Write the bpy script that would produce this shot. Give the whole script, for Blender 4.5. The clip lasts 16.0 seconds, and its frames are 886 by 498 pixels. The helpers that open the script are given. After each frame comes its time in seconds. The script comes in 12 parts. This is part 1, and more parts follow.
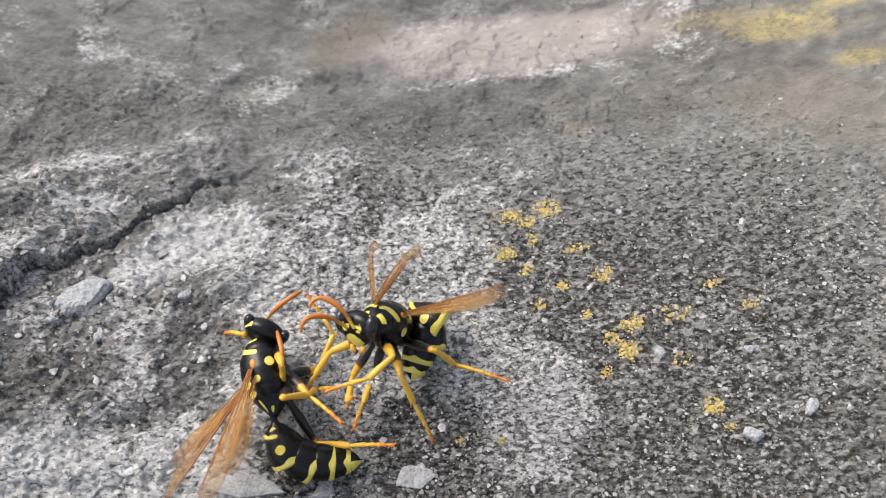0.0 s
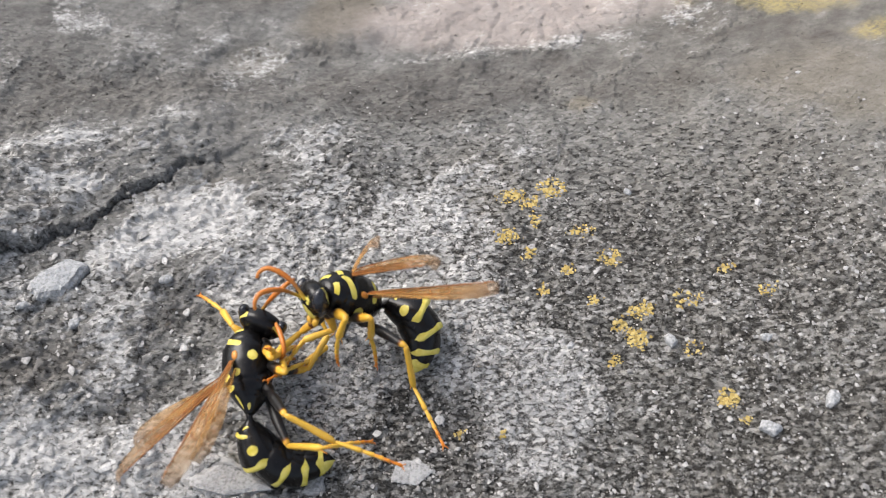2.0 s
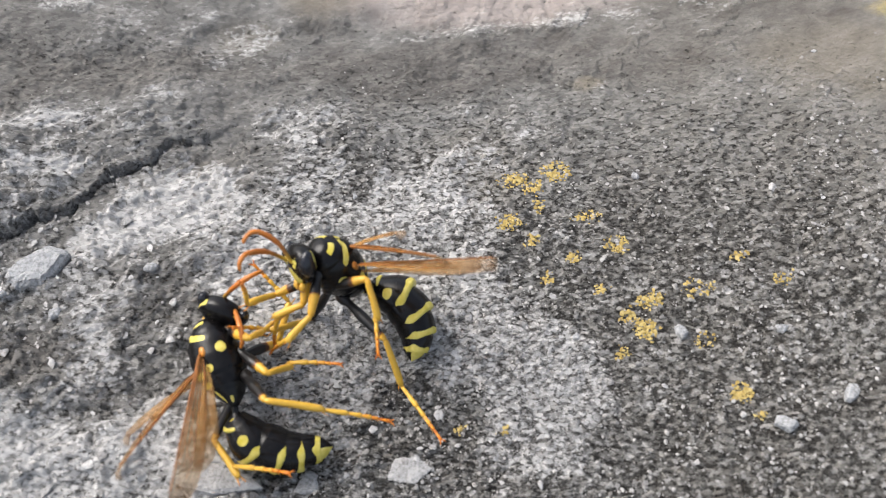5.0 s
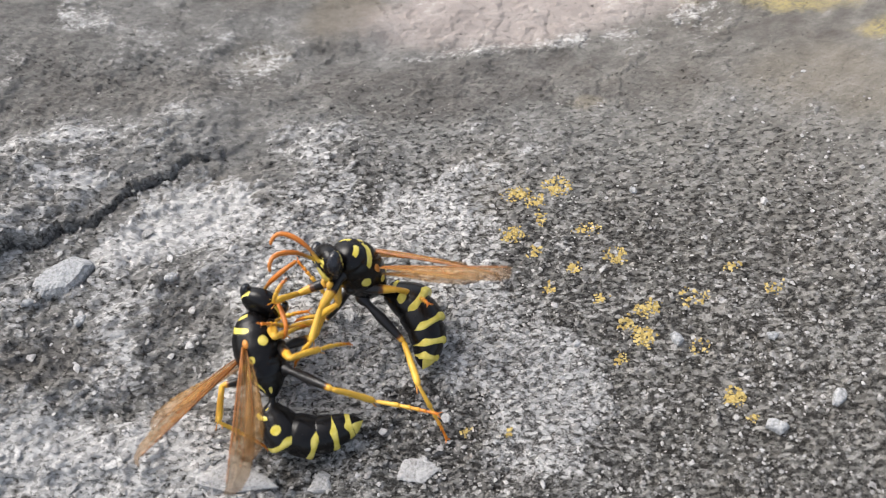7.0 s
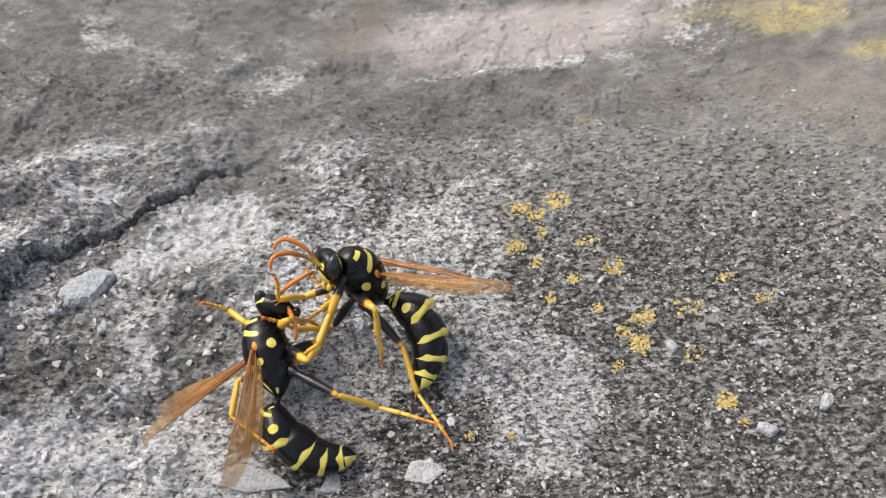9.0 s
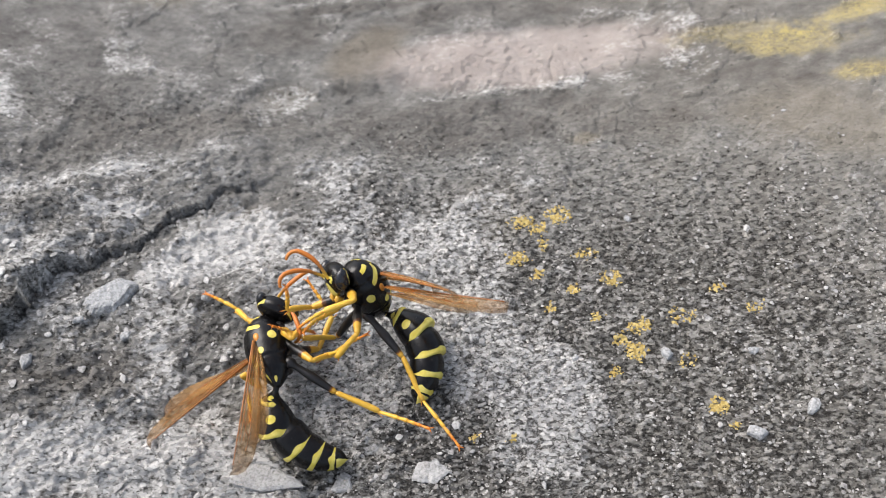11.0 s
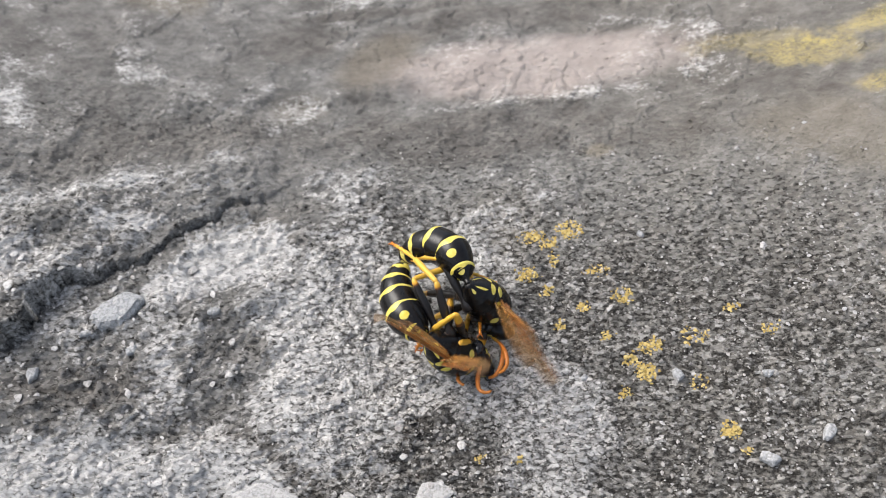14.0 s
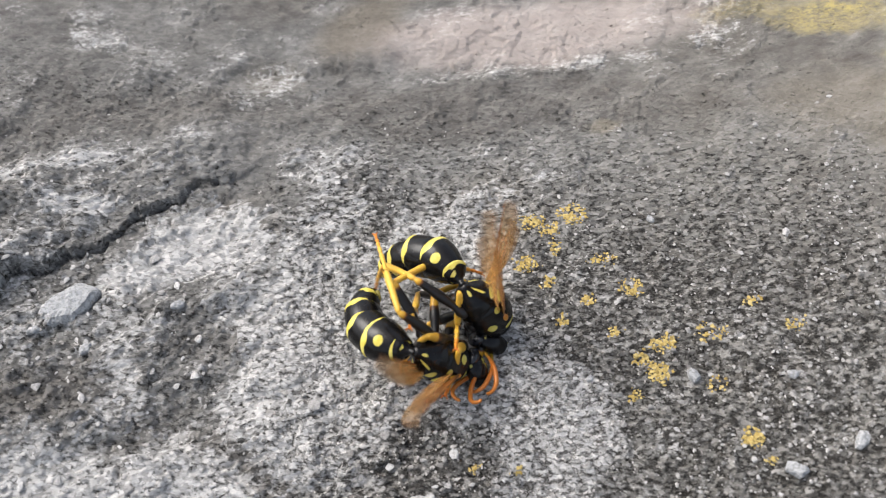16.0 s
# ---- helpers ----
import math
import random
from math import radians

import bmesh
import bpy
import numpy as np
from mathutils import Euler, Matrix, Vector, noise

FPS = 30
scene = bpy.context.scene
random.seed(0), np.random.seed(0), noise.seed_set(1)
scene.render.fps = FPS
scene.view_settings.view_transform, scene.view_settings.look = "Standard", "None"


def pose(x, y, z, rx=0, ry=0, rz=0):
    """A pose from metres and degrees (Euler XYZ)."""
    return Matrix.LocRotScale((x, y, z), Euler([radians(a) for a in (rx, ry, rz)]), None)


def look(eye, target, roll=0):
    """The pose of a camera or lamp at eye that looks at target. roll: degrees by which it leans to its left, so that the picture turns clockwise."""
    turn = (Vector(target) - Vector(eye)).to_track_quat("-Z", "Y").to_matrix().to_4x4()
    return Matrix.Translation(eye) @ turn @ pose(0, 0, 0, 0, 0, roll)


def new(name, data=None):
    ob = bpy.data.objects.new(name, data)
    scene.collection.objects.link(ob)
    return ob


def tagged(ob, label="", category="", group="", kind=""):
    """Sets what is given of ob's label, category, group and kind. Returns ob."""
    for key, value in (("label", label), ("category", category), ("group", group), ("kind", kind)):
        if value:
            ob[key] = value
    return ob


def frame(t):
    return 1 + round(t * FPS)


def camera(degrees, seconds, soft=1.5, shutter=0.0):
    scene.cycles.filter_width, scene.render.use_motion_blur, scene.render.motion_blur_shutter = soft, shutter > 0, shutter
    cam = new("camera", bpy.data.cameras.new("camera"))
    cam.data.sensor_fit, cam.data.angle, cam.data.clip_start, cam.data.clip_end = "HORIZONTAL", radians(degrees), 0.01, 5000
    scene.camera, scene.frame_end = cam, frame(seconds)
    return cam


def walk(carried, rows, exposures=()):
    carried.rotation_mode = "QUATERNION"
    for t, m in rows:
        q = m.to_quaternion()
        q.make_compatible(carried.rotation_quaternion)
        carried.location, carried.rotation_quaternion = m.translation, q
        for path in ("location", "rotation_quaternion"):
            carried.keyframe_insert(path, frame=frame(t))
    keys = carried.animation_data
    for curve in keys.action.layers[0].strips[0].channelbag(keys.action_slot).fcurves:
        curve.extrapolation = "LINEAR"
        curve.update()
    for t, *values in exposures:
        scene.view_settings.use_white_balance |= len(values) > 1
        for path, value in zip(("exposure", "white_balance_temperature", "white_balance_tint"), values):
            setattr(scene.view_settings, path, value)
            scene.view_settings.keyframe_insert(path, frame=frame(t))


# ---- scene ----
# ---- camera ----
cam = camera(52.21, 16.0, soft=1.0, shutter=0.4)
EXPO = 1.0
PATH = [
    (0, pose(-0.00000, -0.03568, 0.05100, 34.977, 0.001, 0.001)),
    (0.5, pose(0.00002, -0.03520, 0.05021, 34.713, -0.019, 0.016)),
    (1, pose(-0.00003, -0.03469, 0.04945, 34.430, -0.103, 0.010)),
    (1.5, pose(-0.00009, -0.03422, 0.04878, 34.160, -0.220, -0.043)),
    (2, pose(-0.00019, -0.03369, 0.04809, 33.853, -0.329, -0.119)),
    (2.5, pose(-0.00025, -0.03321, 0.04741, 33.575, -0.415, -0.178)),
    (3, pose(-0.00026, -0.03274, 0.04675, 33.303, -0.476, -0.188)),
    (3.5, pose(-0.00027, -0.03228, 0.04612, 33.050, -0.536, -0.225)),
    (4, pose(-0.00028, -0.03185, 0.04544, 32.809, -0.599, -0.265)),
    (6.5, pose(-0.00062, -0.03347, 0.04737, 33.760, -0.502, -0.146)),
    (7, pose(-0.00067, -0.03387, 0.04790, 33.981, -0.472, -0.113)),
    (7.5, pose(-0.00071, -0.03432, 0.04847, 34.217, -0.427, -0.077)),
    (8, pose(-0.00073, -0.03475, 0.04897, 34.464, -0.363, -0.022)),
    (8.5, pose(-0.00073, -0.03519, 0.04955, 34.710, -0.291, 0.020)),
    (9, pose(-0.00066, -0.03556, 0.05007, 34.894, -0.164, 0.106)),
    (11.5, pose(-0.00058, -0.03801, 0.05296, 36.154, 0.240, 0.443)),
    (12, pose(-0.00051, -0.03848, 0.05359, 36.373, 0.377, 0.491)),
    (12.5, pose(-0.00055, -0.03915, 0.05419, 36.714, 0.405, 0.564)),
    (12.9, pose(-0.00057, -0.03949, 0.05450, 36.885, 0.419, 0.601)),
    (12.9333, pose(0.00152, -0.03797, 0.05499, 36.297, 2.150, 2.129)),
    (12.9667, pose(0.00151, -0.03790, 0.05492, 36.271, 2.134, 2.119)),
    (13, pose(0.00149, -0.03783, 0.05485, 36.245, 2.119, 2.109)),
    (13.5, pose(0.00129, -0.03677, 0.05377, 35.856, 1.888, 1.966)),
    (14, pose(0.00102, -0.03555, 0.05251, 35.384, 1.575, 1.851)),
    (14.5, pose(0.00078, -0.03445, 0.05130, 34.964, 1.311, 1.685)),
    (15, pose(0.00059, -0.03337, 0.05015, 34.564, 1.076, 1.517)),
    (15.5, pose(0.00041, -0.03243, 0.04899, 34.224, 0.847, 1.360)),
    (16, pose(0.00023, -0.03152, 0.04792, 33.872, 0.600, 1.196)),
]
walk(cam, PATH, exposures=[(0, EXPO, 6500, 10), (16, EXPO, 6500, 10)])
# close-up lens: the insects sharp, the stone behind them soft
cam.data.dof.use_dof = True
cam.data.dof.focus_distance = 0.0578
cam.data.dof.aperture_fstop = 58.0

# ---- light: overcast sky, soft brightness from the left ----
world = bpy.data.worlds.new("overcast_sky")
scene.world = world
world.use_nodes = True
wn = world.node_tree
sky = wn.nodes.new("ShaderNodeTexSky")
sky.sky_type = "NISHITA"
sky.sun_disc = False
sky.sun_elevation = radians(52)
sky.sun_rotation = radians(-60)
sky.dust_density = 4.0
veil = wn.nodes.new("ShaderNodeHueSaturation")
veil.inputs["Saturation"].default_value = 0.62
wn.links.new(sky.outputs[0], veil.inputs["Color"])
wn.links.new(veil.outputs[0], wn.nodes["Background"].inputs[0])
wn.nodes["Background"].inputs[1].default_value = 0.130
sun_data = bpy.data.lights.new("sun", "SUN")
sun_data.energy = 1.5
sun_data.angle = radians(38)
sun_data.color = (1.0, 0.98, 0.955)
sun = new("sun", sun_data)
sun.matrix_basis = look((-0.95, 0.45, 1.15), (0, 0, 0))

MM = 0.001


# ---- materials ----
class Nodes:
    """A short way to write node trees."""

    def __init__(self, name):
        self.mat = bpy.data.materials.new(name)
        self.mat.use_nodes = True
        self.tree = self.mat.node_tree
        self.bsdf = self.tree.nodes["Principled BSDF"]

    def add(self, kind, **props):
        n = self.tree.nodes.new("ShaderNode" + kind)
        for k, v in props.items():
            if k == "operation":
                n.operation = v
            elif k == "feature":
                n.feature = v
            elif k == "blend_type":
                n.blend_type = v
            elif k == "data_type":
                n.data_type = v
            elif k == "attribute_name":
                n.attribute_name = v
        return n

    def put(self, value, socket):
        if hasattr(value, "links"):
            self.tree.links.new(value, socket)
        else:
            socket.default_value = value

    def coords(self):
        return self.add("TexCoord").outputs["Object"]

    def noise(self, size_mm, detail=3.0, rough=0.6, vec=None):
        n = self.add("TexNoise")
        n.inputs["Scale"].default_value = 1000.0 / size_mm
        n.inputs["Detail"].default_value = detail
        n.inputs["Roughness"].default_value = rough
        self.put(vec or self.coords(), n.inputs["Vector"])
        return n.outputs["Fac"]

    def cells(self, size_mm, vec=None, feature="F1"):
        n = self.add("TexVoronoi", feature=feature)
        n.inputs["Scale"].default_value = 1000.0 / size_mm
        self.put(vec or self.coords(), n.inputs["Vector"])
        return n

    def ramp(self, fac, stops):
        n = self.add("ValToRGB")
        e = n.color_ramp.elements
        while len(e) < len(stops):
            e.new(0.5)
        for k, (pos, col) in enumerate(stops):
            e[k].position = pos
            e[k].color = (*col, 1) if len(col) == 3 else col
        self.put(fac, n.inputs[0])
        return n.outputs[0]

    def maths(self, op, a, b=0.0):
        n = self.add("Math", operation=op)
        self.put(a, n.inputs[0])
        self.put(b, n.inputs[1])
        return n.outputs[0]

    def mix(self, fac, a, b, blend="MIX"):
        n = self.add("Mix", data_type="RGBA", blend_type=blend)
        self.put(fac, n.inputs[0])
        for v, s in ((a, n.inputs[6]), (b, n.inputs[7])):
            self.put((*v, 1) if isinstance(v, tuple) and len(v) == 3 else v, s)
        return n.outputs[2]

    def step(self, x, lo, hi):
        n = self.add("MapRange")
        self.put(x, n.inputs[0])
        n.inputs[1].default_value, n.inputs[2].default_value = lo, hi
        return n.outputs[0]

    def attr(self, name):
        return self.add("Attribute", attribute_name=name).outputs["Fac"]

    def bump(self, height, depth_mm, strength=1.0):
        n = self.add("Bump")
        n.inputs["Strength"].default_value = strength
        n.inputs["Distance"].default_value = depth_mm * MM
        self.put(height, n.inputs["Height"])
        self.tree.links.new(n.outputs[0], self.bsdf.inputs["Normal"])

    def done(self, color, rough, **more):
        self.put((*color, 1) if isinstance(color, tuple) and len(color) == 3 else color, self.bsdf.inputs["Base Color"])
        self.put(rough, self.bsdf.inputs["Roughness"])
        for k, v in more.items():
            self.put(v, self.bsdf.inputs[k.replace("_", " ")])
        return self.mat


def stone_ground_material():
    n = Nodes("weathered_stone")
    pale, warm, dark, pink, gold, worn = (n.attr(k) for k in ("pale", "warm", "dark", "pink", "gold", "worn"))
    # grains of mineral, their outlines broken by a fine wobble
    wob = n.add("TexNoise")
    wob.inputs["Scale"].default_value = 1000.0 / 0.3
    wob.inputs["Detail"].default_value = 3.0
    lay = n.add("Mapping")
    lay.inputs["Rotation"].default_value = (0, 0, radians(-16))
    lay.inputs["Scale"].default_value = (0.62, 1.0, 1.0)
    n.put(n.coords(), lay.inputs["Vector"])
    bed = lay.outputs[0]
    n.put(bed, wob.inputs["Vector"])
    shift = n.add("VectorMath", operation="MULTIPLY_ADD")
    n.put(wob.outputs["Color"], shift.inputs[0])
    shift.inputs[1].default_value = (0.00032, 0.00032, 0.00032)
    n.put(bed, shift.inputs[2])
    grain = n.cells(0.21, shift.outputs[0])
    coarse = n.cells(0.62, shift.outputs[0])
    g, h = n.add("SeparateColor"), n.add("SeparateColor")
    n.put(grain.outputs["Color"], g.inputs[0])
    n.put(coarse.outputs["Color"], h.inputs[0])
    fine = n.noise(0.20, 5, 0.72, bed)
    pit = n.noise(0.32, 5, 0.70, bed)
    mid = n.noise(1.5, 5, 0.68, bed)
    wide = n.noise(7.0, 4, 0.62)
    tone = n.maths("ADD", n.maths("MULTIPLY", g.outputs[0], 0.50), n.maths("ADD", n.maths("MULTIPLY", fine, 0.40), n.maths("MULTIPLY", h.outputs[0], 0.06)))
    # far grain evened out in the colour as lens blur, smooth stone likewise
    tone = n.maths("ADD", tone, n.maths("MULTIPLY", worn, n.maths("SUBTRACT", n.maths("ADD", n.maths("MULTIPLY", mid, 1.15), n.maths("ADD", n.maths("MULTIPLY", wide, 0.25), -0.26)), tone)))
    base = n.ramp(tone, [(0.18, (0.085, 0.082, 0.076)), (0.42, (0.168, 0.163, 0.152)), (0.62, (0.262, 0.255, 0.238)), (0.85, (0.50, 0.49, 0.46))])
    base = n.mix(n.maths("MULTIPLY", n.step(wide, 0.38, 0.68), 0.5), base, n.mix(1.0, base, (0.66, 0.63, 0.61), "MULTIPLY"))
    base = n.mix(n.maths("MULTIPLY", dark, 0.72), base, n.mix(1.0, base, (0.60, 0.57, 0.55), "MULTIPLY"))
    base = n.mix(n.maths("MULTIPLY", warm, 0.75), base, n.mix(0.5, base, (0.27, 0.225, 0.155)))
    # pale crust that breaks up into patches and specks
    speck = n.maths("ADD", n.maths("ADD", n.maths("MULTIPLY", pit, 0.50), n.maths("MULTIPLY", mid, 0.42)), n.maths("MULTIPLY", g.outputs[2], 0.14))
    amount = n.step(n.maths("ADD", speck, n.maths("MULTIPLY", pale, 0.44)), 0.60, 0.78)
    crust = n.ramp(n.maths("ADD", n.maths("MULTIPLY", g.outputs[1], 0.45), n.maths("MULTIPLY", fine, 0.55)), [(0.25, (0.27, 0.262, 0.248)), (0.5, (0.435, 0.426, 0.408)), (0.75, (0.60, 0.585, 0.56))])
    base = n.mix(n.maths("MULTIPLY", amount, 0.92), base, crust)
    base = n.mix(n.maths("MULTIPLY", pink, 0.62), base, n.mix(0.7, base, (0.56, 0.475, 0.43)))
    base = n.mix(n.maths("MULTIPLY", gold, n.step(n.maths("ADD", fine, n.maths("MULTIPLY", mid, 0.8)), 0.66, 0.98)), base, (0.42, 0.34, 0.13))
    # pits and joints between the grains: darker in colour, lower in the bump
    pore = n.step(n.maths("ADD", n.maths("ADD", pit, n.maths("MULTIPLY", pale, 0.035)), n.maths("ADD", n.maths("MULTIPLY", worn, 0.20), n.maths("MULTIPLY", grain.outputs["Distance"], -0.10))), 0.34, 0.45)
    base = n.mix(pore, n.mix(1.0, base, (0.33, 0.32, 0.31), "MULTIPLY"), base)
    net = n.cells(0.40, shift.outputs[0], "DISTANCE_TO_EDGE").outputs["Distance"]
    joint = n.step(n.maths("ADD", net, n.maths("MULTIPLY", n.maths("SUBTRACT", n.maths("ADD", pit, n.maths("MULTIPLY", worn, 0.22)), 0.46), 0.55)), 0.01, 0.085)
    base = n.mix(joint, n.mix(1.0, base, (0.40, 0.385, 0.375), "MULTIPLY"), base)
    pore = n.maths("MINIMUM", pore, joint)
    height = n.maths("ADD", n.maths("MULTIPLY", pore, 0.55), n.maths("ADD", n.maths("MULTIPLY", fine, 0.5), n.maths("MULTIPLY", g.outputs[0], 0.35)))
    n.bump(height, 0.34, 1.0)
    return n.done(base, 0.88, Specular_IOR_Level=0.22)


def rock_material(name, lo, hi):
    n = Nodes(name)
    per = n.add("NewGeometry").outputs["Random Per Island"]
    fine = n.noise(0.18, 4, 0.7)
    mid = n.noise(0.8, 3)
    col = n.ramp(n.maths("ADD", n.maths("MULTIPLY", per, 0.62), n.maths("MULTIPLY", mid, 0.38)), [(0.1, lo), (0.85, hi)])
    col = n.mix(n.step(fine, 0.3, 0.55), n.mix(1.0, col, (0.5, 0.49, 0.48), "MULTIPLY"), col)
    n.bump(n.maths("ADD", fine, mid), 0.10, 0.8)
    return n.done(col, 0.85, Specular_IOR_Level=0.25)


def lichen_material():
    n = Nodes("yellow_lichen")
    per = n.add("NewGeometry").outputs["Random Per Island"]
    fine = n.noise(0.16, 4, 0.7)
    col = n.ramp(n.maths("ADD", n.maths("MULTIPLY", per, 0.55), n.maths("MULTIPLY", fine, 0.45)), [(0.15, (0.19, 0.135, 0.05)), (0.5, (0.39, 0.285, 0.09)), (0.9, (0.54, 0.44, 0.19))])
    n.bump(fine, 0.10, 0.8)
    return n.done(col, 0.8, Specular_IOR_Level=0.2)


def chitin_material():
    n = Nodes("banded_chitin")
    band = n.attr("band")
    wob = n.noise(0.55, 4)
    edge = n.step(n.maths("ADD", band, n.maths("MULTIPLY", n.maths("SUBTRACT", wob, 0.5), 0.55)), -0.05, 0.05)
    yellow = n.ramp(n.noise(0.5, 3), [(0.3, (0.52, 0.42, 0.05)), (0.7, (0.67, 0.58, 0.16))])
    black = n.ramp(n.noise(0.25, 4), [(0.35, (0.0025, 0.0023, 0.0025)), (0.7, (0.008, 0.007, 0.0065))])
    n.bump(n.noise(0.09, 3, 0.7), 0.012, 0.5)
    rough = n.maths("ADD", 0.17, n.maths("MULTIPLY", n.noise(0.6, 3), 0.16))
    return n.done(n.mix(edge, black, yellow), rough, Specular_IOR_Level=0.27)


def limb_material():
    n = Nodes("limb_chitin")
    hue = n.attr("band")
    wob = n.maths("ADD", hue, n.maths("MULTIPLY", n.maths("SUBTRACT", n.noise(0.3, 4), 0.5), 0.34))
    col = n.ramp(wob, [(0.0, (0.008, 0.007, 0.007)), (0.28, (0.010, 0.008, 0.007)), (0.40, (0.16, 0.055, 0.012)), (0.52, (0.55, 0.29, 0.025)), (0.74, (0.66, 0.40, 0.05)), (0.90, (0.62, 0.21, 0.015)), (1.0, (0.50, 0.13, 0.010))])
    n.bump(n.noise(0.07, 3, 0.7), 0.012, 0.6)
    return n.done(col, 0.38, Specular_IOR_Level=0.45)


def antenna_material():
    n = Nodes("antenna_chitin")
    col = n.ramp(n.attr("band"), [(0.0, (0.62, 0.40, 0.03)), (0.22, (0.30, 0.12, 0.02)), (0.4, (0.46, 0.13, 0.012)), (1.0, (0.47, 0.16, 0.02))])
    n.bump(n.noise(0.08, 3), 0.01, 0.5)
    return n.done(col, 0.42)


def eye_material():
    n = Nodes("compound_eye")
    c = n.cells(0.035)
    n.bump(c.outputs["Distance"], 0.006, 0.5)
    return n.done(n.ramp(n.noise(0.5), [(0.3, (0.008, 0.009, 0.012)), (0.8, (0.02, 0.02, 0.024))]), 0.22)


def wing_material():
    n = Nodes("amber_wing")
    tip = n.attr("band")
    streak = n.add("Mapping")
    streak.inputs["Scale"].default_value = (0.25, 2.0, 1.0)
    n.put(n.coords(), streak.inputs["Vector"])
    veil = n.noise(0.7, 4, 0.6, streak.outputs[0])
    col = n.mix(n.step(veil, 0.3, 0.7), (0.58, 0.31, 0.085), (0.72, 0.46, 0.20))
    col = n.mix(n.step(tip, 0.62, 1.0), col, (0.30, 0.19, 0.12))
    n.bump(veil, 0.02, 0.5)
    glass = n.add("BsdfTransparent")
    n.put((0.985, 0.95, 0.89, 1), glass.inputs[0])
    trans = n.add("BsdfTranslucent")
    n.put(col, trans.inputs[0])
    n.done(col, 0.3, Specular_IOR_Level=0.35)
    first, second = n.add("MixShader"), n.add("MixShader")
    first.inputs[0].default_value = 0.55
    n.tree.links.new(n.bsdf.outputs[0], first.inputs[1])
    n.tree.links.new(trans.outputs[0], first.inputs[2])
    n.put(n.maths("SUBTRACT", 0.63, n.maths("ADD", n.maths("MULTIPLY", veil, 0.42), n.maths("MULTIPLY", tip, 0.12))), second.inputs[0])
    n.tree.links.new(glass.outputs[0], second.inputs[1])
    n.tree.links.new(first.outputs[0], second.inputs[2])
    n.tree.links.new(second.outputs[0], n.tree.nodes["Material Output"].inputs[0])
    return n.mat


def plain_material(name, lo, hi, size_mm, rough):
    n = Nodes(name)
    return n.done(n.ramp(n.noise(size_mm), [(0.3, lo), (0.7, hi)]), rough)


STONE = stone_ground_material()
CRUMB = rock_material("crumb_stone", (0.12, 0.114, 0.106), (0.46, 0.445, 0.42))
CHIP = rock_material("chip_stone", (0.24, 0.23, 0.22), (0.54, 0.53, 0.51))
FLAKE = rock_material("grey_flake", (0.32, 0.325, 0.325), (0.52, 0.52, 0.51))
PALE_ROCK = rock_material("pale_flake", (0.33, 0.325, 0.315), (0.54, 0.535, 0.52))
LICHEN = lichen_material()
CHITIN = chitin_material()
LIMB = limb_material()
FEELER = antenna_material()
EYE = eye_material()
WING = wing_material()
VEIN = plain_material("wing_vein", (0.16, 0.055, 0.012), (0.30, 0.11, 0.02), 0.5, 0.4)
SCALE = plain_material("wing_scale", (0.40, 0.13, 0.015), (0.55, 0.24, 0.03), 0.3, 0.35)
DARK = plain_material("dark_chitin", (0.010, 0.008, 0.007), (0.05, 0.025, 0.012), 0.3, 0.35)


# ---- ground ----
def lattice(ix, iy, seed):
    h = (ix.astype(np.int64) * 374761393 + iy.astype(np.int64) * 668265263 + seed * 974711) & 0x7FFFFFFF
    h = ((h ^ (h >> 13)) * 1274126177) & 0x7FFFFFFF
    return ((h ^ (h >> 16)) & 0xFFFF) / 65535.0


def smooth_noise(x, y, size, seed):
    u, v = x / size, y / size
    i, j = np.floor(u), np.floor(v)
    a, b = u - i, v - j
    a, b = a * a * (3 - 2 * a), b * b * (3 - 2 * b)
    return ((lattice(i, j, seed) * (1 - a) + lattice(i + 1, j, seed) * a) * (1 - b)
            + (lattice(i, j + 1, seed) * (1 - a) + lattice(i + 1, j + 1, seed) * a) * b)


def fractal(x, y, size, seed, octaves=4, gain=0.5):
    total, amp, norm = 0.0, 1.0, 0.0
    for k in range(octaves):
        total = total + amp * smooth_noise(x, y, size, seed + 7 * k)
        norm += amp
        amp, size = amp * gain, size * 0.5
    return total / norm - 0.5


def ease(x, lo, hi):
    t = np.clip((x - lo) / (hi - lo), 0, 1)
    return t * t * (3 - 2 * t)


def lie(x, y):
    """The broad shape of the stone, in millimetres."""
    x, y = np.clip(x, -46, 40), np.clip(y, -24, 36)
    return -0.41714 + 0.057982 * x + 0.105078 * y + 0.0031747 * x * x + 0.0006033 * x * y - 0.0025684 * y * y


CRACK = ((-44.0, -12.0), (-35.0, -8.4), (-32.1, -7.2), (-30.0, -6.2), (-28.9, -3.6), (-27.6, -1.8), (-25.7, -1.4), (-24.9, -0.3), (-23.1, 0.3), (-21.1, 2.2), (-20.5, 3.2), (-18.5, 4.1), (-17.5, 5.9), (-15.7, 6.2), (-14.4, 6.9))


LEDGE = ((-40.0, -8.5), (-27.0, -10.0), (-21.3, -11.0), (-16.7, -12.0), (-13.6, -13.0), (-11.7, -13.7), (-10.1, -15.5), (-9.4, -19.0))


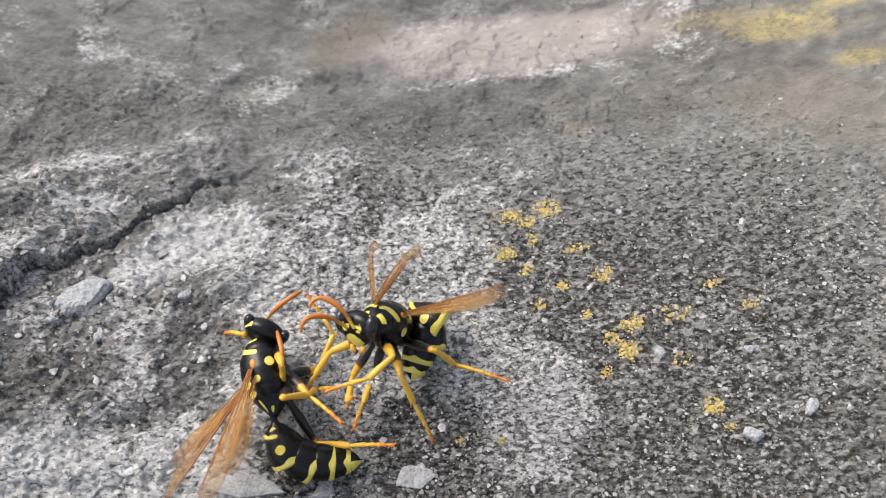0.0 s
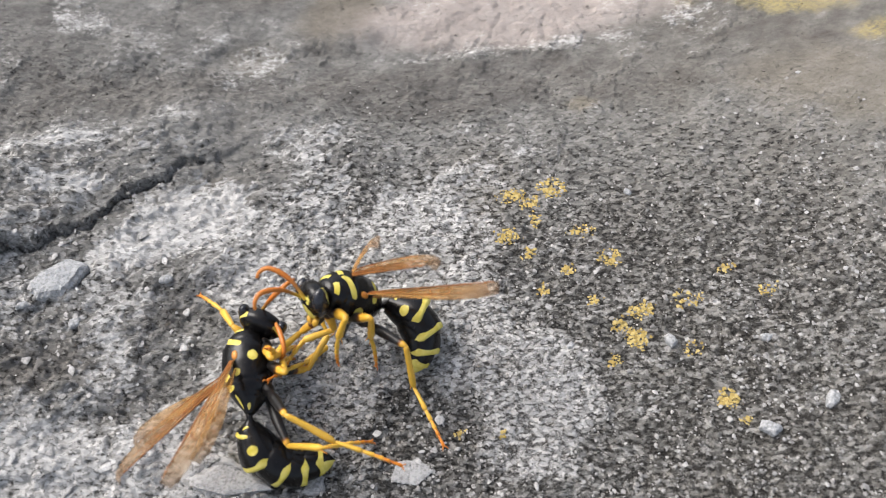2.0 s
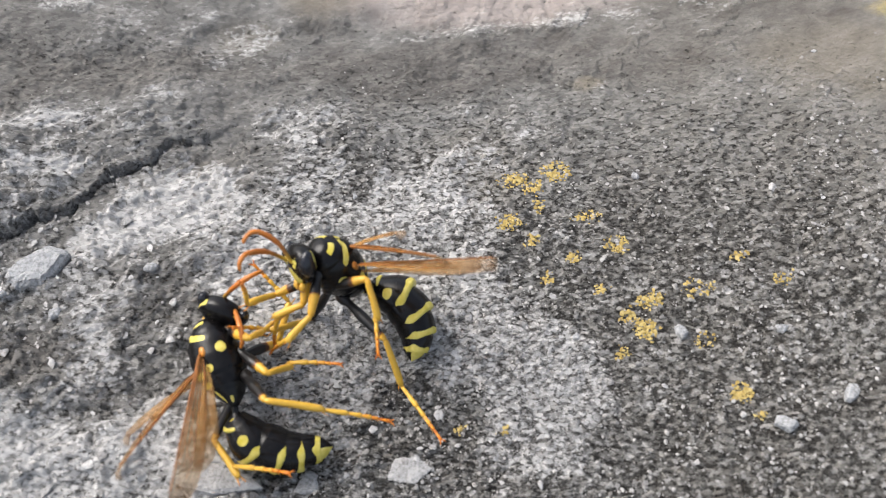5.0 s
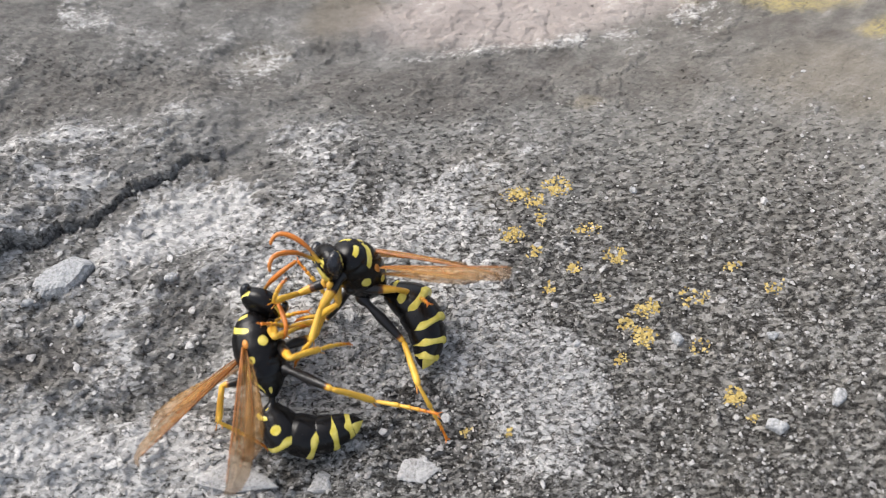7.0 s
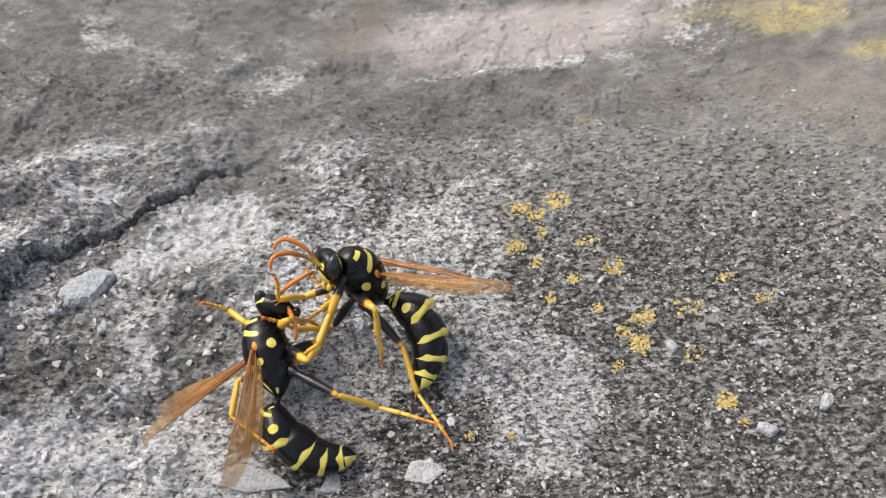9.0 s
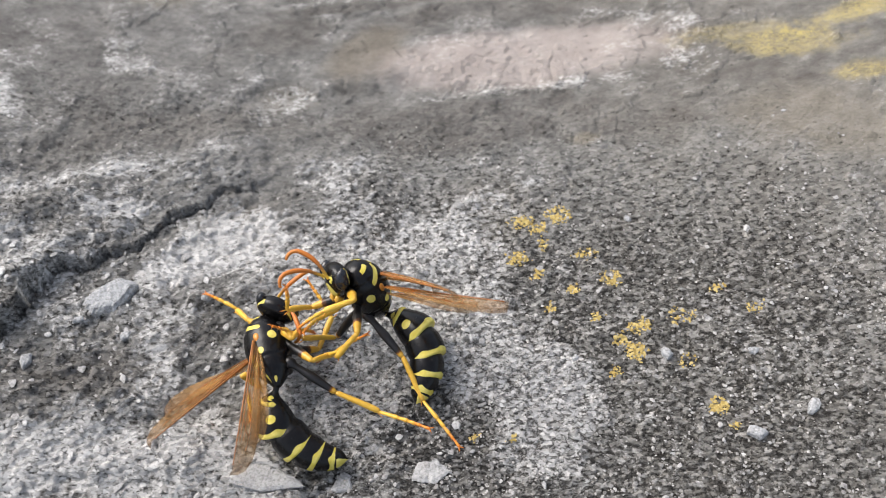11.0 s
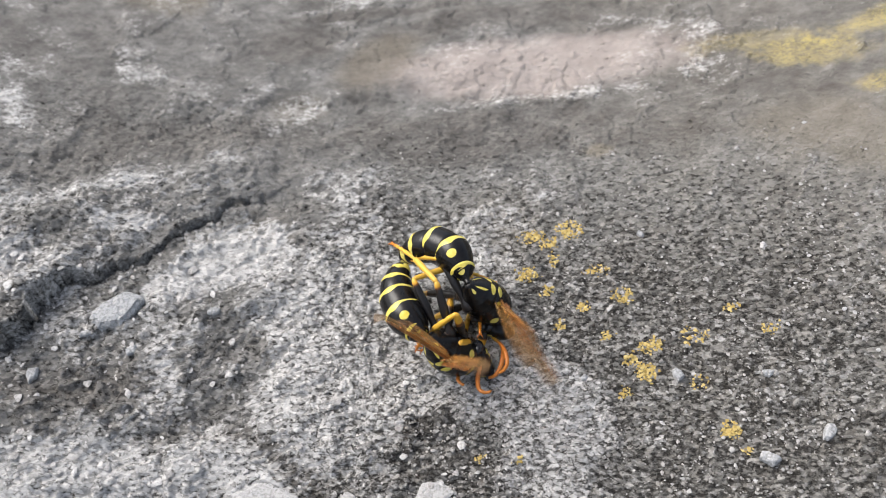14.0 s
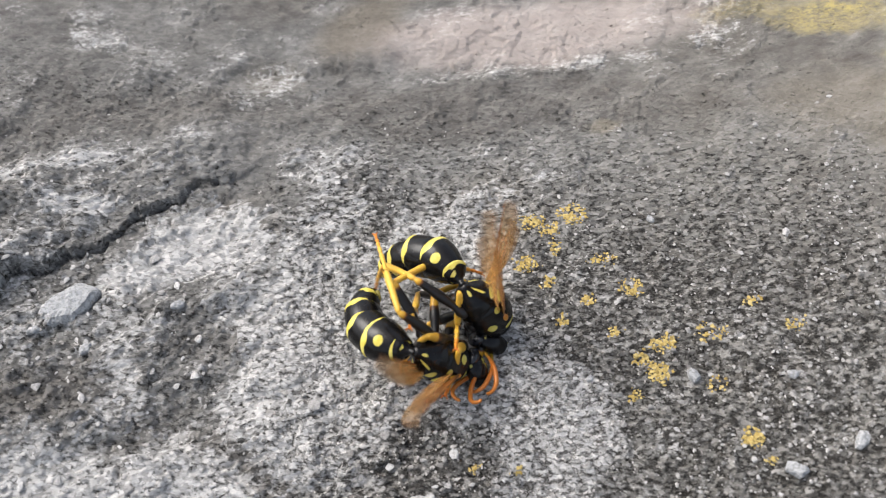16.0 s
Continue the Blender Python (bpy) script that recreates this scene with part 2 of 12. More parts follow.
def crack_side(x, y, line=CRACK):
    """Distance from the crack in the stone (positive above it) and the place along it, 0 to 1."""
    best = np.full(np.shape(x), 1e9)
    side = np.where(y > np.interp(x, [p[0] for p in line], [p[1] for p in line]), 1.0, -1.0)
    place = np.zeros(np.shape(x))
    for k in range(len(line) - 1):
        (ax, ay), (bx, by) = line[k], line[k + 1]
        dx, dy = bx - ax, by - ay
        s = np.clip(((x - ax) * dx + (y - ay) * dy) / (dx * dx + dy * dy), 0, 1)
        d = np.hypot(x - ax - s * dx, y - ay - s * dy)
        near = d < best
        best = np.where(near, d, best)
        place = np.where(near, (k + s) / (len(line) - 1), place)
    return best * side, place


def oval(x, y, cx, cy, rx, ry, turn=0.0, ragged=0.25, seed=5):
    c, s = math.cos(radians(turn)), math.sin(radians(turn))
    u, v = (x - cx) * c + (y - cy) * s, -(x - cx) * s + (y - cy) * c
    r = np.hypot(u / rx, v / ry) + ragged * (3.2 * fractal(x, y, 3.6, seed, 5, 0.75))
    return 1 - ease(r, 0.55, 1.45)


def relief(x, y):
    z = lie(x, y)
    near = 1 - ease(np.hypot(x + 1, y + 5), 45, 90)
    z = z + (0.55 * fractal(x, y, 11, 1, 3) + 0.42 * fractal(x, y, 2.6, 2, 3)) * (0.35 + 0.65 * near)
    d, _ = crack_side(x + 1.6 * fractal(x, y, 1.5, 30, 5, 0.8), y + 1.6 * fractal(x, y, 1.5, 31, 5, 0.8))
    fade = (1 - ease(x, -17.5, -13.9)) * near
    lift = ease(d, -0.03, 0.09) * (0.85 + 0.9 * fractal(x, y, 3.0, 33, 4)) * (1 - ease(d, 2.0, 10.0))
    groove = np.exp(-((d + 0.09) / 0.11) ** 2) * (0.75 + 1.2 * fractal(x, y, 2.5, 34, 3))
    z = z + fade * (0.66 * lift * (1 + 2.0 * (1 - ease(x, -29, -23))) - 0.62 * groove)
    # flaky layers, long along the grain of the stone, and a low ledge in front of them
    left = (1 - ease(x + 0.3 * y, -7, 3)) * (1 - ease(y, 7, 13)) * near
    u, v = 0.92 * x + 0.39 * y, 0.92 * y - 0.39 * x
    layer = 10.0 * fractal(0.5 * u, v, 3.6, 61, 5, 0.62)
    z = z + 0.17 * left * (np.floor(layer) + ease(layer - np.floor(layer), 0.72, 1.0))
    e, _ = crack_side(x + 2.2 * fractal(x, y, 3.0, 40, 5, 0.7), y + 2.2 * fractal(x, y, 3.0, 41, 5, 0.7), LEDGE)
    z = z + near * (0.50 * ease(-e, -0.05, 0.35) * (1 - ease(-e, 1.0, 8.0)) - 0.10 * ease(e, -0.2, 0.3) * (1 - ease(e, 0.5, 2.2)) * ease(x, -24, -12))
    z = z - 0.40 * oval(x, y, 0.6, -14.2, 5.6, 2.7, -8, 0.12)
    z = z + 0.18 * oval(x, y, 5.6, -12.2, 2.4, 4.2, 25, 0.3)
    z = z - 0.5 * oval(x, y, -11, 14.5, 16, 2.2, 8, 0.3) * near
    plate = ease(1.7 * fractal(x, y, 7, 11, 4, 0.6) + 1.5 * fractal(x, y, 2.4, 13, 4, 0.7), 0.02, 0.20)
    z = z + (0.16 + 0.16 * (1 - ease(x, -6, 6)) * (1 - ease(y, -2, 8))) * plate * near
    # fine relief flattened far off, standing in for lens blur
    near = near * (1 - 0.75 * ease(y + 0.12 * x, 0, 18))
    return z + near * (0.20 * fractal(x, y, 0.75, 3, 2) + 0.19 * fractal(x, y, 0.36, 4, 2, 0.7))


def grid_lines(lo, hi, step, reach):
    core = np.arange(lo, hi + step / 2, step)
    out, d, p = [], step, 0.0
    while p < reach:
        d *= 1.35
        p += d
        out.append(p)
    out = np.array(out)
    return np.concatenate([lo - out[::-1], core, core[-1] + out])


def build_ground():
    xs, ys = grid_lines(-44, 37, 0.105, 450), grid_lines(-20, 31, 0.105, 450)
    gx, gy = np.meshgrid(xs, ys)
    x, y = gx.ravel(), gy.ravel()
    co = np.stack([x, y, relief(x, y)], 1) * MM
    nx, ny = len(xs), len(ys)
    i = (np.arange(ny - 1)[:, None] * nx + np.arange(nx - 1)[None, :]).ravel()
    quads = np.stack([i, i + 1, i + nx + 1, i + nx], 1).astype(np.int32)
    me = bpy.data.meshes.new("ground")
    me.vertices.add(len(co))
    me.vertices.foreach_set("co", co.ravel().astype(np.float32))
    me.loops.add(quads.size)
    me.loops.foreach_set("vertex_index", quads.ravel())
    me.polygons.add(len(quads))
    me.polygons.foreach_set("loop_start", np.arange(len(quads), dtype=np.int32) * 4)
    me.polygons.foreach_set("loop_total", np.full(len(quads), 4, dtype=np.int32))
    me.update(calc_edges=True)
    me.validate()
    for p in (me.polygons,):
        p.foreach_set("use_smooth", np.ones(len(quads), dtype=bool))
    # stains and crusts with shapes of their own
    w = fractal(x, y, 7, 11, 4, 0.6)
    pale = 0.9 * w + 1.15 * fractal(x, y, 2.4, 13, 4, 0.72) - 0.12 + 0.13 * (1 - ease(x + 0.35 * y, 0, 11)) * (1 - ease(y, 6, 12)) + 0.10 * ease(y, 8, 14) * (1 - ease(x, -5, 5))
    # patches of crust: middle, reach, turn, strength
    for cx, cy, rx, ry, turn, amt in ((7.0, -10.9, 2.3, 2.4, 20, 1.0), (5.4, -13.2, 2.5, 3.4, 30, 1.3), (-5.5, -7.5, 4.0, 2.8, 0, 0.45), (8.0, -14.5, 2.2, 2.0, 0, 0.55), (-10.0, -10.2, 4.4, 3.4, 20, 0.85), (-6.0, -7.2, 5.0, 2.6, 10, 0.5),
                                      (-1.0, -8.8, 6.0, 1.5, 0, 0.5), (-25.8, -15.2, 5.6, 2.0, -4, 0.9), (-15.0, -13.4, 3.4, 1.6, -25, 0.8), (-19.5, -15.8, 4.0, 1.6, 0, 0.8), (-12.6, -16.2, 2.6, 1.2, 0, 0.9),
                                      (-16.4, 2.4, 2.9, 1.7, 25, 0.95), (-17.8, -0.4, 3.8, 1.2, 20, 0.75), (-20.4, -1.9, 2.6, 0.9, 20, 0.55), (-13.0, 0.8, 2.6, 1.5, 15, 0.5), (-8.8, 2.8, 3.0, 2.6, 0, 0.5), (-11.0, -3.0, 3.5, 1.6, 15, 0.55),
                                      (0.4, 2.6, 4.2, 2.6, 0, 0.45), (-3.4, -2.5, 7.0, 5.0, 0, 0.7), (0.5, -6.5, 5.5, 3.4, 0, 0.8), (-7.5, -5.0, 4.5, 3.4, 0, 0.6), (-24.4, 6.8, 1.6, 0.7, 10, 0.6), (-25.1, 2.9, 2.6, 0.6, 12, 0.6), (-27.5, 18.3, 2.2, 1.6, 0, 1.1), (-35.8, 12.7, 2.6, 2.0, 0, 1.3), (-37.0, 16.5, 3.0, 2.0, 0, 1.0), (-8.0, 30.2, 13.0, 1.8, 5, 0.9),
                                      (-34.5, 19.3, 3.0, 1.8, 10, 0.7), (-13.4, 15.5, 1.9, 1.2, 0, 0.9), (-13.8, 13.3, 2.8, 1.0, 0, 0.9), (3.1, 15.7, 8.0, 0.8, 2, 0.9), (18.5, 18.4, 2.1, 3.0, 0, 1.0), (12.0, 16.2, 4.0, 0.8, 8, 0.6),
                                      (-12.5, 27.0, 2.2, 1.6, 0, 0.6), (-37.5, 21.4, 2.8, 2.4, 0, 0.4), (-18.0, 9.5, 3.0, 0.8, 10, 0.4), (-30.5, 4.5, 3.0, 1.0, 15, 0.4), (-33.0, -2.0, 3.0, 2.0, 10, 0.5), (-9.5, 7.5, 3.5, 1.2, 0, 0.35), (14.0, 23.0, 3.5, 1.4, 0, 0.5)):
        pale = pale + 0.8 * amt * (1 - 0.3 * (cy > 5)) * oval(x, y, cx, cy, 1.1 * rx, 1.1 * ry, turn, 0.42)
    dark = 0.8 * ease(y, 6, 14) * np.clip(2.0 * fractal(x, y, 6.5, 23, 4, 0.65), -0.3, 1) + 0.15 * ease(x, 6, 14) * (1 - ease(y, 0, 10))
    # dark stains; hollows and the far step are darkened in the colour too
    for cx, cy, rx, ry, turn, amt in ((0.8, -14.3, 5.2, 2.3, -8, 0.72), (-2.2, -10.9, 1.8, 1.0, 20, 0.8), (-18.6, -7.4, 5.6, 1.7, 10, 0.2), (-14.8, -5.8, 2.8, 1.0, 10, 0.25), (-24.5, -9.5, 4.0, 1.5, 5, 0.5), (-29.5, -11.0, 4.0, 1.6, 5, 0.5),
                                      (5.6, -6.4, 2.4, 1.2, 10, 0.4), (-10.4, -14.7, 2.0, 0.9, -35, 0.9), (-13.4, -12.2, 2.2, 0.7, -25, 0.6), (-3.7, 12.3, 8.0, 2.8, -3, 0.9), (-22.7, 11.5, 7.0, 2.4, 12, 0.7), (-15.0, 22.7, 3.2, 2.2, 0, 1.2), (-9.0, 26.6, 8.0, 0.6, 8, 1.2),
                                      (-7.5, 20.6, 2.2, 3.6, -45, 0.9), (-3.0, 24.5, 6.0, 1.6, 20, 0.6), (-14.2, 4.6, 2.6, 1.0, 25, 0.6), (-12.5, 2.4, 1.6, 0.7, 0, 0.5), (6.0, 25.5, 10.0, 1.6, 0, 0.5), (12.0, 12.0, 7.0, 2.5, -10, 0.5), (-30.0, 8.5, 4.0, 1.6, 15, 0.5), (4.0, -0.5, 3.0, 2.5, 0, 0.4)):
        dark = dark + amt * oval(x, y, cx, cy, rx, ry, turn, 0.28)
    pale = pale - 0.55 * np.clip(dark, 0, 1)
    warm = 0.6 * oval(x, y, 26.4, 9.5, 5.5, 3.4, -15, 0.3) + 0.22 * ease(x, 4, 16) + 0.8 * oval(x, y, -26, 27.9, 4, 1.8, 0, 0.4) + 0.9 * oval(x, y, 9.9, 9.9, 1.1, 0.6, 0, 0.3) + 0.7 * oval(x, y, -7.5, 20.6, 2.4, 3.8, -45, 0.3) + 0.45 * oval(x, y, -13.4, 15.5, 2.2, 1.4, 0, 0.3) + 0.35 * oval(x, y, 2, 3, 3.5, 4, 0, 0.4) + 0.30 * oval(x, y, -16.4, 2.0, 3.5, 2.2, 25, 0.3)
    pink = 1.15 * oval(x, y, 5.5, 19.4, 10.8, 3.0, 2, 0.16)
    rag = 1.0 + 1.8 * fractal(x, y, 2.2, 71, 4, 0.75)
    gold = rag * (0.62 * oval(x, y, 26.2, 17.2, 4.2, 1.3, -6, 0.6) + 0.6 * oval(x, y, 30.6, 13.0, 2.6, 0.9, 0, 0.6) + 0.6 * oval(x, y, 31.5, 19.5, 4.0, 1.2, 8, 0.6) + 0.35 * oval(x, y, 22.0, 19.4, 3.4, 0.9, 0, 0.6))
    # lens blur put into the far colour; smoother stone on the left
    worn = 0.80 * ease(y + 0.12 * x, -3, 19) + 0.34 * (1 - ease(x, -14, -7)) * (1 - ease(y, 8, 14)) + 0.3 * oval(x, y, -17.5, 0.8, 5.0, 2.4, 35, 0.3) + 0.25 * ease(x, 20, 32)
    u, v = 0.92 * x + 0.39 * y, 0.92 * y - 0.39 * x
    layer = 10.0 * fractal(0.5 * u, v, 3.6, 61, 5, 0.62)
    e, _ = crack_side(x, y, LEDGE)
    pale = pale + (1 - ease(x + 0.3 * y, -7, 3)) * (1 - ease(y, 7, 13)) * 0.42 * (layer - np.floor(layer) - 0.45)
    pale = pale * (1 - 0.45 * ease(y, 5, 13)) + 0.12 * (1 - ease(x, -8, 0)) * (1 - ease(y, -2, 6))
    # colour darkened with distance and towards the far right
    dark = dark + 0.30 * ease(y, 6, 12) + 0.25 * ease(x, 8, 20) * ease(y, 7, 16)
    # hollow behind the ledge darkened in the colour
    dark = dark + 0.25 * ease(e, 0.0, 0.6) * (1 - ease(e, 1.5, 4.0)) * ease(x, -34, -20) * (1 - ease(x, -9, -6))
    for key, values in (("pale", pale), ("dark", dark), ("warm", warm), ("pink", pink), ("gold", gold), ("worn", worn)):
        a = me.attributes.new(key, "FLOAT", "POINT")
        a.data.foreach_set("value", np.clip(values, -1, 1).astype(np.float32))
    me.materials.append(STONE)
    return tagged(new("ground", me), "weathered grey stone with pale crust and a crack", "stone ground", kind="structure")


def ground_z(x, y):
    return float(relief(np.array([x], float), np.array([y], float))[0])


# ---- small mesh helpers ----
def finish(name, bm, material, smooth=True):
    me = bpy.data.meshes.new(name)
    bm.normal_update()
    bm.to_mesh(me)
    bm.free()
    if smooth:
        me.polygons.foreach_set("use_smooth", np.ones(len(me.polygons), dtype=bool))
    me.materials.append(material)
    return me


def part(name, mesh, parent, m=None, label=""):
    ob = new(name, mesh)
    ob.parent = parent
    if m is not None:
        ob.matrix_basis = m
    return tagged(ob, label)


def loft(bm, rings, band=None, close=True):
    """Skin a row of rings (lists of points in millimetres, all of one count). band: one value for each ring or a function of ring and point."""
    lay = bm.verts.layers.float.get("band") or bm.verts.layers.float.new("band")
    rows = []
    for r, ring in enumerate(rings):
        row = []
        for k, p in enumerate(ring):
            v = bm.verts.new(Vector(p) * MM)
            v[lay] = 0.0 if band is None else band(r, k, p) if callable(band) else band[r]
            row.append(v)
        rows.append(row)
    for a, b in zip(rows, rows[1:]):
        for k in range(len(a)):
            j = (k + 1) % len(a)
            bm.faces.new((a[k], a[j], b[j], b[k]))
    if close:
        bm.faces.new(rows[0][::-1])
        bm.faces.new(rows[-1])
    return rows


def tube(bm, points, radii, sides=10, band=None):
    """A round limb along points."""
    pts = [Vector(p) for p in points]
    rings = []
    side = Vector((0, 1, 0.02))
    for k, p in enumerate(pts):
        d = (pts[min(k + 1, len(pts) - 1)] - pts[max(k - 1, 0)]).normalized()
        u = (side - d * side.dot(d)).normalized()
        side = u
        v = d.cross(u)
        rings.append([p + radii[k] * (math.cos(a) * u + math.sin(a) * v) for a in (2 * math.pi * i / sides for i in range(sides))])
    loft(bm, rings, band)


def spread(stops, x):
    xs = [s[0] for s in stops]
    return float(np.interp(x, xs, [s[1] for s in stops]))


# ---- wasps ----
def spot(x, a, cx, ca, rx, ra):
    """Signed nearness to an oval mark on a round body: positive inside."""
    da = (a - ca + math.pi) % (2 * math.pi) - math.pi
    return 1 - math.hypot((x - cx) / rx, da / ra)


def thorax_mesh():
    width = ((-2.1, 0.20), (-1.75, 0.52), (-1.2, 0.98), (-0.5, 1.27), (0.3, 1.36), (1.0, 1.28), (1.5, 1.10), (1.85, 0.85), (2.1, 0.45))
    up = ((-2.1, 0.16), (-1.75, 0.42), (-1.2, 0.92), (-0.5, 1.26), (0.3, 1.38), (1.0, 1.30), (1.5, 1.05), (1.85, 0.75), (2.1, 0.4))
    down = ((-2.1, 0.25), (-1.75, 0.62), (-1.2, 1.05), (-0.5, 1.28), (0.3, 1.35), (1.0, 1.22), (1.5, 0.95), (1.85, 0.7), (2.1, 0.4))
    bm = bmesh.new()
    rings, count = [], 44
    xs = np.linspace(-2.1, 2.1, 56)
    for x in xs:
        ring = []
        seam = 1 - 0.045 * sum(math.exp(-((x - c) / 0.05) ** 2) for c in (-1.28, -0.62, 1.38))
        for k in range(count):
            a = 2 * math.pi * k / count
            s, c = math.sin(a), math.cos(a)
            ring.append((1.22 * x, 1.06 * seam * spread(width, x) * c, 1.08 * seam * s * (spread(up, x) if s > 0 else spread(down, x))))
        rings.append(ring)

    def marks(r, k, p):
        x, a = xs[r], 2 * math.pi * k / count
        top = math.pi / 2
        m = -1.0
        for s in (1, -1):
            # collar: slanting yellow lines that meet behind the neck
            off = abs((a - top + math.pi) % (2 * math.pi) - math.pi)
            m = max(m, min(1 - abs(x - 1.52 + 0.36 * off) / 0.14, (1.25 - off) * 3, (off - 0.06) * 8))
            m = max(m, min(1 - abs(x - 1.88) / 0.09, (1.3 - off) * 3, (off - 0.35) * 6))
            m = max(m, spot(x, a, 0.45, top + s * 1.72, 0.26, 0.20))
            m = max(m, spot(x, a, -0.42, top + s * 0.40, 0.17, 0.30), spot(x, a, -0.92, top + s * 0.40, 0.15, 0.36))
            m = max(m, 0.9 * spot(x, a, -0.30, top + s * 1.05, 0.20, 0.16))
            m = max(m, 0.9 * spot(x, a, -1.55, top + s * 0.62, 0.36, 0.11), 0.9 * spot(x, a, -1.80, top + s * 1.5, 0.14, 0.20))
        return m
    loft(bm, rings, marks)
    return finish("thorax", bm, CHITIN)


def head_mesh():
    bm = bmesh.new()
    rings, us, count = [], np.linspace(-1, 1, 30), 40
    for u in us:
        ring = []
        r = math.sqrt(max(0.0, 1 - abs(u) ** 2.6)) + 0.02
        for k in range(count):
            a = 2 * math.pi * k / count
            y, z = math.cos(a), math.sin(a)
            taper = 1.0 if z > 0 else 1 - 0.42 * z * z
            ring.append((0.70 * u, 1.34 * r * y * taper, r * z * (1.0 if z > 0 else 1.28)))
        rings.append(ring)

    def face(r, k, p):
        x, y, z = p
        m = -1.0
        if x > 0.1:
            m = max(m, 1 - math.hypot(y / 0.60, (z + 0.70) / 0.50))
            m = max(m, 1 - math.hypot(y / 0.62, (z - 0.30) / 0.14))
            m = max(m, 1 - math.hypot((abs(y) - 0.66) / 0.11, (z - 0.10) / 0.40))
        if x < 0.15:
            m = max(m, 1 - math.hypot((abs(y) - 0.98) / 0.30, (z - 0.15) / 0.62) if abs(x + 0.22) < 0.16 else -1)
        return m
    loft(bm, rings, face)
    bmesh.ops.scale(bm, vec=(0.97, 0.97, 0.97), verts=bm.verts)
    return finish("head", bm, CHITIN)


def ball_mesh(name, material, rx, ry, rz, count=18, rows=12, bend=0.0):
    bm = bmesh.new()
    rings = []
    for u in np.linspace(-0.995, 0.995, rows):
        r = math.sqrt(1 - u * u)
        rings.append([(rx * r * math.cos(a) + bend * u * u, ry * r * math.sin(a), rz * u) for a in (2 * math.pi * k / count for k in range(count))])
    loft(bm, rings)
    return finish(name, bm, material)


def antenna_mesh(side):
    """Elbowed feeler: a yellow scape and a jointed orange flagellum with a curled tip."""
    bm = bmesh.new()
    pts, radii, hue = [], [], []
    p, pitch, yaw = Vector((0, 0, 0)), 28.0, side * 24.0
    n = 40
    length = 3.7
    for k in range(n + 1):
        s = k / n
        pts.append(p.copy())
        joint = 1 - 0.12 * (math.cos(2 * math.pi * s * 13) > 0.7)
        radii.append((0.11 if s < 0.2 else 0.10 + 0.055 * math.sin(math.pi * min(1, (s - 0.2) / 0.75))) * joint * (0.35 if k == n else 1))
        hue.append(s)
        if s > 0.2:
            pitch -= 2.0 if s < 0.7 else 8.5
        yaw *= 0.975
        p = p + Vector((math.cos(radians(pitch)) * math.cos(radians(yaw)), math.cos(radians(pitch)) * math.sin(radians(yaw)), math.sin(radians(pitch)))) * (length / n)
    tube(bm, pts, radii, 10, hue)
    return finish("antenna", bm, FEELER)


SEGMENT = (1.15, 1.8, 1.35, 1.1, 0.9, 0.75)
RIM = (0.20, 0.90, 1.30, 1.21, 1.0, 0.68, 0.10)


def abdomen_mesh(k):
    """One ring of the abdomen, its axis along x towards the tail, with its yellow hind band."""
    bm = bmesh.new()
    length, r0, r1 = SEGMENT[k], RIM[k], RIM[k + 1]
    count = 44
    lead = 0.42 if k else 0.0
    xs = np.linspace(-lead, length + (0.10 if k < 5 else 0.0), 26)
    rings = []
    for x in xs:
        s = np.clip(x / length, 0, 1)
        if k == 0:
            r = 0.20 + (r1 - 0.20) * float(ease(np.array(s), 0.22, 1.08)) ** 0.85
        elif k == 1:
            r = r0 * 0.97 + (r1 - r0 * 0.97) * math.sin(s * math.pi / 2) + 0.06 * math.sin(math.pi * s)
        elif k == 5:
            r = max(0.05, r0 * 0.97 * (1 - s ** 1.9))
        else:
            r = r0 * 0.965 + (r1 + 0.03 - r0 * 0.965) * s + 0.05 * math.sin(math.pi * s)
        if x < 0:
            r = r0 * (0.95 + 0.25 * x / lead * (0.5 if k > 1 else 0.9))
        if x > length:
            r *= 1 - 0.6 * (x - length)
        rings.append([(x, r * math.cos(a), r * math.sin(a) * 0.96) for a in (2 * math.pi * j / count for j in range(count))])

    def marks(r, j, p):
        x, a = xs[r], 2 * math.pi * j / count
        top = math.pi / 2
        off = abs((a - top + math.pi) % (2 * math.pi) - math.pi)
        if k == 5:
            wide = 0.40
            return (x - 0.12) / 0.3 if off < 1.2 else -0.5
        wide = (0.17, 0.26, 0.23, 0.21, 0.20)[k]
        scallop = 0.45 * math.exp(-(off / 0.22) ** 2) + 0.75 * math.exp(-((off - 1.2) / 0.28) ** 2) - 0.10
        m = (x - (length - wide * (1 + scallop))) / 0.3
        if off > 2.5:
            m = min(m, (2.9 - off) * 2)
        if k == 1:
            for s in (1, -1):
                m = max(m, spot(x, a, 0.74, top + s * 0.98, 0.27, 0.30))
        if k == 0:
            for s in (1, -1):
                m = max(m, spot(x, a, 0.72, top + s * 0.8, 0.15, 0.42))
        return m
    loft(bm, rings, marks)
    return finish("abdomen_segment", bm, CHITIN)


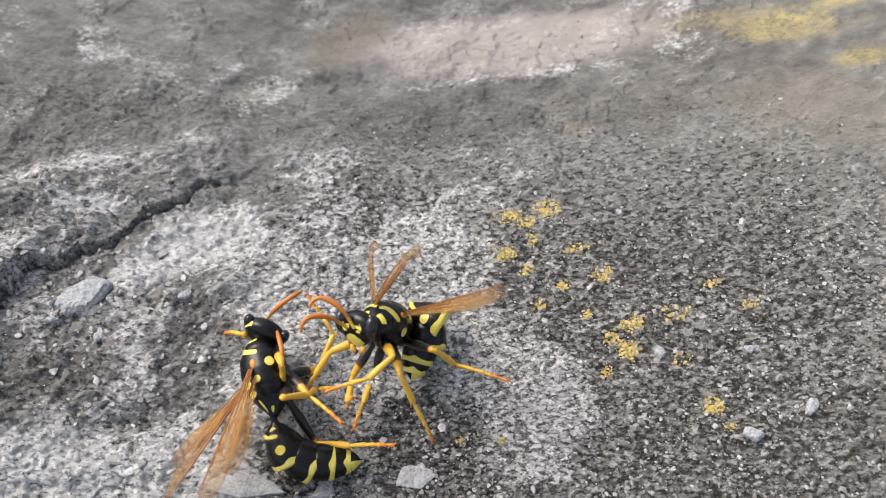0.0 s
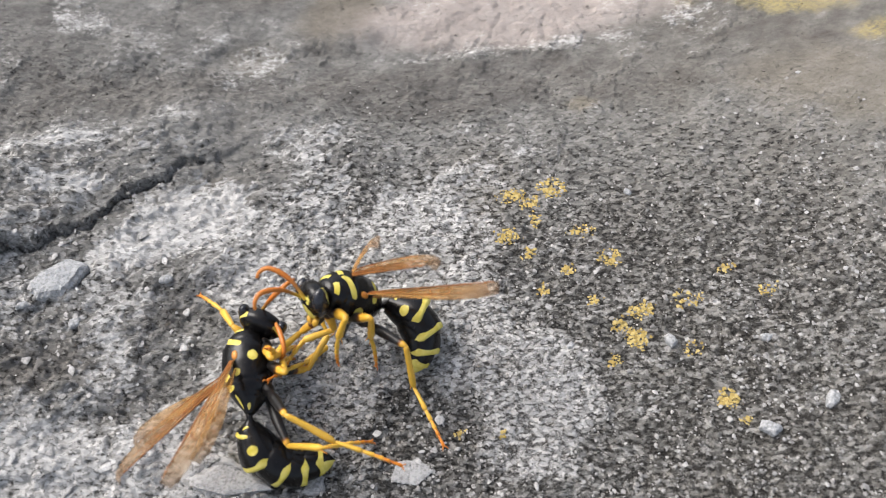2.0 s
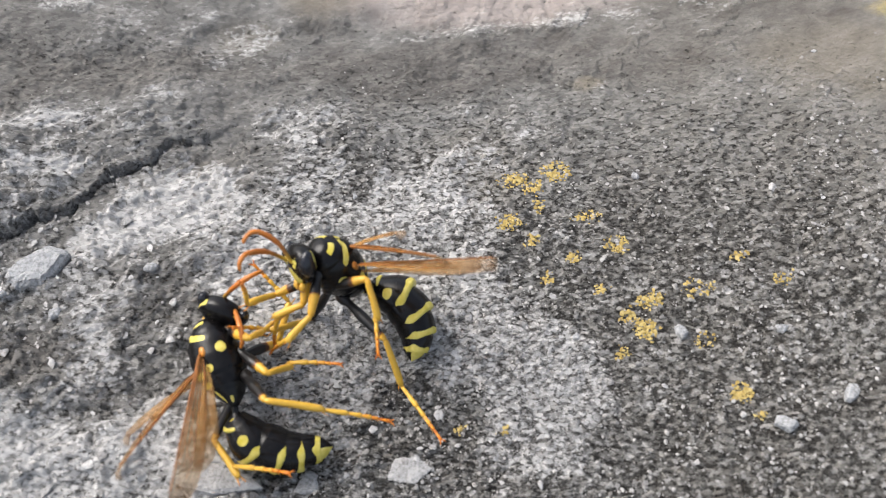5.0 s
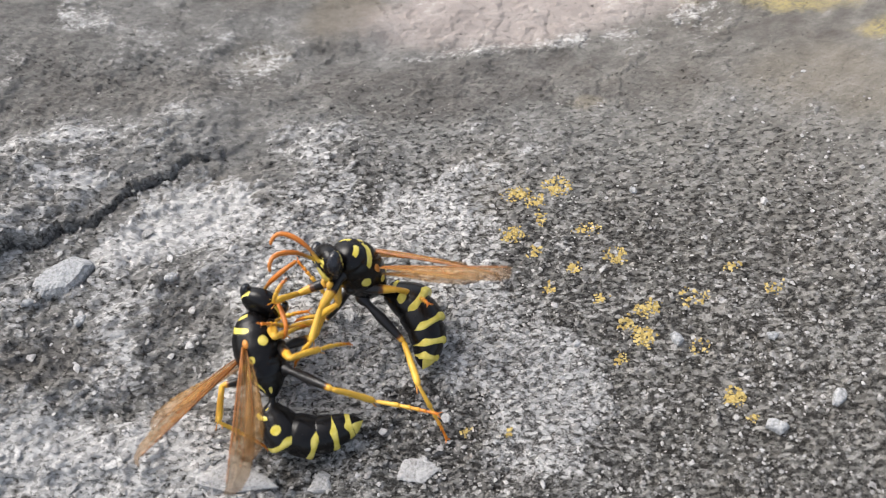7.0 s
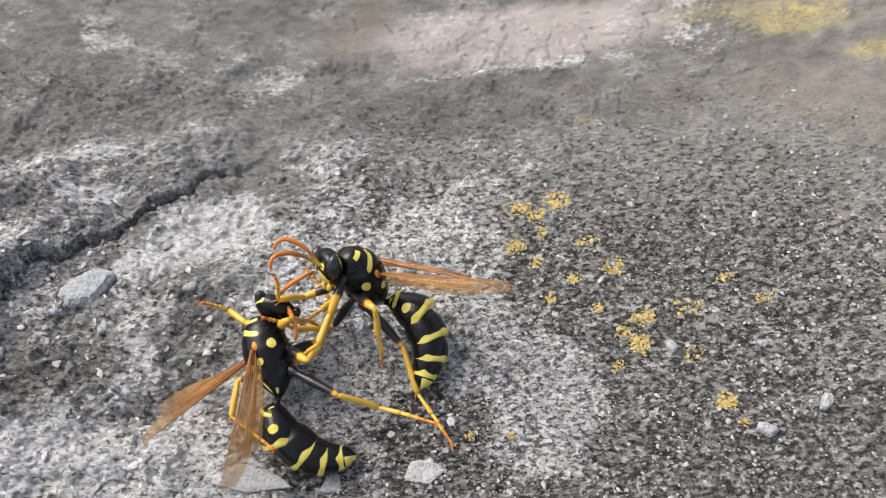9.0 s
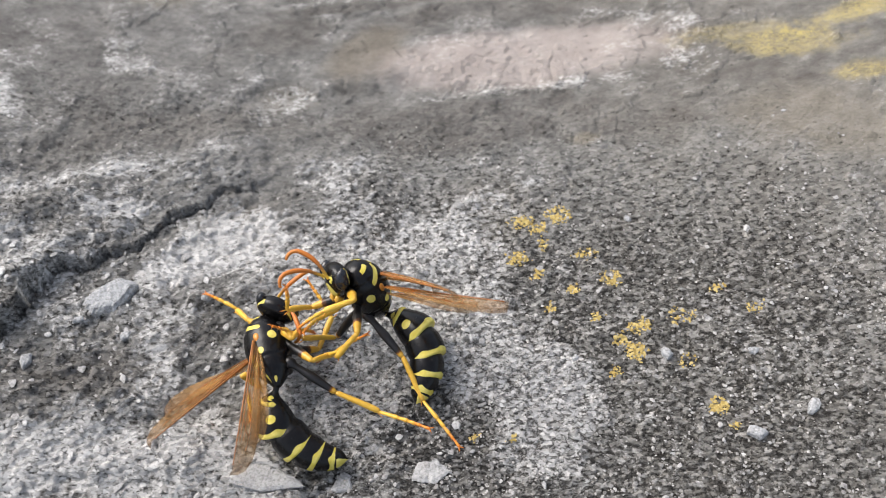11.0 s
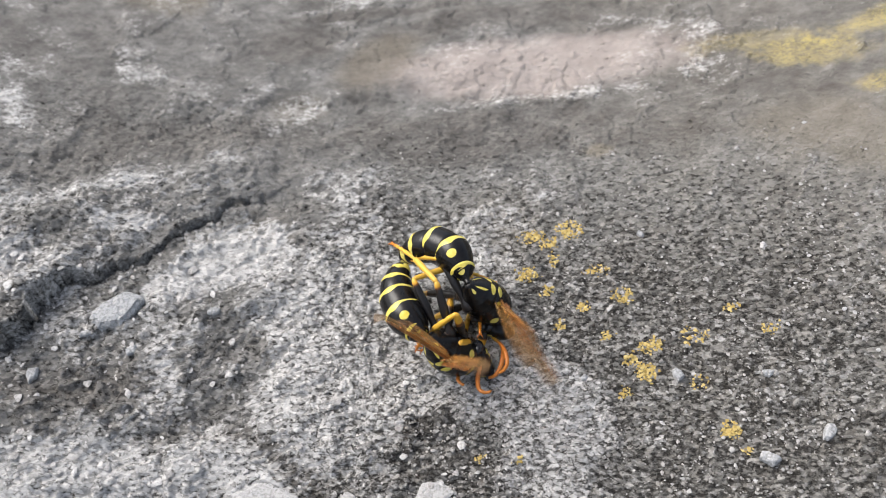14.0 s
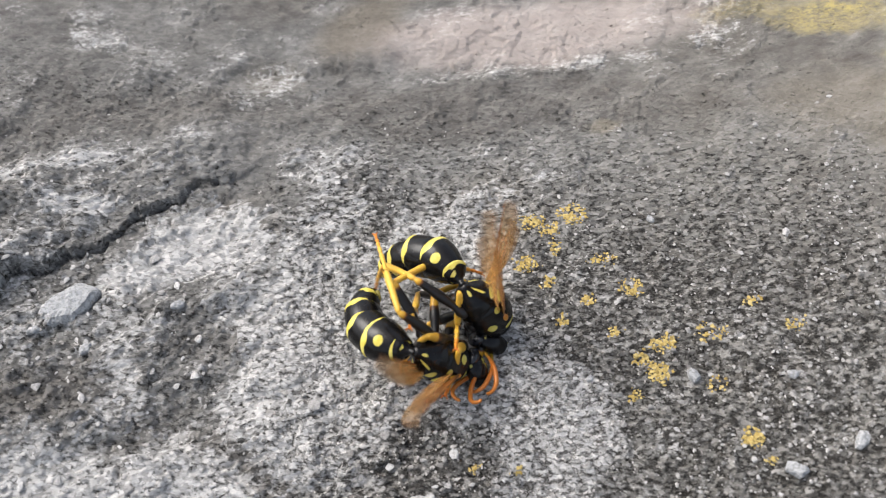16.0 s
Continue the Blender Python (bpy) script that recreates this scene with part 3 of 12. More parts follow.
def wing_mesh(length, chord, flip):
    """A narrow wing pleated lengthwise, along x, thicker at its leading edge."""
    bm = bmesh.new()
    lay = bm.verts.layers.float.new("band")
    nx, ny = 44, 12
    outline = ((0, 0.16), (0.06, 0.26), (0.2, 0.48), (0.45, 0.82), (0.68, 1.0), (0.84, 0.95), (0.94, 0.72), (0.985, 0.4), (1.0, 0.12))
    grids = []
    for level in (0, 1):
        rows = []
        for i in range(nx + 1):
            s = i / nx
            w = spread(outline, s) * chord
            row = []
            for j in range(ny + 1):
                q = j / ny
                y = flip * (0.12 * chord - q * w + 0.10 * chord * s)
                z = 0.10 * math.sin(q * math.pi * 3.0) * min(1, s * 5) * (1 - 0.5 * s) - 0.55 * s * s * q
                z += 0.025 * smooth_noise(np.array(s * length), np.array(q * 6), 0.6, 17).item() - (0.018 if level else 0)
                v = bm.verts.new(Vector((s * length, y, z)) * MM)
                v[lay] = s
                row.append(v)
            rows.append(row)
        grids.append(rows)
    for level, rows in enumerate(grids):
        for i in range(nx):
            for j in range(ny):
                f = (rows[i][j], rows[i + 1][j], rows[i + 1][j + 1], rows[i][j + 1])
                bm.faces.new(f if level == 0 else f[::-1])
    a, b = grids
    rim = [(i, 0) for i in range(nx)] + [(nx, j) for j in range(ny)] + [(i, ny) for i in range(nx, 0, -1)] + [(0, j) for j in range(ny, 0, -1)]
    for k in range(len(rim)):
        (i, j), (m, n) = rim[k], rim[(k + 1) % len(rim)]
        bm.faces.new((a[i][j], a[m][n], b[m][n], b[i][j]))
    bmesh.ops.recalc_face_normals(bm, faces=bm.faces)
    return finish("wing", bm, WING)


def vein_meshes(length, chord, flip):
    """Each vein of a wing as a thin tapered rib."""
    outline = ((0, 0.16), (0.2, 0.48), (0.45, 0.82), (0.68, 1.0), (0.84, 0.95), (0.94, 0.72), (1.0, 0.2))
    made = []

    def at(s, q):
        w = spread(outline, s) * chord
        return (s * length, flip * (0.12 * chord - q * w + 0.10 * chord * s), 0.10 * math.sin(q * math.pi * 3.0) * min(1, s * 5) * (1 - 0.5 * s) - 0.55 * s * s * q + 0.015)
    for q0, q1, s1, r in ((0.0, 0.0, 0.97, 0.07), (0.10, 0.12, 0.80, 0.045), (0.35, 0.30, 0.78, 0.03), (0.6, 0.55, 0.82, 0.027), (0.85, 0.80, 0.72, 0.027)):
        n = 18
        bm = bmesh.new()
        tube(bm, [at(0.02 + (s1 - 0.02) * k / n, q0 + (q1 - q0) * k / n) for k in range(n + 1)], [r * (1.25 - 0.8 * k / n) for k in range(n + 1)], 6)
        made.append(finish("vein", bm, VEIN))
    for s0, q0, s2, q2 in ((0.42, 0.11, 0.48, 0.33), (0.55, 0.32, 0.60, 0.57), (0.64, 0.11, 0.68, 0.31), (0.70, 0.31, 0.72, 0.56)):
        bm = bmesh.new()
        tube(bm, [at(s0, q0), at((s0 + s2) / 2, (q0 + q2) / 2), at(s2, q2)], [0.025, 0.025, 0.025], 6)
        made.append(finish("vein", bm, VEIN))
    return made


SPANS = {"H": (3.6, 3.1, 3.9), "M": (2.7, 2.4, 3.0), "F": (2.3, 1.9, 2.5)}


def femur_mesh(kind, dark_to):
    bm = bmesh.new()
    length = SPANS[kind][0]
    n = 16
    pts = [(-0.25 + (length + 0.30) * k / n, 0, 0.04 * math.sin(math.pi * k / n)) for k in range(n + 1)]
    prof = ((0, 0.30), (0.12, 0.36), (0.2, 0.20), (0.28, 0.22), (0.5, 0.30), (0.8, 0.23), (0.97, 0.17), (1, 0.10))
    tube(bm, pts, [1.05 * spread(prof, k / n) for k in range(n + 1)], 12, [0.0 if k / n < dark_to - 0.1 else 0.35 if k / n < dark_to else 0.6 for k in range(n + 1)])
    return finish("leg", bm, LIMB)


def tibia_mesh(kind):
    bm = bmesh.new()
    length = SPANS[kind][1]
    n = 14
    prof = ((0, 0.10), (0.06, 0.16), (0.3, 0.17), (0.8, 0.20), (0.96, 0.17), (1, 0.08))
    tube(bm, [(-0.05 + (length + 0.08) * k / n, 0, 0.05 * math.sin(math.pi * k / n)) for k in range(n + 1)], [1.05 * spread(prof, k / n) for k in range(n + 1)], 12, [0.62 + 0.12 * k / n for k in range(n + 1)])
    for s in (0.10, -0.10):
        tube(bm, [(length - 0.08, s, -0.10), (length + 0.18, 1.6 * s, -0.22), (length + 0.36, 2.0 * s, -0.26)], [0.04, 0.03, 0.008], 6, [0.8, 0.85, 0.9])
    rng = random.Random(3)
    for k in range(26):
        x, a = rng.uniform(0.2, length), rng.uniform(0, 6.28)
        c, s = math.cos(a), math.sin(a)
        tube(bm, [(x, 0.16 * c, 0.16 * s), (x + 0.14, 0.25 * c, 0.25 * s)], [0.012, 0.004], 4, [0.7, 0.7])
    return finish("tibia", bm, LIMB)


def tarsus_mesh(kind):
    bm = bmesh.new()
    length = SPANS[kind][2]
    cuts = (0, 0.40, 0.58, 0.72, 0.82, 1.0)
    for k in range(5):
        a, b = cuts[k] * length, cuts[k + 1] * length
        r = 0.135 - 0.011 * k
        sag = lambda x: -0.35 * (x / length) ** 2
        pts = [(a + (b - a) * q, 0, sag(a + (b - a) * q)) for q in (0, 0.15, 0.6, 0.92, 1.04)]
        tube(bm, pts, [0.55 * r, 0.8 * r, 0.95 * r, 1.15 * r, 0.7 * r], 9, [0.70 + 0.06 * k] * 5)
        for s in (1, -1):
            x = b - 0.02
            tube(bm, [(x, s * 0.07, sag(x) - 0.05), (x + 0.12, s * 0.14, sag(x) - 0.13)], [0.02, 0.006], 4, [0.8, 0.8])
    for s in (1, -1):
        tube(bm, [(length, 0.03 * s, -0.36), (length + 0.14, 0.14 * s, -0.36), (length + 0.22, 0.20 * s, -0.48)], [0.045, 0.035, 0.008], 6, [1.0, 1.0, 0.9])
    return finish("tarsus", bm, LIMB)


def mandible_mesh(side):
    bm = bmesh.new()
    tube(bm, [(0, 0, 0), (0.12, -0.04 * side, -0.22), (0.10, -0.22 * side, -0.42), (0.04, -0.34 * side, -0.46)], [0.17, 0.18, 0.12, 0.03], 10, [0.62, 0.6, 0.4, 0.2])
    return finish("mandible", bm, LIMB)


SHARED = {
    "thorax": thorax_mesh(), "head": head_mesh(), "eye": ball_mesh("eye", EYE, 0.43, 0.37, 0.78, 20, 14, -0.12),
    "antennaL": antenna_mesh(1), "antennaR": antenna_mesh(-1), "mandibleL": mandible_mesh(1), "mandibleR": mandible_mesh(-1),
    "tegula": ball_mesh("tegula", SCALE, 0.34, 0.24, 0.16, 14, 8),
    "coxa": ball_mesh("coxa", DARK, 0.42, 0.36, 0.46, 14, 10),
    "foreL": wing_mesh(9.8, 1.55, 1), "foreR": wing_mesh(9.8, 1.55, -1), "hindL": wing_mesh(7.2, 1.3, 1), "hindR": wing_mesh(7.2, 1.3, -1),
    "fveinL": vein_meshes(9.8, 1.55, 1), "fveinR": vein_meshes(9.8, 1.55, -1),
}
for kind in "FMH":
    SHARED["femur" + kind] = femur_mesh(kind, {"F": 0.55, "M": 0.72, "H": 0.92}[kind])
    SHARED["tibia" + kind] = tibia_mesh(kind)
    SHARED["tarsus" + kind] = tarsus_mesh(kind)
for k in range(6):
    SHARED["abdomen%d" % k] = abdomen_mesh(k)

HIPS = {"F": (1.45, 0.55, -0.95), "M": (0.15, 0.6, -1.12), "H": (-1.2, 0.55, -1.0)}


def at_mm(x, y, z, rx=0, ry=0, rz=0):
    return pose(x * MM, y * MM, z * MM, rx, ry, rz)


def build_wasp(label):
    """A paper wasp: x forward, z its back. Returns its parts by key, for the keyed poses."""
    wasp = new("wasp")
    tagged(wasp, label, "wasp", "fighting wasps")
    keyed = {"wasp": wasp}
    body = part("thorax", SHARED["thorax"], wasp, None, "black thorax with yellow spots and lines")
    for s in (1, -1):
        part("tegula", SHARED["tegula"], body, at_mm(0.6, s * 1.10, 0.78, s * -35), "orange-brown wing scale")
        for kind in "FMH":
            x, y, z = HIPS[kind]
            part("coxa", SHARED["coxa"], body, at_mm(x, s * y * 0.85, z * 0.93, s * 20), "shiny black hip joint")
    head = keyed["head"] = part("head", SHARED["head"], wasp, at_mm(2.4, 0, 0), "black head with yellow face marks")
    for key, s in (("L", 1), ("R", -1)):
        part("eye", SHARED["eye"], head, at_mm(0.15, s * 1.14, 0.13, s * -10, 0, s * 12), "glossy black compound eye")
        keyed["antenna" + key] = part("antenna", SHARED["antenna" + key], head, at_mm(0.63, s * 0.30, 0.18), "orange antenna with curled tip")
        part("mandible", SHARED["mandible" + key], head, at_mm(0.26, s * 0.42, -1.10), "yellow mandible")
    for k in range(6):
        keyed["abdomen%d" % k] = part("abdomen_segment", SHARED["abdomen%d" % k], wasp, None, "glossy black ring with yellow hind band")
    for key, s in (("L", 1), ("R", -1)):
        fore = keyed["forewing" + key] = part("forewing", SHARED["fore" + key], wasp, None, "folded amber forewing with smoky tip")
        for mesh in SHARED["fvein" + key]:
            part("vein", mesh, fore, None, "brown wing vein")
        keyed["hindwing" + key] = part("hindwing", SHARED["hind" + key], wasp, None, "clear amber hindwing")
        for kind in "FMH":
            leg = keyed["leg" + key + kind] = part("leg", SHARED["femur" + kind], wasp, None, "black leg with yellow tip")
            keyed["tibia" + key + kind] = part("tibia", SHARED["tibia" + kind], leg, None, "yellow bristled shin")
            keyed["tarsus" + key + kind] = part("tarsus", SHARED["tarsus" + kind], leg, None, "orange-yellow jointed foot with claws")
    return keyed


build_ground()
one = build_wasp("black and yellow paper wasp on its side gripping its rival")
two = build_wasp("black and yellow paper wasp rearing over its rival on stone")


# ---- loose stones, crumbs and lichen ----
def lump(bm, size, rng, at=(0, 0, 0), detail=1, rough=0.28):
    """An angular stone with a flat-broken look."""
    made = bmesh.ops.create_icosphere(bm, subdivisions=detail, radius=1.0)["verts"]
    planes = [(Vector((rng.gauss(0, 1), rng.gauss(0, 1), rng.gauss(0, 1))).normalized(), rng.uniform(0.55, 0.9)) for _ in range(7)]
    for v in made:
        p = v.co.copy()
        for nrm, d in planes:
            over = p.dot(nrm) - d
            if over > 0:
                p -= nrm * over
        p *= 1 + rng.uniform(-rough, rough) * 0.35
        v.co = Vector((p.x * size[0] + at[0], p.y * size[1] + at[1], p.z * size[2] + at[2])) * MM
    return made


def flake(x, y, size, turn, material, label, seed, tip=0.0, name="stone_flake", kind="stone"):
    """A flat broken flake: an angular outline, stepped edges and a rough top."""
    rng = random.Random(seed)
    n = 64
    corners = [6.283 * (k + rng.uniform(0.1, 0.8)) / 7 for k in range(7)]
    reach = [rng.uniform(0.75, 1.25) for _ in corners]
    bm = bmesh.new()
    rings = []
    outline = []
    for k in range(n):
        a = 6.283 * k / n
        j = (sum(c <= a for c in corners) - 1) % 7
        c0, c1 = corners[j], corners[(j + 1) % len(corners)]
        r0, r1 = reach[j], reach[(j + 1) % len(corners)]
        x0, y0, x1, y1 = r0 * math.cos(c0), r0 * math.sin(c0), r1 * math.cos(c1), r1 * math.sin(c1)
        r = (x0 * y1 - x1 * y0) / ((y1 - y0) * math.cos(a) - (x1 - x0) * math.sin(a))
        outline.append((a, r))
    for level, (grow, z) in enumerate(((1.0, -0.8), (1.04, -0.1), (1.0, 0.35), (0.86, 0.62), (0.78, 0.85), (0.58, 0.95), (0.38, 1.0), (0.18, 1.0), (0.03, 1.0))):
        ring = []
        for a, r in outline:
            q = grow * r * (1 + rng.uniform(-0.035, 0.035))
            px, py = size[0] * q * math.cos(a), size[1] * q * math.sin(a)
            rough = float(fractal(np.array([px + seed * 9]), np.array([py]), 0.7, 50, 4, 0.7)[0])
            ring.append((px, py, size[2] * z + (0.5 * size[2] + 0.1) * rough * (level > 0)))
        rings.append(ring)
    loft(bm, rings)
    ob = new(name, finish(name, bm, material, False))
    ob.matrix_basis = at_mm(x, y, ground_z(x, y) + size[2] * 0.35, tip, 0, turn)
    return tagged(ob, label, kind)


flake(-23.9, -4.0, (1.85, 1.35, 0.62), 25, FLAKE, "flat grey stone flake lying on the stone", 4, 5)
flake(-12.2, -15.8, (2.3, 1.0, 0.20), -6, PALE_ROCK, "pale flat stone chip on the stone", 8)
flake(-1.8, -15.2, (1.4, 0.75, 0.09), 10, PALE_ROCK, "pale flat stone chip on the stone", 9)
flake(-7.2, -15.9, (0.8, 0.6, 0.25), 60, PALE_ROCK, "small pale stone chip on the stone", 15)
for k, (x, y, r) in enumerate(((-17.3, -3.6, 0.42), (-22.4, -6.6, 0.45), (-28.6, -8.6, 0.5), (13.8, -8.0, 0.5), (18.7, -13.6, 0.55), (-25.6, -5.6, 0.35), (7.9, -8.0, 0.25), (-5.4, 2.0, 0.2), (12.2, 2.3, 0.3), (19.2, -8.3, 0.35), (22.4, -12.1, 0.5))):
    flake(x, y, (r * 1.1, r * 0.75, r * 0.5), 40 * k, FLAKE, "small angular grey pebble on the stone", 20 + k, 8, "pebble", "pebble")


def scatter(name, count, area, sizes, material, label, seed, density):
    """Many grains in one mesh: low, broken crumbs that lie on the stone."""
    rng = np.random.default_rng(seed)
    bm = bmesh.new()
    bmesh.ops.create_icosphere(bm, subdivisions=1, radius=1.0)
    unit_v = np.array([v.co[:] for v in bm.verts])
    unit_f = np.array([[v.index for v in f.verts] for f in bm.faces])
    bm.free()
    x = rng.uniform(area[0], area[1], count * 3)
    y = rng.uniform(area[2], area[3], count * 3)
    keep = rng.uniform(0, 1, len(x)) < density(x, y)
    x, y = x[keep][:count], y[keep][:count]
    n = len(x)
    r = sizes[0] * (sizes[1] / sizes[0]) ** (rng.uniform(0, 1, n) ** 2.2)
    shape = rng.uniform(0.6, 1.25, (n, 1, 3)) * r[:, None, None]
    shape[:, :, 2] *= 0.32
    jag = 1 + rng.uniform(-0.48, 0.25, (n, len(unit_v), 1))
    v = unit_v[None] * jag * shape
    a = rng.uniform(0, 6.283, n)
    c, s = np.cos(a)[:, None], np.sin(a)[:, None]
    v = np.stack([v[:, :, 0] * c - v[:, :, 1] * s + x[:, None], v[:, :, 0] * s + v[:, :, 1] * c + y[:, None], v[:, :, 2] + (relief(x, y) + 0.15 * r)[:, None]], 2)
    f = (unit_f[None] + (np.arange(n) * len(unit_v))[:, None, None]).reshape(-1, 3)
    me = bpy.data.meshes.new(name)
    me.from_pydata((v.reshape(-1, 3) * MM).tolist(), [], f.tolist())
    me.materials.append(material)
    return tagged(new(name, me), label, "stone crumbs", kind="stuff")


scatter("stone_crumbs", 10000, (-40, 32, -20, 14), (0.06, 0.20), CRUMB, "fine loose grey stone crumbs", 1, lambda x, y: (0.35 + 0.5 * (fractal(x, y, 5, 40, 3) > 0)) * (1 - ease(y + 0.12 * x, -4, 13)) * (0.16 + 0.84 * ease(x, -11, -3)))
scatter("stone_crumbs", 380, (-38, 28, -19, 12), (0.14, 0.40), CHIP, "coarser pale grey stone chips", 2, lambda x, y: (0.15 + 0.85 * (x < 3) * (y < 0)) * (1 - 0.8 * ease(y, 0, 8)))


def lichen_patch(x, y, rx, ry, count, seed):
    """A crust of small yellow lobes, clumped and ragged."""
    rng = random.Random(seed)
    bm = bmesh.new()
    z0 = ground_z(x, y)
    for _ in range(int(count * 3.4)):
        a, q = rng.uniform(0, 6.283), math.sqrt(rng.random())
        px, py = rx * q * math.cos(a) + rng.gauss(0, 0.12), ry * q * math.sin(a) + rng.gauss(0, 0.12)
        r = rng.uniform(0.05, 0.15) * (1.15 - 0.4 * q)
        lump(bm, (r * rng.uniform(0.8, 1.4), r * rng.uniform(0.8, 1.3), r * 0.30), rng, (px, py, ground_z(x + px, y + py) - z0 + 0.01), 1, 0.9)
    ob = new("lichen_patch", finish("lichen_patch", bm, LICHEN, False))
    ob.matrix_basis = at_mm(x, y, z0)
    return tagged(ob, "crusty yellow lichen patch growing on grey stone", "lichen", "yellow lichen patches")


for k, (x, y, rx, ry, n) in enumerate(((4.7, 2.7, 0.9, 0.45, 26), (7.4, 3.1, 0.9, 0.7, 34), (5.9, 2.0, 0.55, 0.35, 14), (4.3, -0.5, 0.7, 0.6, 24), (9.1, -0.3, 0.9, 0.35, 14), (10.7, -2.3, 0.7, 0.5, 30),
                                     (8.0, -3.1, 0.4, 0.3, 10), (12.3, -6.05, 0.75, 0.42, 30), (10.9, -6.9, 0.45, 0.4, 18), (11.9, -7.8, 0.75, 0.6, 32), (15.0, -5.5, 0.9, 0.7, 14), (16.7, -11.7, 0.6, 0.42, 28),
                                     (17.6, -3.7, 0.5, 0.35, 8), (19.8, -5.3, 0.7, 0.35, 8), (1.1, -12.9, 0.3, 0.22, 6), (5.7, -1.7, 0.4, 0.3, 10), (6.4, -4.2, 0.35, 0.4, 8), (9.5, -5.2, 0.4, 0.3, 9),
                                     (10.5, -9.1, 0.4, 0.4, 8), (15.1, -8.5, 0.6, 0.4, 8), (17.6, -13.0, 0.25, 0.2, 5), (3.6, -13.2, 0.25, 0.2, 4), (6.2, 0.8, 0.35, 0.5, 8))):
    lichen_patch(x, y, rx, ry, n, 100 + k)


# ---- motion ----
def P(x, y, z, rx, ry, rz):
    return pose(x * MM, y * MM, z * MM, rx, ry, rz)


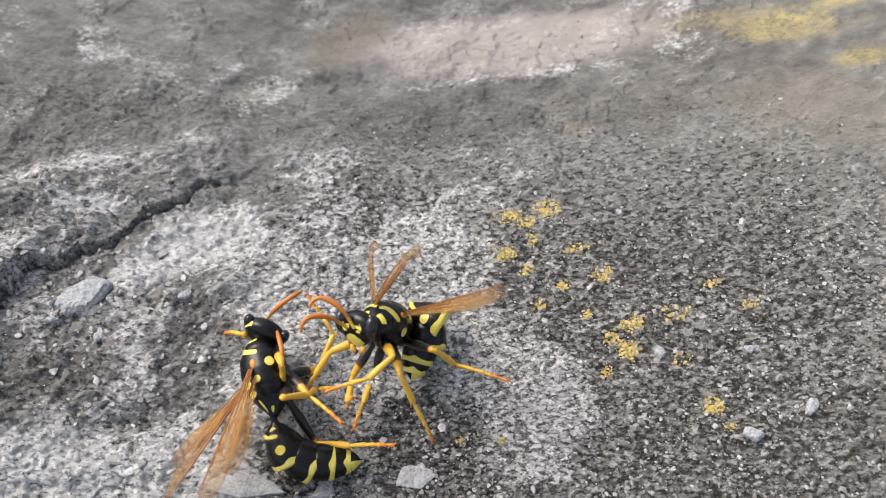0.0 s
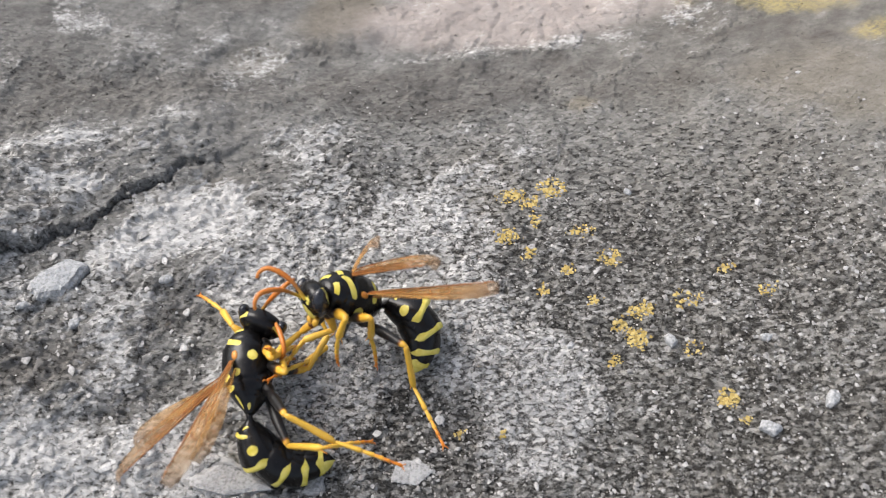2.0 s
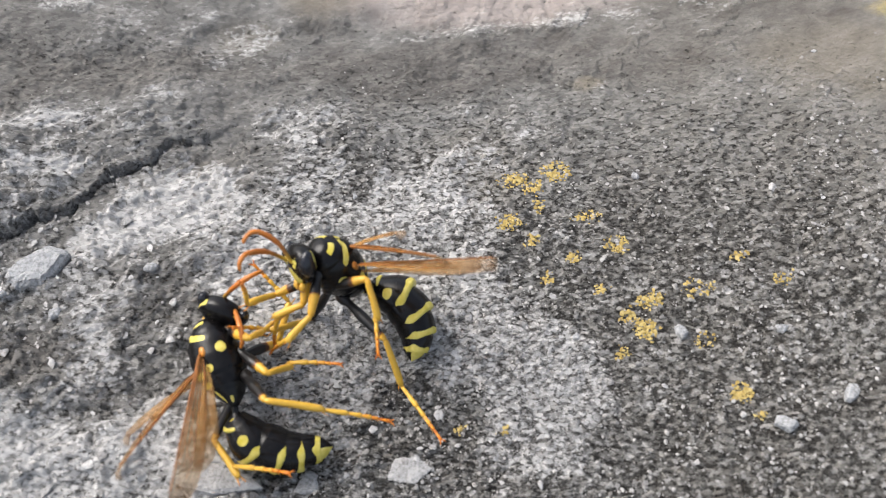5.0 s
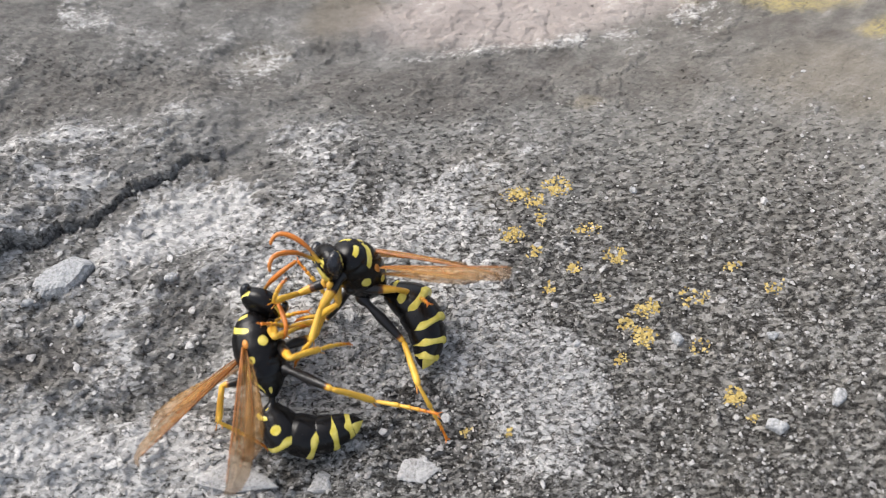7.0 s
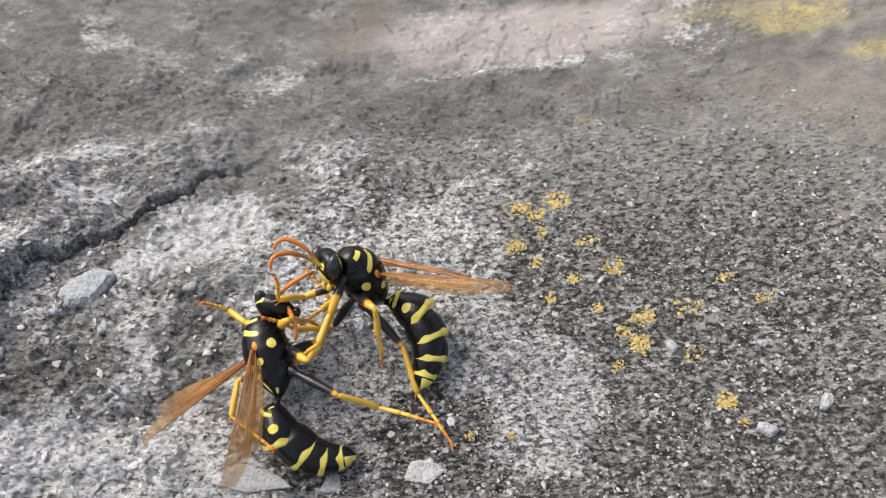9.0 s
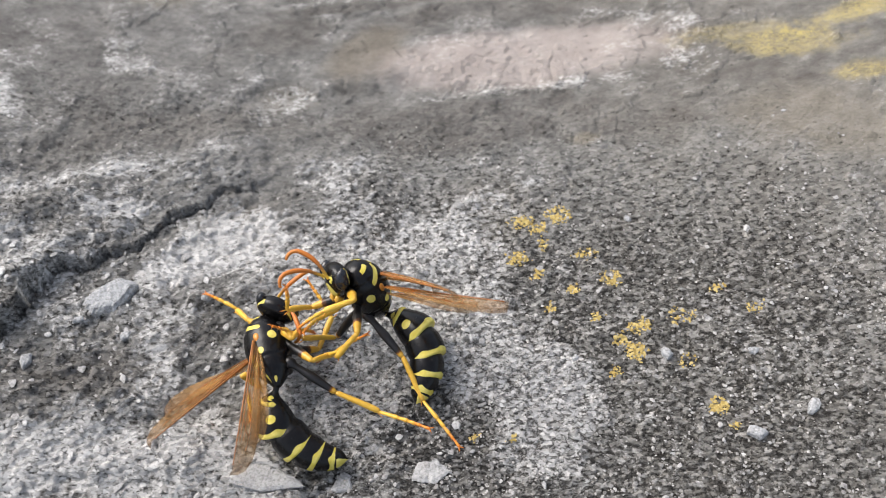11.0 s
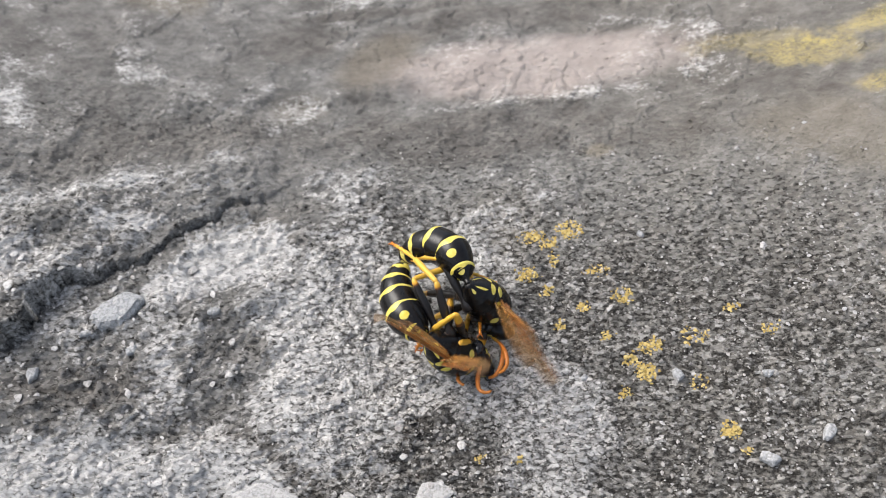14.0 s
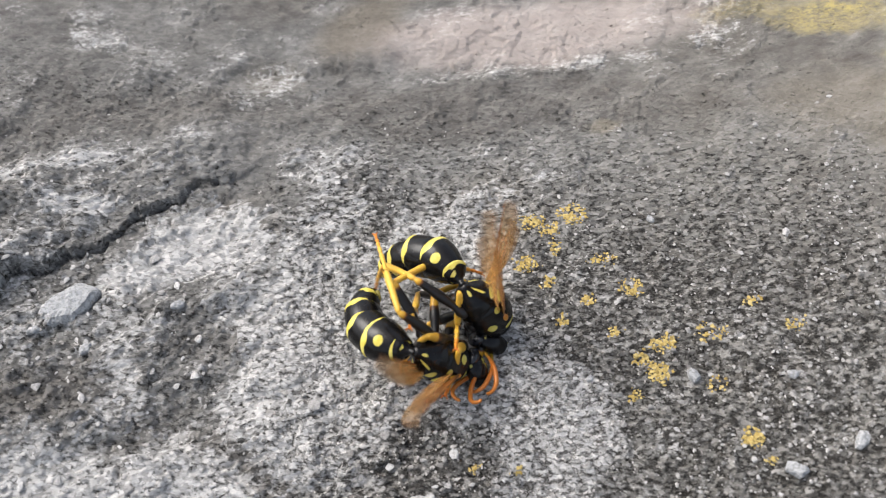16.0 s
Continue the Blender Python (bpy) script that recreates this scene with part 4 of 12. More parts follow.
def motions():
    walk(one["wasp"], [(0, P(-10.91, -10.21, 0.76, -78.65, -9.9, 105.44)), (0.5, P(-11.37, -10.48, 0.72, -77.39, -13.5, 95.62)), (1, P(-11.3, -10.21, 0.76, -76.95, -1.86, 92.7)), (1.5, P(-11.3, -10.23, 0.76, -76.37, -5.34, 87.33)), (2, P(-11.13, -10.46, 0.72, -77.63, -9.37, 96.71)), (2.5, P(-11.19, -10.22, 0.76, -78.95, -16.12, 99.49)), (3, P(-11.03, -9.69, 0.84, -78.17, -9.92, 99.1)), (3.5, P(-12, -9.63, 0.86, -78.5, -7.05, 105.45)), (4, P(-12.2, -9.81, 0.84, -84.57, -19.79, 115.72)), (6.5, P(-11.27, -10.93, 0.65, -78.5, -6.12, 108.52)), (7, P(-10.82, -9.61, 0.84, -82.52, -20.11, 109.05)), (7.5, P(-10.57, -8.03, 1.07, -82.48, -20.81, 108.4)), (8, P(-10.56, -7.8, 1.1, -83.37, -23.26, 109.05)), (8.5, P(-10.79, -8.82, 0.96, -87.65, -32.72, 111.57)), (9, P(-11.23, -9.35, 0.89, -81.66, -19.93, 107.54)), (11.5, P(-12.25, -8.59, 1.02, -77.25, -3.23, 108)), (12, P(-12.24, -8.84, 0.98, -77.73, -7.69, 103.88)), (12.5, P(-12.51, -9.8, 0.85, -77.67, -6.62, 105.35)), (12.8667, P(-12.46, -10.04, 0.81, -77.79, -7.25, 105.47)), (12.9, P(-7.99, -8.06, 1.17, -46.28, 4.21, 67.65)), (12.9334, P(-3.51, -6.08, 1.52, -25.59, 31.47, 37.28)), (12.9667, P(0.97, -4.09, 1.87, -22.03, 64.87, 3.09)), (13, P(0.97, -4.1, 1.87, -21.93, 64.9, 3.2)), (13.5, P(1.06, -4.02, 1.88, -18.9, 60.79, 6.62)), (14, P(1.36, -3.79, 1.93, -14.81, 64.02, 10.94)), (14.5, P(1.63, -4.1, 1.91, -32.06, 66, -7.68)), (15, P(1.79, -4.24, 1.9, -26.81, 66.36, -1.99)), (15.5, P(1.24, -4.31, 1.86, -23.14, 60.75, 2.14)), (16, P(1.5, -4.61, 1.83, -26.89, 62.67, -2.02))])
    walk(one["head"], [(0, P(2.75, -0.56, -0.4, 94.98, 36.94, 10.89)), (0.5, P(2.75, -0.56, -0.74, 93.5, 28.38, 15.87)), (1, P(2.58, -0.57, -0.9, 92.31, 23.14, 4.92)), (1.5, P(2.7, -0.57, -0.89, 91.35, 18.91, 9.45)), (2, P(2.71, -0.59, -0.79, 93.39, 28.84, 12.41)), (2.5, P(2.56, -0.55, -0.97, 95.44, 32.64, 19.78)), (3, P(2.64, -0.6, -0.9, 94.12, 31.37, 13.35)), (3.5, P(2.63, -0.66, -0.87, 94.77, 37.03, 9.88)), (4, P(2.56, -0.6, -1.01, 104.57, 47.08, 27.86)), (6.5, P(2.69, -0.71, -0.8, 94.62, 39.64, 7.61)), (7, P(2.82, -0.58, -0.84, 100.46, 41.19, 24.93)), (7.5, P(2.59, -0.59, -1.05, 100.33, 40.59, 25.38)), (8, P(2.84, -0.6, -1.02, 101.58, 41.02, 28.31)), (8.5, P(2.62, -0.47, -1.14, 107.15, 41.64, 40.99)), (9, P(2.68, -0.63, -1.06, 99.2, 39.69, 23.19)), (11.5, P(2.62, -0.79, -0.95, 92.86, 37.52, 1.47)), (12, P(2.7, -0.73, -0.92, 93.74, 34.34, 7)), (12.5, P(2.7, -0.76, -0.96, 93.54, 35.41, 5.22)), (12.8667, P(2.77, -0.77, -0.93, 93.66, 35.58, 5.73)), (12.9, P(2.76, -0.75, -0.84, 80.55, 46.11, -12.4)), (12.9334, P(2.75, -0.73, -0.74, 60.5, 52.31, -37.17)), (12.9667, P(2.75, -0.71, -0.65, 36.9, 51.96, -65.41)), (13, P(2.74, -0.71, -0.65, 36.92, 51.95, -65.48)), (13.5, P(2.7, -0.75, -0.78, 30.22, 53.5, -71.31)), (14, P(2.63, -0.68, -0.67, 34.11, 52.28, -71.61)), (14.5, P(2.48, -0.39, -0.8, 41.58, 50.52, -59.86)), (15, P(2.59, -0.57, -1.04, 40.48, 50.85, -63.37)), (15.5, P(2.49, -0.54, -1.13, 31.84, 53.17, -69.93)), (16, P(2.55, -0.54, -1.12, 35.91, 52.23, -66.16))])
    walk(one["antennaL"], [(0, P(0.63, 0.3, 0.18, 28.79, -35.59, -54.81)), (0.5, P(0.63, 0.3, 0.18, 33.99, -40.82, -54.24)), (1, P(0.63, 0.3, 0.18, 41.39, -41.74, -65.36)), (1.5, P(0.63, 0.3, 0.18, 33.42, -38.06, -58.96)), (2, P(0.63, 0.3, 0.18, 40.37, -45.31, -56.96)), (2.5, P(0.63, 0.3, 0.18, 40.58, -39.76, -68.04)), (3, P(0.63, 0.3, 0.18, 44.4, -44, -65.69)), (3.5, P(0.63, 0.3, 0.18, 40.65, -44.17, -59.51)), (4, P(0.63, 0.3, 0.18, 42.86, -40.5, -70.09)), (6.5, P(0.63, 0.3, 0.18, 33.09, -38.79, -56.71)), (7, P(0.63, 0.3, 0.18, 46.05, -45.89, -64.67)), (7.5, P(0.63, 0.3, 0.18, 39.02, -39.37, -66.29)), (8, P(0.63, 0.3, 0.18, 34.18, -40.83, -54.58)), (8.5, P(0.63, 0.3, 0.18, 31.97, -38.25, -55.61)), (9, P(0.63, 0.3, 0.18, 34.03, -36.69, -63.22)), (11.5, P(0.63, 0.3, 0.18, 20.36, -29.78, -47.35)), (12, P(0.63, 0.3, 0.18, 36.02, -40.68, -58.34)), (12.5, P(0.63, 0.3, 0.18, 19.71, -28.95, -47.67)), (12.8667, P(0.63, 0.3, 0.18, 19.89, -30.01, -45.13)), (12.9, P(0.63, 0.3, 0.18, 16.22, -26.84, -41.41)), (12.9334, P(0.63, 0.3, 0.18, 12.88, -23.47, -38.01)), (12.9667, P(0.63, 0.3, 0.18, 9.84, -19.94, -34.91)), (13, P(0.63, 0.3, 0.18, 9.3, -19.17, -34.91)), (13.5, P(0.63, 0.3, 0.18, 4.82, -13.12, -27.53)), (14, P(0.63, 0.3, 0.18, 10.95, -22.51, -30.71)), (14.5, P(0.63, 0.3, 0.18, 9.76, -18.69, -41.47)), (15, P(0.63, 0.3, 0.18, 11.47, -22.71, -33.08)), (15.5, P(0.63, 0.3, 0.18, 7.66, -17.19, -32.09)), (16, P(0.63, 0.3, 0.18, 10.1, -19.04, -41.95))])
    walk(one["antennaR"], [(0, P(0.63, -0.3, 0.18, -10.85, -2.84, -131.61)), (0.5, P(0.63, -0.3, 0.18, -16.42, 3.95, -122.64)), (1, P(0.63, -0.3, 0.18, -6.64, -6.4, -131.32)), (1.5, P(0.63, -0.3, 0.18, -3.59, -8.93, -127.41)), (2, P(0.63, -0.3, 0.18, -14.57, 1.37, -126.19)), (2.5, P(0.63, -0.3, 0.18, -6.42, -6.66, -132.52)), (3, P(0.63, -0.3, 0.18, -1.65, -10.74, -124.62)), (3.5, P(0.63, -0.3, 0.18, -14.64, 0.55, -130.87)), (4, P(0.63, -0.3, 0.18, -6.88, -5.98, -127.77)), (6.5, P(0.63, -0.3, 0.18, -9.64, -3.49, -127.94)), (7, P(0.63, -0.3, 0.18, -13.71, 0.63, -125.72)), (7.5, P(0.63, -0.3, 0.18, -5.9, -7.09, -132.56)), (8, P(0.63, -0.3, 0.18, -13.09, 0.6, -122.5)), (8.5, P(0.63, -0.3, 0.18, -13.85, 0.78, -125.64)), (9, P(0.63, -0.3, 0.18, -4.92, -7.73, -127.16)), (11.5, P(0.63, -0.3, 0.18, -22.87, 10.27, -123.53)), (12, P(0.63, -0.3, 0.18, -13, 0.59, -122.09)), (12.5, P(0.63, -0.3, 0.18, -9.59, -3.6, -128.5)), (12.8667, P(0.63, -0.3, 0.18, -17.17, 5.49, -119.65)), (12.9, P(0.63, -0.3, 0.18, -3.76, -7, -72.04)), (12.9334, P(0.63, -0.3, 0.18, -3.94, -25.31, -24.19)), (12.9667, P(0.63, -0.3, 0.18, -20.92, -36.48, 32.41)), (13, P(0.63, -0.3, 0.18, -21.09, -36.47, 32.93)), (13.5, P(0.63, -0.3, 0.18, -18.86, -39.72, 20.39)), (14, P(0.63, -0.3, 0.18, -21.32, -44.06, 20.17)), (14.5, P(0.63, -0.3, 0.18, -22.48, -40.81, 28.4)), (15, P(0.63, -0.3, 0.18, -18.07, -41.53, 15.32)), (15.5, P(0.63, -0.3, 0.18, -22.53, -44.85, 21.96)), (16, P(0.63, -0.3, 0.18, -17.11, -38.23, 17.66))])
    walk(one["abdomen0"], [(0, P(-2.5, 0, 0, -11.57, 4.26, 152.05)), (0.5, P(-2.5, 0, 0, -16, 16.63, 158.62)), (1, P(-2.5, 0, 0, -19, 18.56, 145.05)), (1.5, P(-2.5, 0, 0, -21.2, 31.11, 150.93)), (2, P(-2.5, 0, 0, -15.41, 3.55, 150.08)), (2.5, P(-2.5, 0, 0, -13.23, -10.9, 155.55)), (3, P(-2.5, 0, 0, -12.75, -12.53, 148.12)), (3.5, P(-2.5, 0, 0, -11.13, 0.11, 149.71)), (4, P(-2.5, 0, 0, -10.06, -17.18, 163.6)), (6.5, P(-2.5, 0, 0, -12.22, 17.74, 145.49)), (7, P(-2.5, 0, 0, -9.82, -13.86, 155.56)), (7.5, P(-2.5, 0, 0, -8.76, -35.59, 155.26)), (8, P(-2.5, 0, 0, -13.85, -31.65, 166.83)), (8.5, P(-2.5, 0, 0, -19.7, -40.04, -179.11)), (9, P(-2.5, 0, 0, -11.68, -26.8, 159.88)), (11.5, P(-2.5, 0, 0, -9, -18.46, 140.83)), (12, P(-2.5, 0, 0, -12.15, -9.59, 149.46)), (12.5, P(-2.5, 0, 0, -11.38, 1.54, 145.36)), (12.8667, P(-2.5, 0, 0, -11.63, 5.27, 146.29)), (12.9, P(-2.5, 0, 0, -54.48, 15.15, 130.19)), (12.9334, P(-2.5, 0, 0, -98.77, 11.29, 111.43)), (12.9667, P(-2.5, 0, 0, -139.45, -3.91, 100.56)), (13, P(-2.5, 0, 0, -139.46, -3.89, 100.43)), (13.5, P(-2.5, 0, 0, -132.27, -8.38, 97.67)), (14, P(-2.5, 0, 0, -135.41, -6.67, 94.32)), (14.5, P(-2.5, 0, 0, -137.64, -9.65, 98.68)), (15, P(-2.5, 0, 0, -132.91, -14.55, 94.21)), (15.5, P(-2.5, 0, 0, -136.36, -3.26, 97.2)), (16, P(-2.5, 0, 0, -144.33, 4.63, 99.03))])
    walk(one["abdomen1"], [(0, P(-3.5, 0.53, -0.08, -11.54, 21.77, 157.93)), (0.5, P(-3.52, 0.4, -0.33, -14.96, 34.91, 163.89)), (1, P(-3.44, 0.66, -0.39, -19.15, 31.69, 147.71)), (1.5, P(-3.42, 0.51, -0.63, -21.18, 39.1, 152.28)), (2, P(-3.45, 0.54, -0.07, -16.25, 25.93, 155.77)), (2.5, P(-3.41, 0.41, 0.19, -14.58, 16.28, 163.38)), (3, P(-3.34, 0.53, 0.22, -14.59, 12.04, 155.41)), (3.5, P(-3.48, 0.57, 0, -11.54, 16.07, 155.16)), (4, P(-3.47, 0.29, 0.31, -10.59, 9.58, 173.32)), (6.5, P(-3.42, 0.63, -0.36, -14.63, 39.25, 151.3)), (7, P(-3.41, 0.41, 0.25, -13.31, 19.31, 166.89)), (7.5, P(-3.31, 0.37, 0.63, -12.51, -0.17, 168.42)), (8, P(-3.34, 0.2, 0.53, -12.82, 0.67, 176.42)), (8.5, P(-3.36, -0.01, 0.73, -16.06, -2.73, -170.47)), (9, P(-3.43, 0.34, 0.5, -11.93, 5.9, 170.79)), (11.5, P(-3.38, 0.72, 0.38, -9.36, 6.01, 150.29)), (12, P(-3.45, 0.56, 0.19, -11.16, 12.91, 156.94)), (12.5, P(-3.44, 0.65, -0.03, -11.56, 19.57, 151.82)), (12.8667, P(-3.4, 0.6, -0.1, -11.86, 18.94, 151.14)), (12.9, P(-3.18, 0.81, -0.04, -57.54, 31.51, 134.77)), (12.9334, P(-2.95, 1.03, 0.02, -107.47, 28.88, 112.52)), (12.9667, P(-2.73, 1.24, 0.09, -150.5, 13.1, 100.41)), (13, P(-2.73, 1.24, 0.09, -150.52, 13.1, 100.28)), (13.5, P(-2.66, 1.21, 0.18, -142.21, 6.34, 99.12)), (14, P(-2.59, 1.19, 0.14, -140.67, 1.14, 94.6)), (14.5, P(-2.67, 1.13, 0.19, -145.52, 1.35, 99.16)), (15, P(-2.58, 1.11, 0.29, -140.93, -3.97, 96.14)), (15.5, P(-2.65, 1.15, 0.07, -141.12, 3.52, 97.14)), (16, P(-2.68, 1.16, -0.1, -153.19, 16.65, 97.74))])
    walk(one["abdomen2"], [(0, P(-4.91, 1.01, -0.96, -4.44, 51.77, 173.19)), (0.5, P(-4.77, 0.68, -1.56, -9.74, 54.94, 173.18)), (1, P(-4.7, 1.4, -1.53, -17.07, 53.02, 153.92)), (1.5, P(-4.63, 1.13, -1.91, -19.1, 58.4, 157.48)), (2, P(-4.7, 1.02, -1.07, -13.04, 51.36, 165.02)), (2.5, P(-4.75, 0.7, -0.58, -10.68, 44.76, 174.24)), (3, P(-4.72, 1.05, -0.43, -11.78, 41.94, 166.02)), (3.5, P(-4.96, 1.17, -0.71, -9.05, 37.8, 164.11)), (4, P(-5.08, 0.33, -0.35, -7.49, 30.44, -178.07)), (6.5, P(-4.45, 1.1, -1.69, -9.37, 66.7, 166.47)), (7, P(-4.82, 0.57, -0.74, -5.29, 56.47, -174.24)), (7.5, P(-5.02, 0.55, 0.12, -7.41, 36.44, -177.6)), (8, P(-5.03, 0.18, 0.04, -7.37, 29.19, -173.85)), (8.5, P(-5.13, -0.42, 0.24, -9.87, 25.44, -163.26)), (9, P(-5.18, 0.46, -0.19, -7.14, 32.54, -179.02)), (11.5, P(-5.07, 1.5, -0.22, -4.91, 31.5, 161.63)), (12, P(-5.06, 1.12, -0.56, -6.58, 35.05, 166.26)), (12.5, P(-4.9, 1.32, -0.9, -7.47, 43.6, 162.76)), (12.8667, P(-4.8, 1.29, -0.85, -8.89, 42.06, 160.94)), (12.9, P(-4.21, 1.86, -0.77, -58.38, 57.49, 144.03)), (12.9334, P(-3.63, 2.43, -0.7, -124.21, 56.39, 109.27)), (12.9667, P(-3.05, 3, -0.62, -171.35, 40.05, 95.08)), (13, P(-3.04, 3, -0.62, -171.4, 40.05, 94.93)), (13.5, P(-2.97, 2.99, -0.26, -163.4, 34.96, 97.18)), (14, P(-2.74, 3.01, -0.02, -158.81, 26.6, 94.44)), (14.5, P(-2.96, 2.87, -0.02, -164.06, 25.47, 96.83)), (15, P(-2.8, 2.88, 0.25, -157.99, 19.02, 95.72)), (15.5, P(-2.86, 2.89, -0.15, -161.68, 30.32, 96.02)), (16, P(-2.89, 2.8, -0.78, -173.03, 40.04, 92.67))])
    walk(one["abdomen3"], [(0, P(-5.55, 0.96, -2.13, 17.34, 69.13, -160.44)), (0.5, P(-5.44, 0.71, -2.73, 33.39, 77.77, -138.88)), (1, P(-5.35, 1.67, -2.77, 17.53, 80.96, -166.43)), (1.5, P(-5.19, 1.32, -3.22, 51.34, 85.13, -127.64)), (2, P(-5.36, 1.14, -2.16, 24.28, 78.3, -151.69)), (2.5, P(-5.5, 0.72, -1.55, 8.09, 68.73, -162.07)), (3, P(-5.5, 1.17, -1.39, -2.65, 61.32, 179.23)), (3.5, P(-5.89, 1.36, -1.65, 2.87, 60.72, -178.17)), (4, P(-6.17, 0.26, -1.1, -0.87, 46.89, -167.72)), (6.5, P(-4.81, 1.1, -3, 83.64, 81.79, -92.42)), (7, P(-5.33, 0.41, -1.96, 32.19, 75.29, -131.48)), (7.5, P(-5.96, 0.42, -0.86, 8.92, 59.9, -156.66)), (8, P(-6.1, 0, -0.74, 1.1, 46.17, -162.8)), (8.5, P(-6.29, -0.82, -0.48, -2.46, 41.26, -154.53)), (9, P(-6.3, 0.39, -1.06, 4.16, 52.47, -164.04)), (11.5, P(-6.19, 1.79, -1.13, 2.17, 46.3, 172.17)), (12, P(-6.1, 1.31, -1.47, 1.45, 50.32, 177.26)), (12.5, P(-5.76, 1.5, -1.97, 14.89, 68.2, -168.66)), (12.8667, P(-5.61, 1.49, -1.84, 13.83, 69.42, -169.24)), (12.9, P(-4.76, 2.31, -1.8, -54.99, 84.32, 154.47)), (12.9334, P(-3.92, 3.14, -1.77, -167.04, 73.6, 74.76)), (12.9667, P(-3.08, 3.96, -1.73, 165.98, 57.48, 81.46)), (13, P(-3.06, 3.96, -1.73, 165.91, 57.45, 81.3)), (13.5, P(-3.06, 3.98, -1.27, 170.9, 58.03, 84.74)), (14, P(-2.82, 4.13, -0.87, 175.34, 52.04, 83.22)), (14.5, P(-3.06, 3.98, -0.79, 164.98, 50.11, 80.18)), (15, P(-2.9, 4.07, -0.38, 171.59, 46.76, 81.74)), (15.5, P(-2.96, 3.91, -1.05, 175.02, 53.08, 86.6)), (16, P(-2.88, 3.72, -1.82, 167.58, 55.28, 81.9))])
    walk(one["abdomen4"], [(0, P(-5.83, 0.79, -3.17, 37.28, 73.48, -138.84)), (0.5, P(-5.42, 0.48, -3.8, 99.4, 75.31, -70.37)), (1, P(-5.34, 1.5, -3.9, 114.47, 77.57, -66.85)), (1.5, P(-5.05, 1.13, -4.35, 132.81, 70.73, -43.42)), (2, P(-5.36, 0.95, -3.2, 94.37, 77.91, -79.03)), (2.5, P(-5.7, 0.55, -2.5, 68.08, 76.79, -98.78)), (3, P(-5.89, 1.13, -2.3, 43.26, 76.88, -130.84)), (3.5, P(-6.29, 1.26, -2.64, 29, 72.04, -148.64)), (4, P(-6.78, 0.06, -1.95, 8.22, 57.27, -156.33)), (6.5, P(-4.67, 0.87, -4.08, 116.69, 74.46, -56.34)), (7, P(-5.39, 0.17, -3.01, 73.99, 76.43, -87.51)), (7.5, P(-6.32, 0.15, -1.86, 39.35, 70.15, -123.59)), (8, P(-6.73, -0.26, -1.58, 13.41, 57.59, -148.78)), (8.5, P(-6.98, -1.2, -1.31, 11.77, 56.05, -139.24)), (9, P(-6.83, 0.14, -2.03, 29.64, 66.18, -135.78)), (11.5, P(-6.95, 1.84, -2.04, 17.79, 59.76, -169)), (12, P(-6.75, 1.28, -2.39, 21.95, 64.51, -159.33)), (12.5, P(-6, 1.31, -3.04, 69.98, 74.36, -109.72)), (12.8667, P(-5.8, 1.31, -2.85, 80.65, 74.58, -97.91)), (12.9, P(-4.84, 2.38, -2.83, 102.71, 75.17, -42.12)), (12.9334, P(-3.88, 3.45, -2.81, 116.48, 71, 5.54)), (12.9667, P(-2.92, 4.52, -2.79, 117.18, 65.25, 40.66)), (13, P(-2.91, 4.52, -2.78, 117.16, 65.2, 40.56)), (13.5, P(-2.94, 4.48, -2.32, 135.8, 67.73, 56.59)), (14, P(-2.67, 4.7, -1.85, 140.75, 64.11, 56.78)), (14.5, P(-2.84, 4.54, -1.71, 112.86, 58.99, 38.93)), (15, P(-2.71, 4.66, -1.28, 131.5, 59.81, 51.68)), (15.5, P(-2.86, 4.48, -2, 129.92, 64.01, 51.17)), (16, P(-2.75, 4.3, -2.78, 138.74, 62.72, 58.93))])
